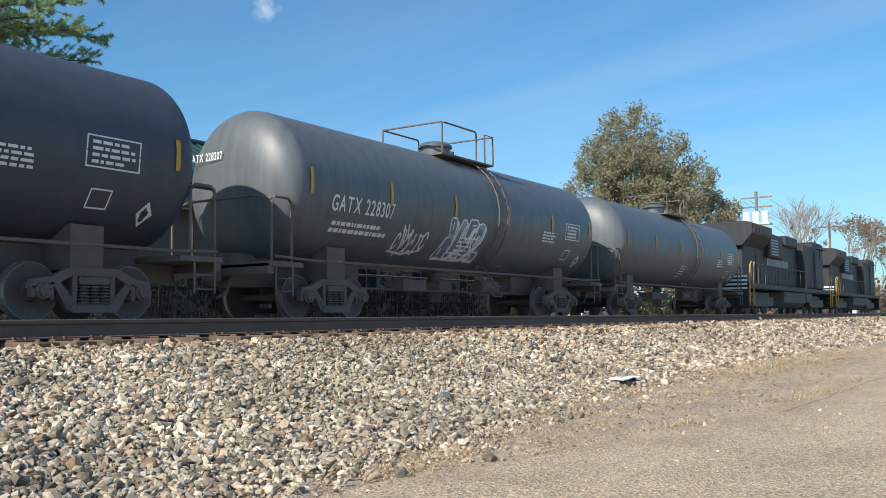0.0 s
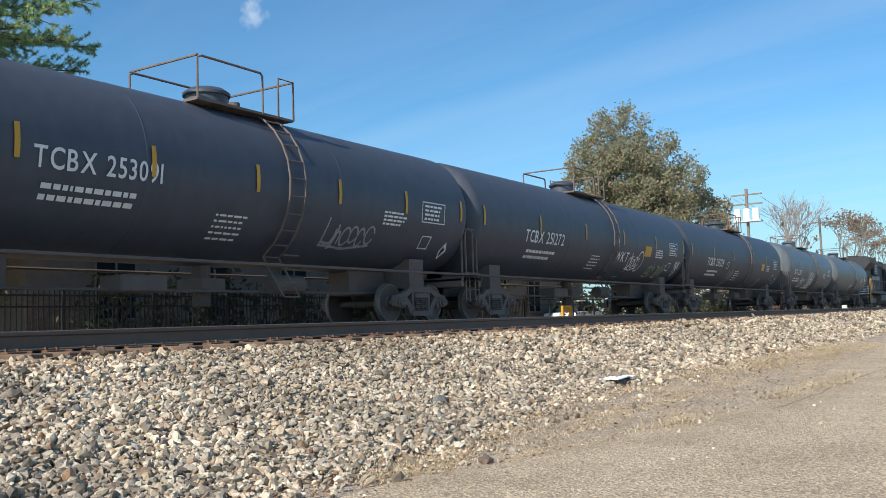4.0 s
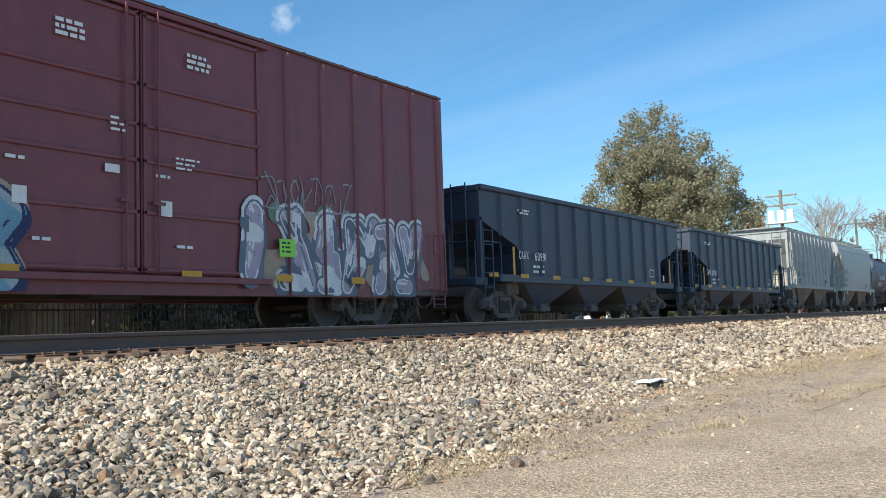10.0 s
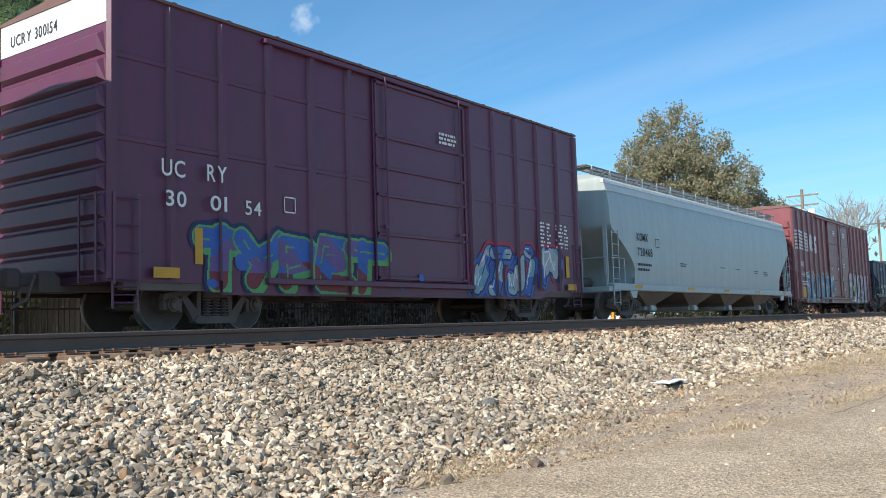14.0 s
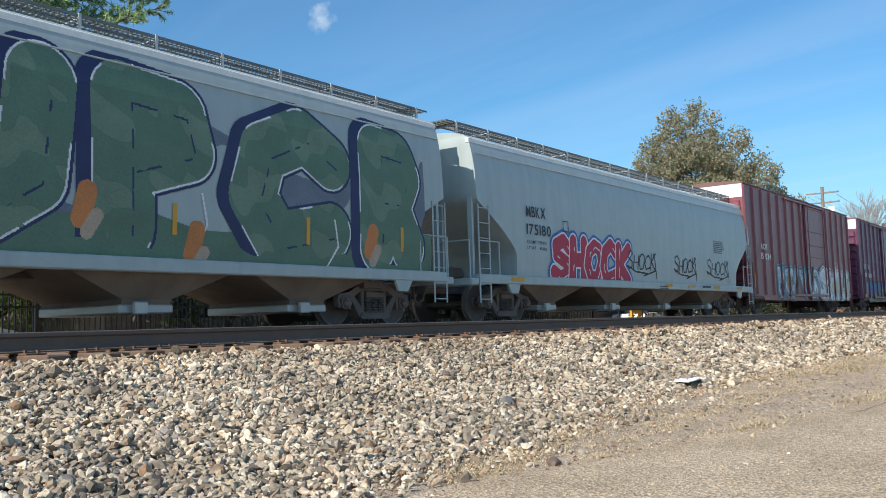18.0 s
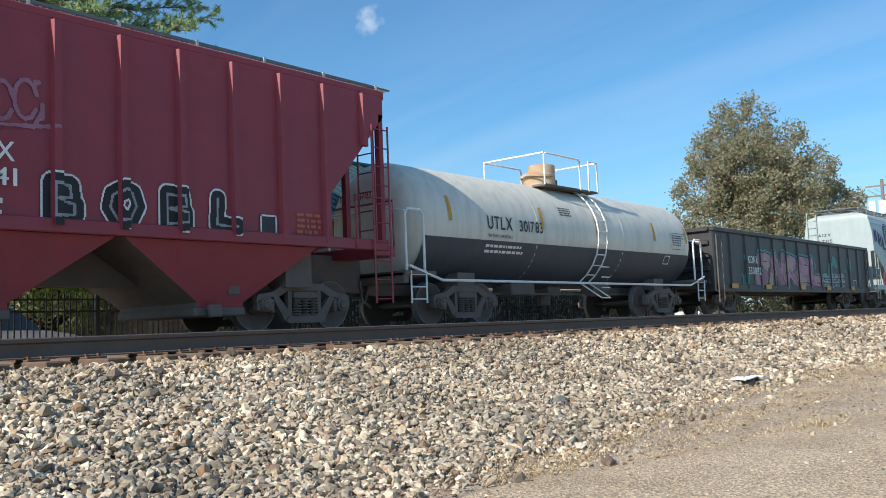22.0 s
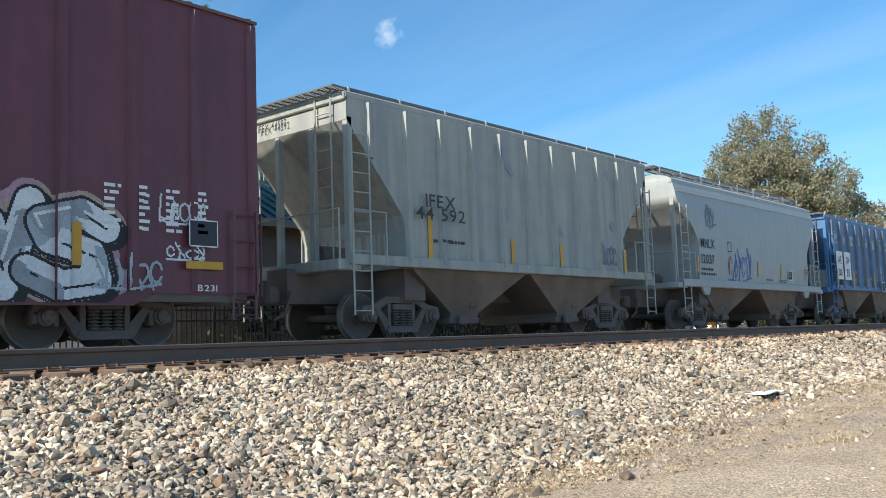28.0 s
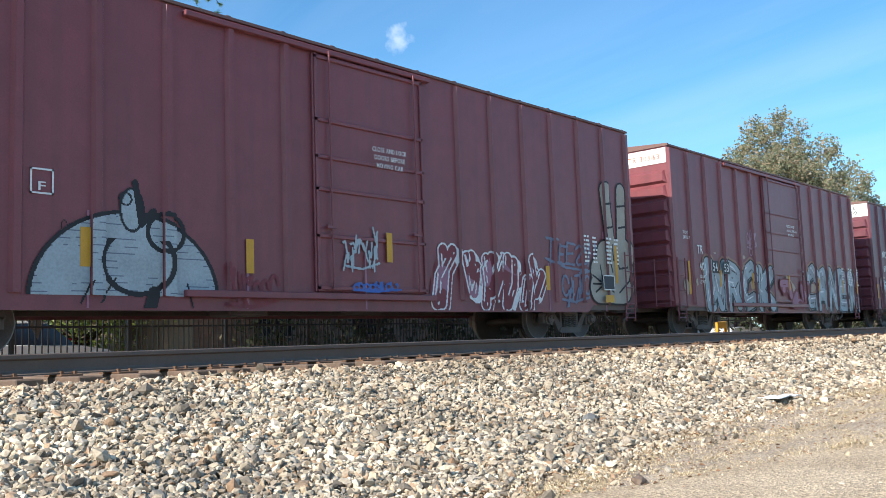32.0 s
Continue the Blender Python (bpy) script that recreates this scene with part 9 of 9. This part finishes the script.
# ---- locomotives ----
def locomotive(xl, xr, label):
    car = car_base("locomotive", xl, xr, label, "locomotive")
    h = (xr - xl) / 2
    mat = M["loco_black"]
    part("frame", Build().box(-h, h, -1.5, 1.5, 1.35, 1.62, 0.03), mat, car)
    part("long_hood", Build().box(-h + 3.4, h - 5.6, -0.95, 0.95, 1.62, 4.45, 0.08), mat, car)
    part("rear_hood", Build().box(-h + 1.2, -h + 3.5, -0.95, 0.95, 1.62, 4.4, 0.08), mat, car)
    # flared radiator wings
    part("radiator", Build().extrude_x([(-1.5, 4.2), (-0.95, 3.6), (0.95, 3.6), (1.5, 4.2), (1.5, 4.75), (1.2, 4.85), (-1.2, 4.85), (-1.5, 4.75)], -h + 0.9, -h + 5.2), mat, car)
    for k in range(6):
        part("radiator_grille", Build().box(-h + 1.1 + k * 0.66, -h + 1.65 + k * 0.66, -1.53, -1.50, 4.3, 4.68), M["under"], car)
    part("blower_housing", Build().box(-h + 5.6, -h + 8.8, -1.25, 1.25, 3.2, 4.55, 0.08), mat, car)
    part("inverter_cabinet", Build().box(h - 8.4, h - 5.6, -1.4, 1.4, 1.62, 4.4, 0.06), mat, car)
    cab = part("cab", Build().box(h - 5.6, h - 2.9, -1.5, 1.5, 1.62, 4.75, 0.12), mat, car)
    for a in (h - 5.2, h - 4.1):
        part("cab_window", Build().box(a, a + 0.85, -1.53, -1.49, 3.5, 4.25, 0.02), M["dark_text"], cab)
    part("nose", Build().box(h - 2.95, h - 0.9, -1.1, 1.1, 1.62, 3.5, 0.2), mat, car)
    for i in range(14):
        x = -h + 3.6 + i * 0.85
        part("hood_door", Build().box(x, x + 0.78, -0.985, -0.95, 1.75, 3.2, 0.01), mat, car)
    # rear face with pale stripes and number boards
    for k in range(4):
        part("end_stripe", Build().box(-h - 0.02, -h + 0.0, -1.4, 1.4, 1.3 + k * 0.2, 1.4 + k * 0.2), M["white"], car)
    bars(car, -h + 1.3, 3.9, 0.6, 1, lambda z: 0.97, "white", 0.2, seed=2)
    for k in range(6):
        part("side_stripe", Build().box(-h + 6.0, -h + 7.6, -1.262, -1.25, 3.35 + k * 0.16, 3.43 + k * 0.16), M["grey_text"], car)
    b = Build()
    for x in np.linspace(-h + 0.6, h - 5.7, 12):
        b.tube([(x, -1.46, 1.6), (x, -1.46, 2.65)], 0.02, 5)
    b.tube([(-h + 0.6, -1.46, 2.65), (h - 5.7, -1.46, 2.65)], 0.022, 5)
    part("handrail", b, M["under"], car)
    for e, s in ((-h, 1), (h, -1)):
        part("step_rail", Build().tube([(e + s * 0.55, -1.5, 2.7), (e + s * 0.25, -1.5, 2.55), (e + s * 0.05, -1.5, 1.5), (e + s * 0.05, -1.5, 0.5)], 0.035, 6), M["yellow"], car)
        part("step_rail", Build().tube([(e + s * 1.1, -1.5, 2.7), (e + s * 0.95, -1.5, 2.6), (e + s * 0.85, -1.5, 1.5), (e + s * 0.85, -1.5, 0.5)], 0.035, 6), M["yellow"], car)
        b = Build()
        for k in range(4):
            b.box(*sorted((e + s * 0.1, e + s * 0.8)), -1.5, -1.2, 0.45 + k * 0.3, 0.5 + k * 0.3)
        part("step", b, M["under"], car)
        part("pilot", Build().box(*sorted((e, e + s * 0.15)), -1.45, 1.45, 0.35, 1.4, 0.03), mat, car)
    part("fuel_tank", Build().extrude_x([(-1.4, 1.3), (-1.4, 0.7), (-1.0, 0.4), (1.0, 0.4), (1.4, 0.7), (1.4, 1.3)], -3.2, 2.6), M["tank_dust"], car)
    for s in (-1, 1):
        cx = s * (h - 4.0)
        t = part("truck", Build().extrude_y([(cx - 2.3, 0.55), (cx - 2.2, 0.95), (cx + 2.2, 0.95), (cx + 2.3, 0.55), (cx + 1.6, 0.45), (cx - 1.6, 0.45)][::-1], -1.18, -1.02).box(cx - 2, cx + 2, -1, 1, 0.7, 1.2), M["tank_dust"], car)
        for ax in (-1.85, 0, 1.85):
            w = part("wheelset", WHEELSET, None, t)
            w.location = (cx + ax, 0, 0.53)
            w.scale = (1.16, 1, 1.16)
    # white road number beside the rear radiator, faded name along the hood, roof fans, exhaust, air tanks
    text(car, "116", -h + 1.2, 3.75, 0.42, lambda z: 0.97, "white", name="road_number")
    bars(car, -h + 5.9, 2.75, 6.5, 1, lambda z: 0.99, "grey_text", 0.42, seed=8)
    for k in range(3):
        part("radiator_fan", Build().lathe_z([(4.84, 0.55), (4.93, 0.55), (4.95, 0.5), (4.95, 0.05)], -h + 1.7 + 1.3 * k, 0, 20), mat, car)
    part("exhaust_stack", Build().box(-h + 8.9, -h + 9.9, -0.3, 0.3, 4.44, 4.72, 0.04), mat, car)
    part("dynamic_brake", Build().box(-h + 10.2, -h + 13.0, -1.2, 1.2, 4.1, 4.72, 0.08), mat, car)
    for y in (-1.25, 1.25):
        part("air_tank", Build().cyl((-3.0, y, 1.12), (2.4, y, 1.12), 0.2, 12), M["tank_dust"], car)
    part("battery_box", Build().box(2.8, 4.6, -1.42, 1.42, 0.75, 1.32, 0.03), M["tank_dust"], car)
    part("cab_sunshade", Build().box(h - 5.4, h - 3.1, -1.72, -1.5, 4.28, 4.33, 0.01), mat, cab)
    part("number_board", Build().box(-h + 1.19, -h + 1.21, -0.6, 0.6, 4.0, 4.25), M["white"], car)
    return car


M["tank_dust"] = material("dusty_steel", (0.10, 0.095, 0.09), 0.7, vary=0.25)
locomotive(46.6, 68.9, "dusty black diesel locomotive with yellow step rails")
locomotive(70.3, 92.6, "dusty black diesel locomotive with yellow step rails")


# ---- what moves ----
# seconds and metres gone
TRAIN = tuple((t, 0.12 + 11.2 * t + 0.021 * t * t) for t in range(0, 33, 2))


def motions():
    for car, x in CARS.items():
        walk(car, [(t, pose(x + s, FAR_TRACK, RAIL_TOP)) for t, s in TRAIN])
    # each wheelset rolls while its car passes close by
    ts, ss = zip(*TRAIN)
    for wheel, car in WHEELS:
        home = wheel.location.copy()
        near = [k / 30 for k in range(0, 961) if 1 < CARS[car] + float(np.interp(k / 30, ts, ss)) < 34]
        if not near:
            continue
        start = float(np.interp(near[0], ts, ss))
        turns = [(t, math.degrees((float(np.interp(t, ts, ss)) - start) / 0.457)) for t in near]
        rows = [(0.0, 0.0)] * (near[0] > 0) + turns + [(32.0, turns[-1][1])] * (near[-1] < 32)
        walk(wheel, [(t, pose(*home, 0, a % 360, 0)) for t, a in rows])


motions()
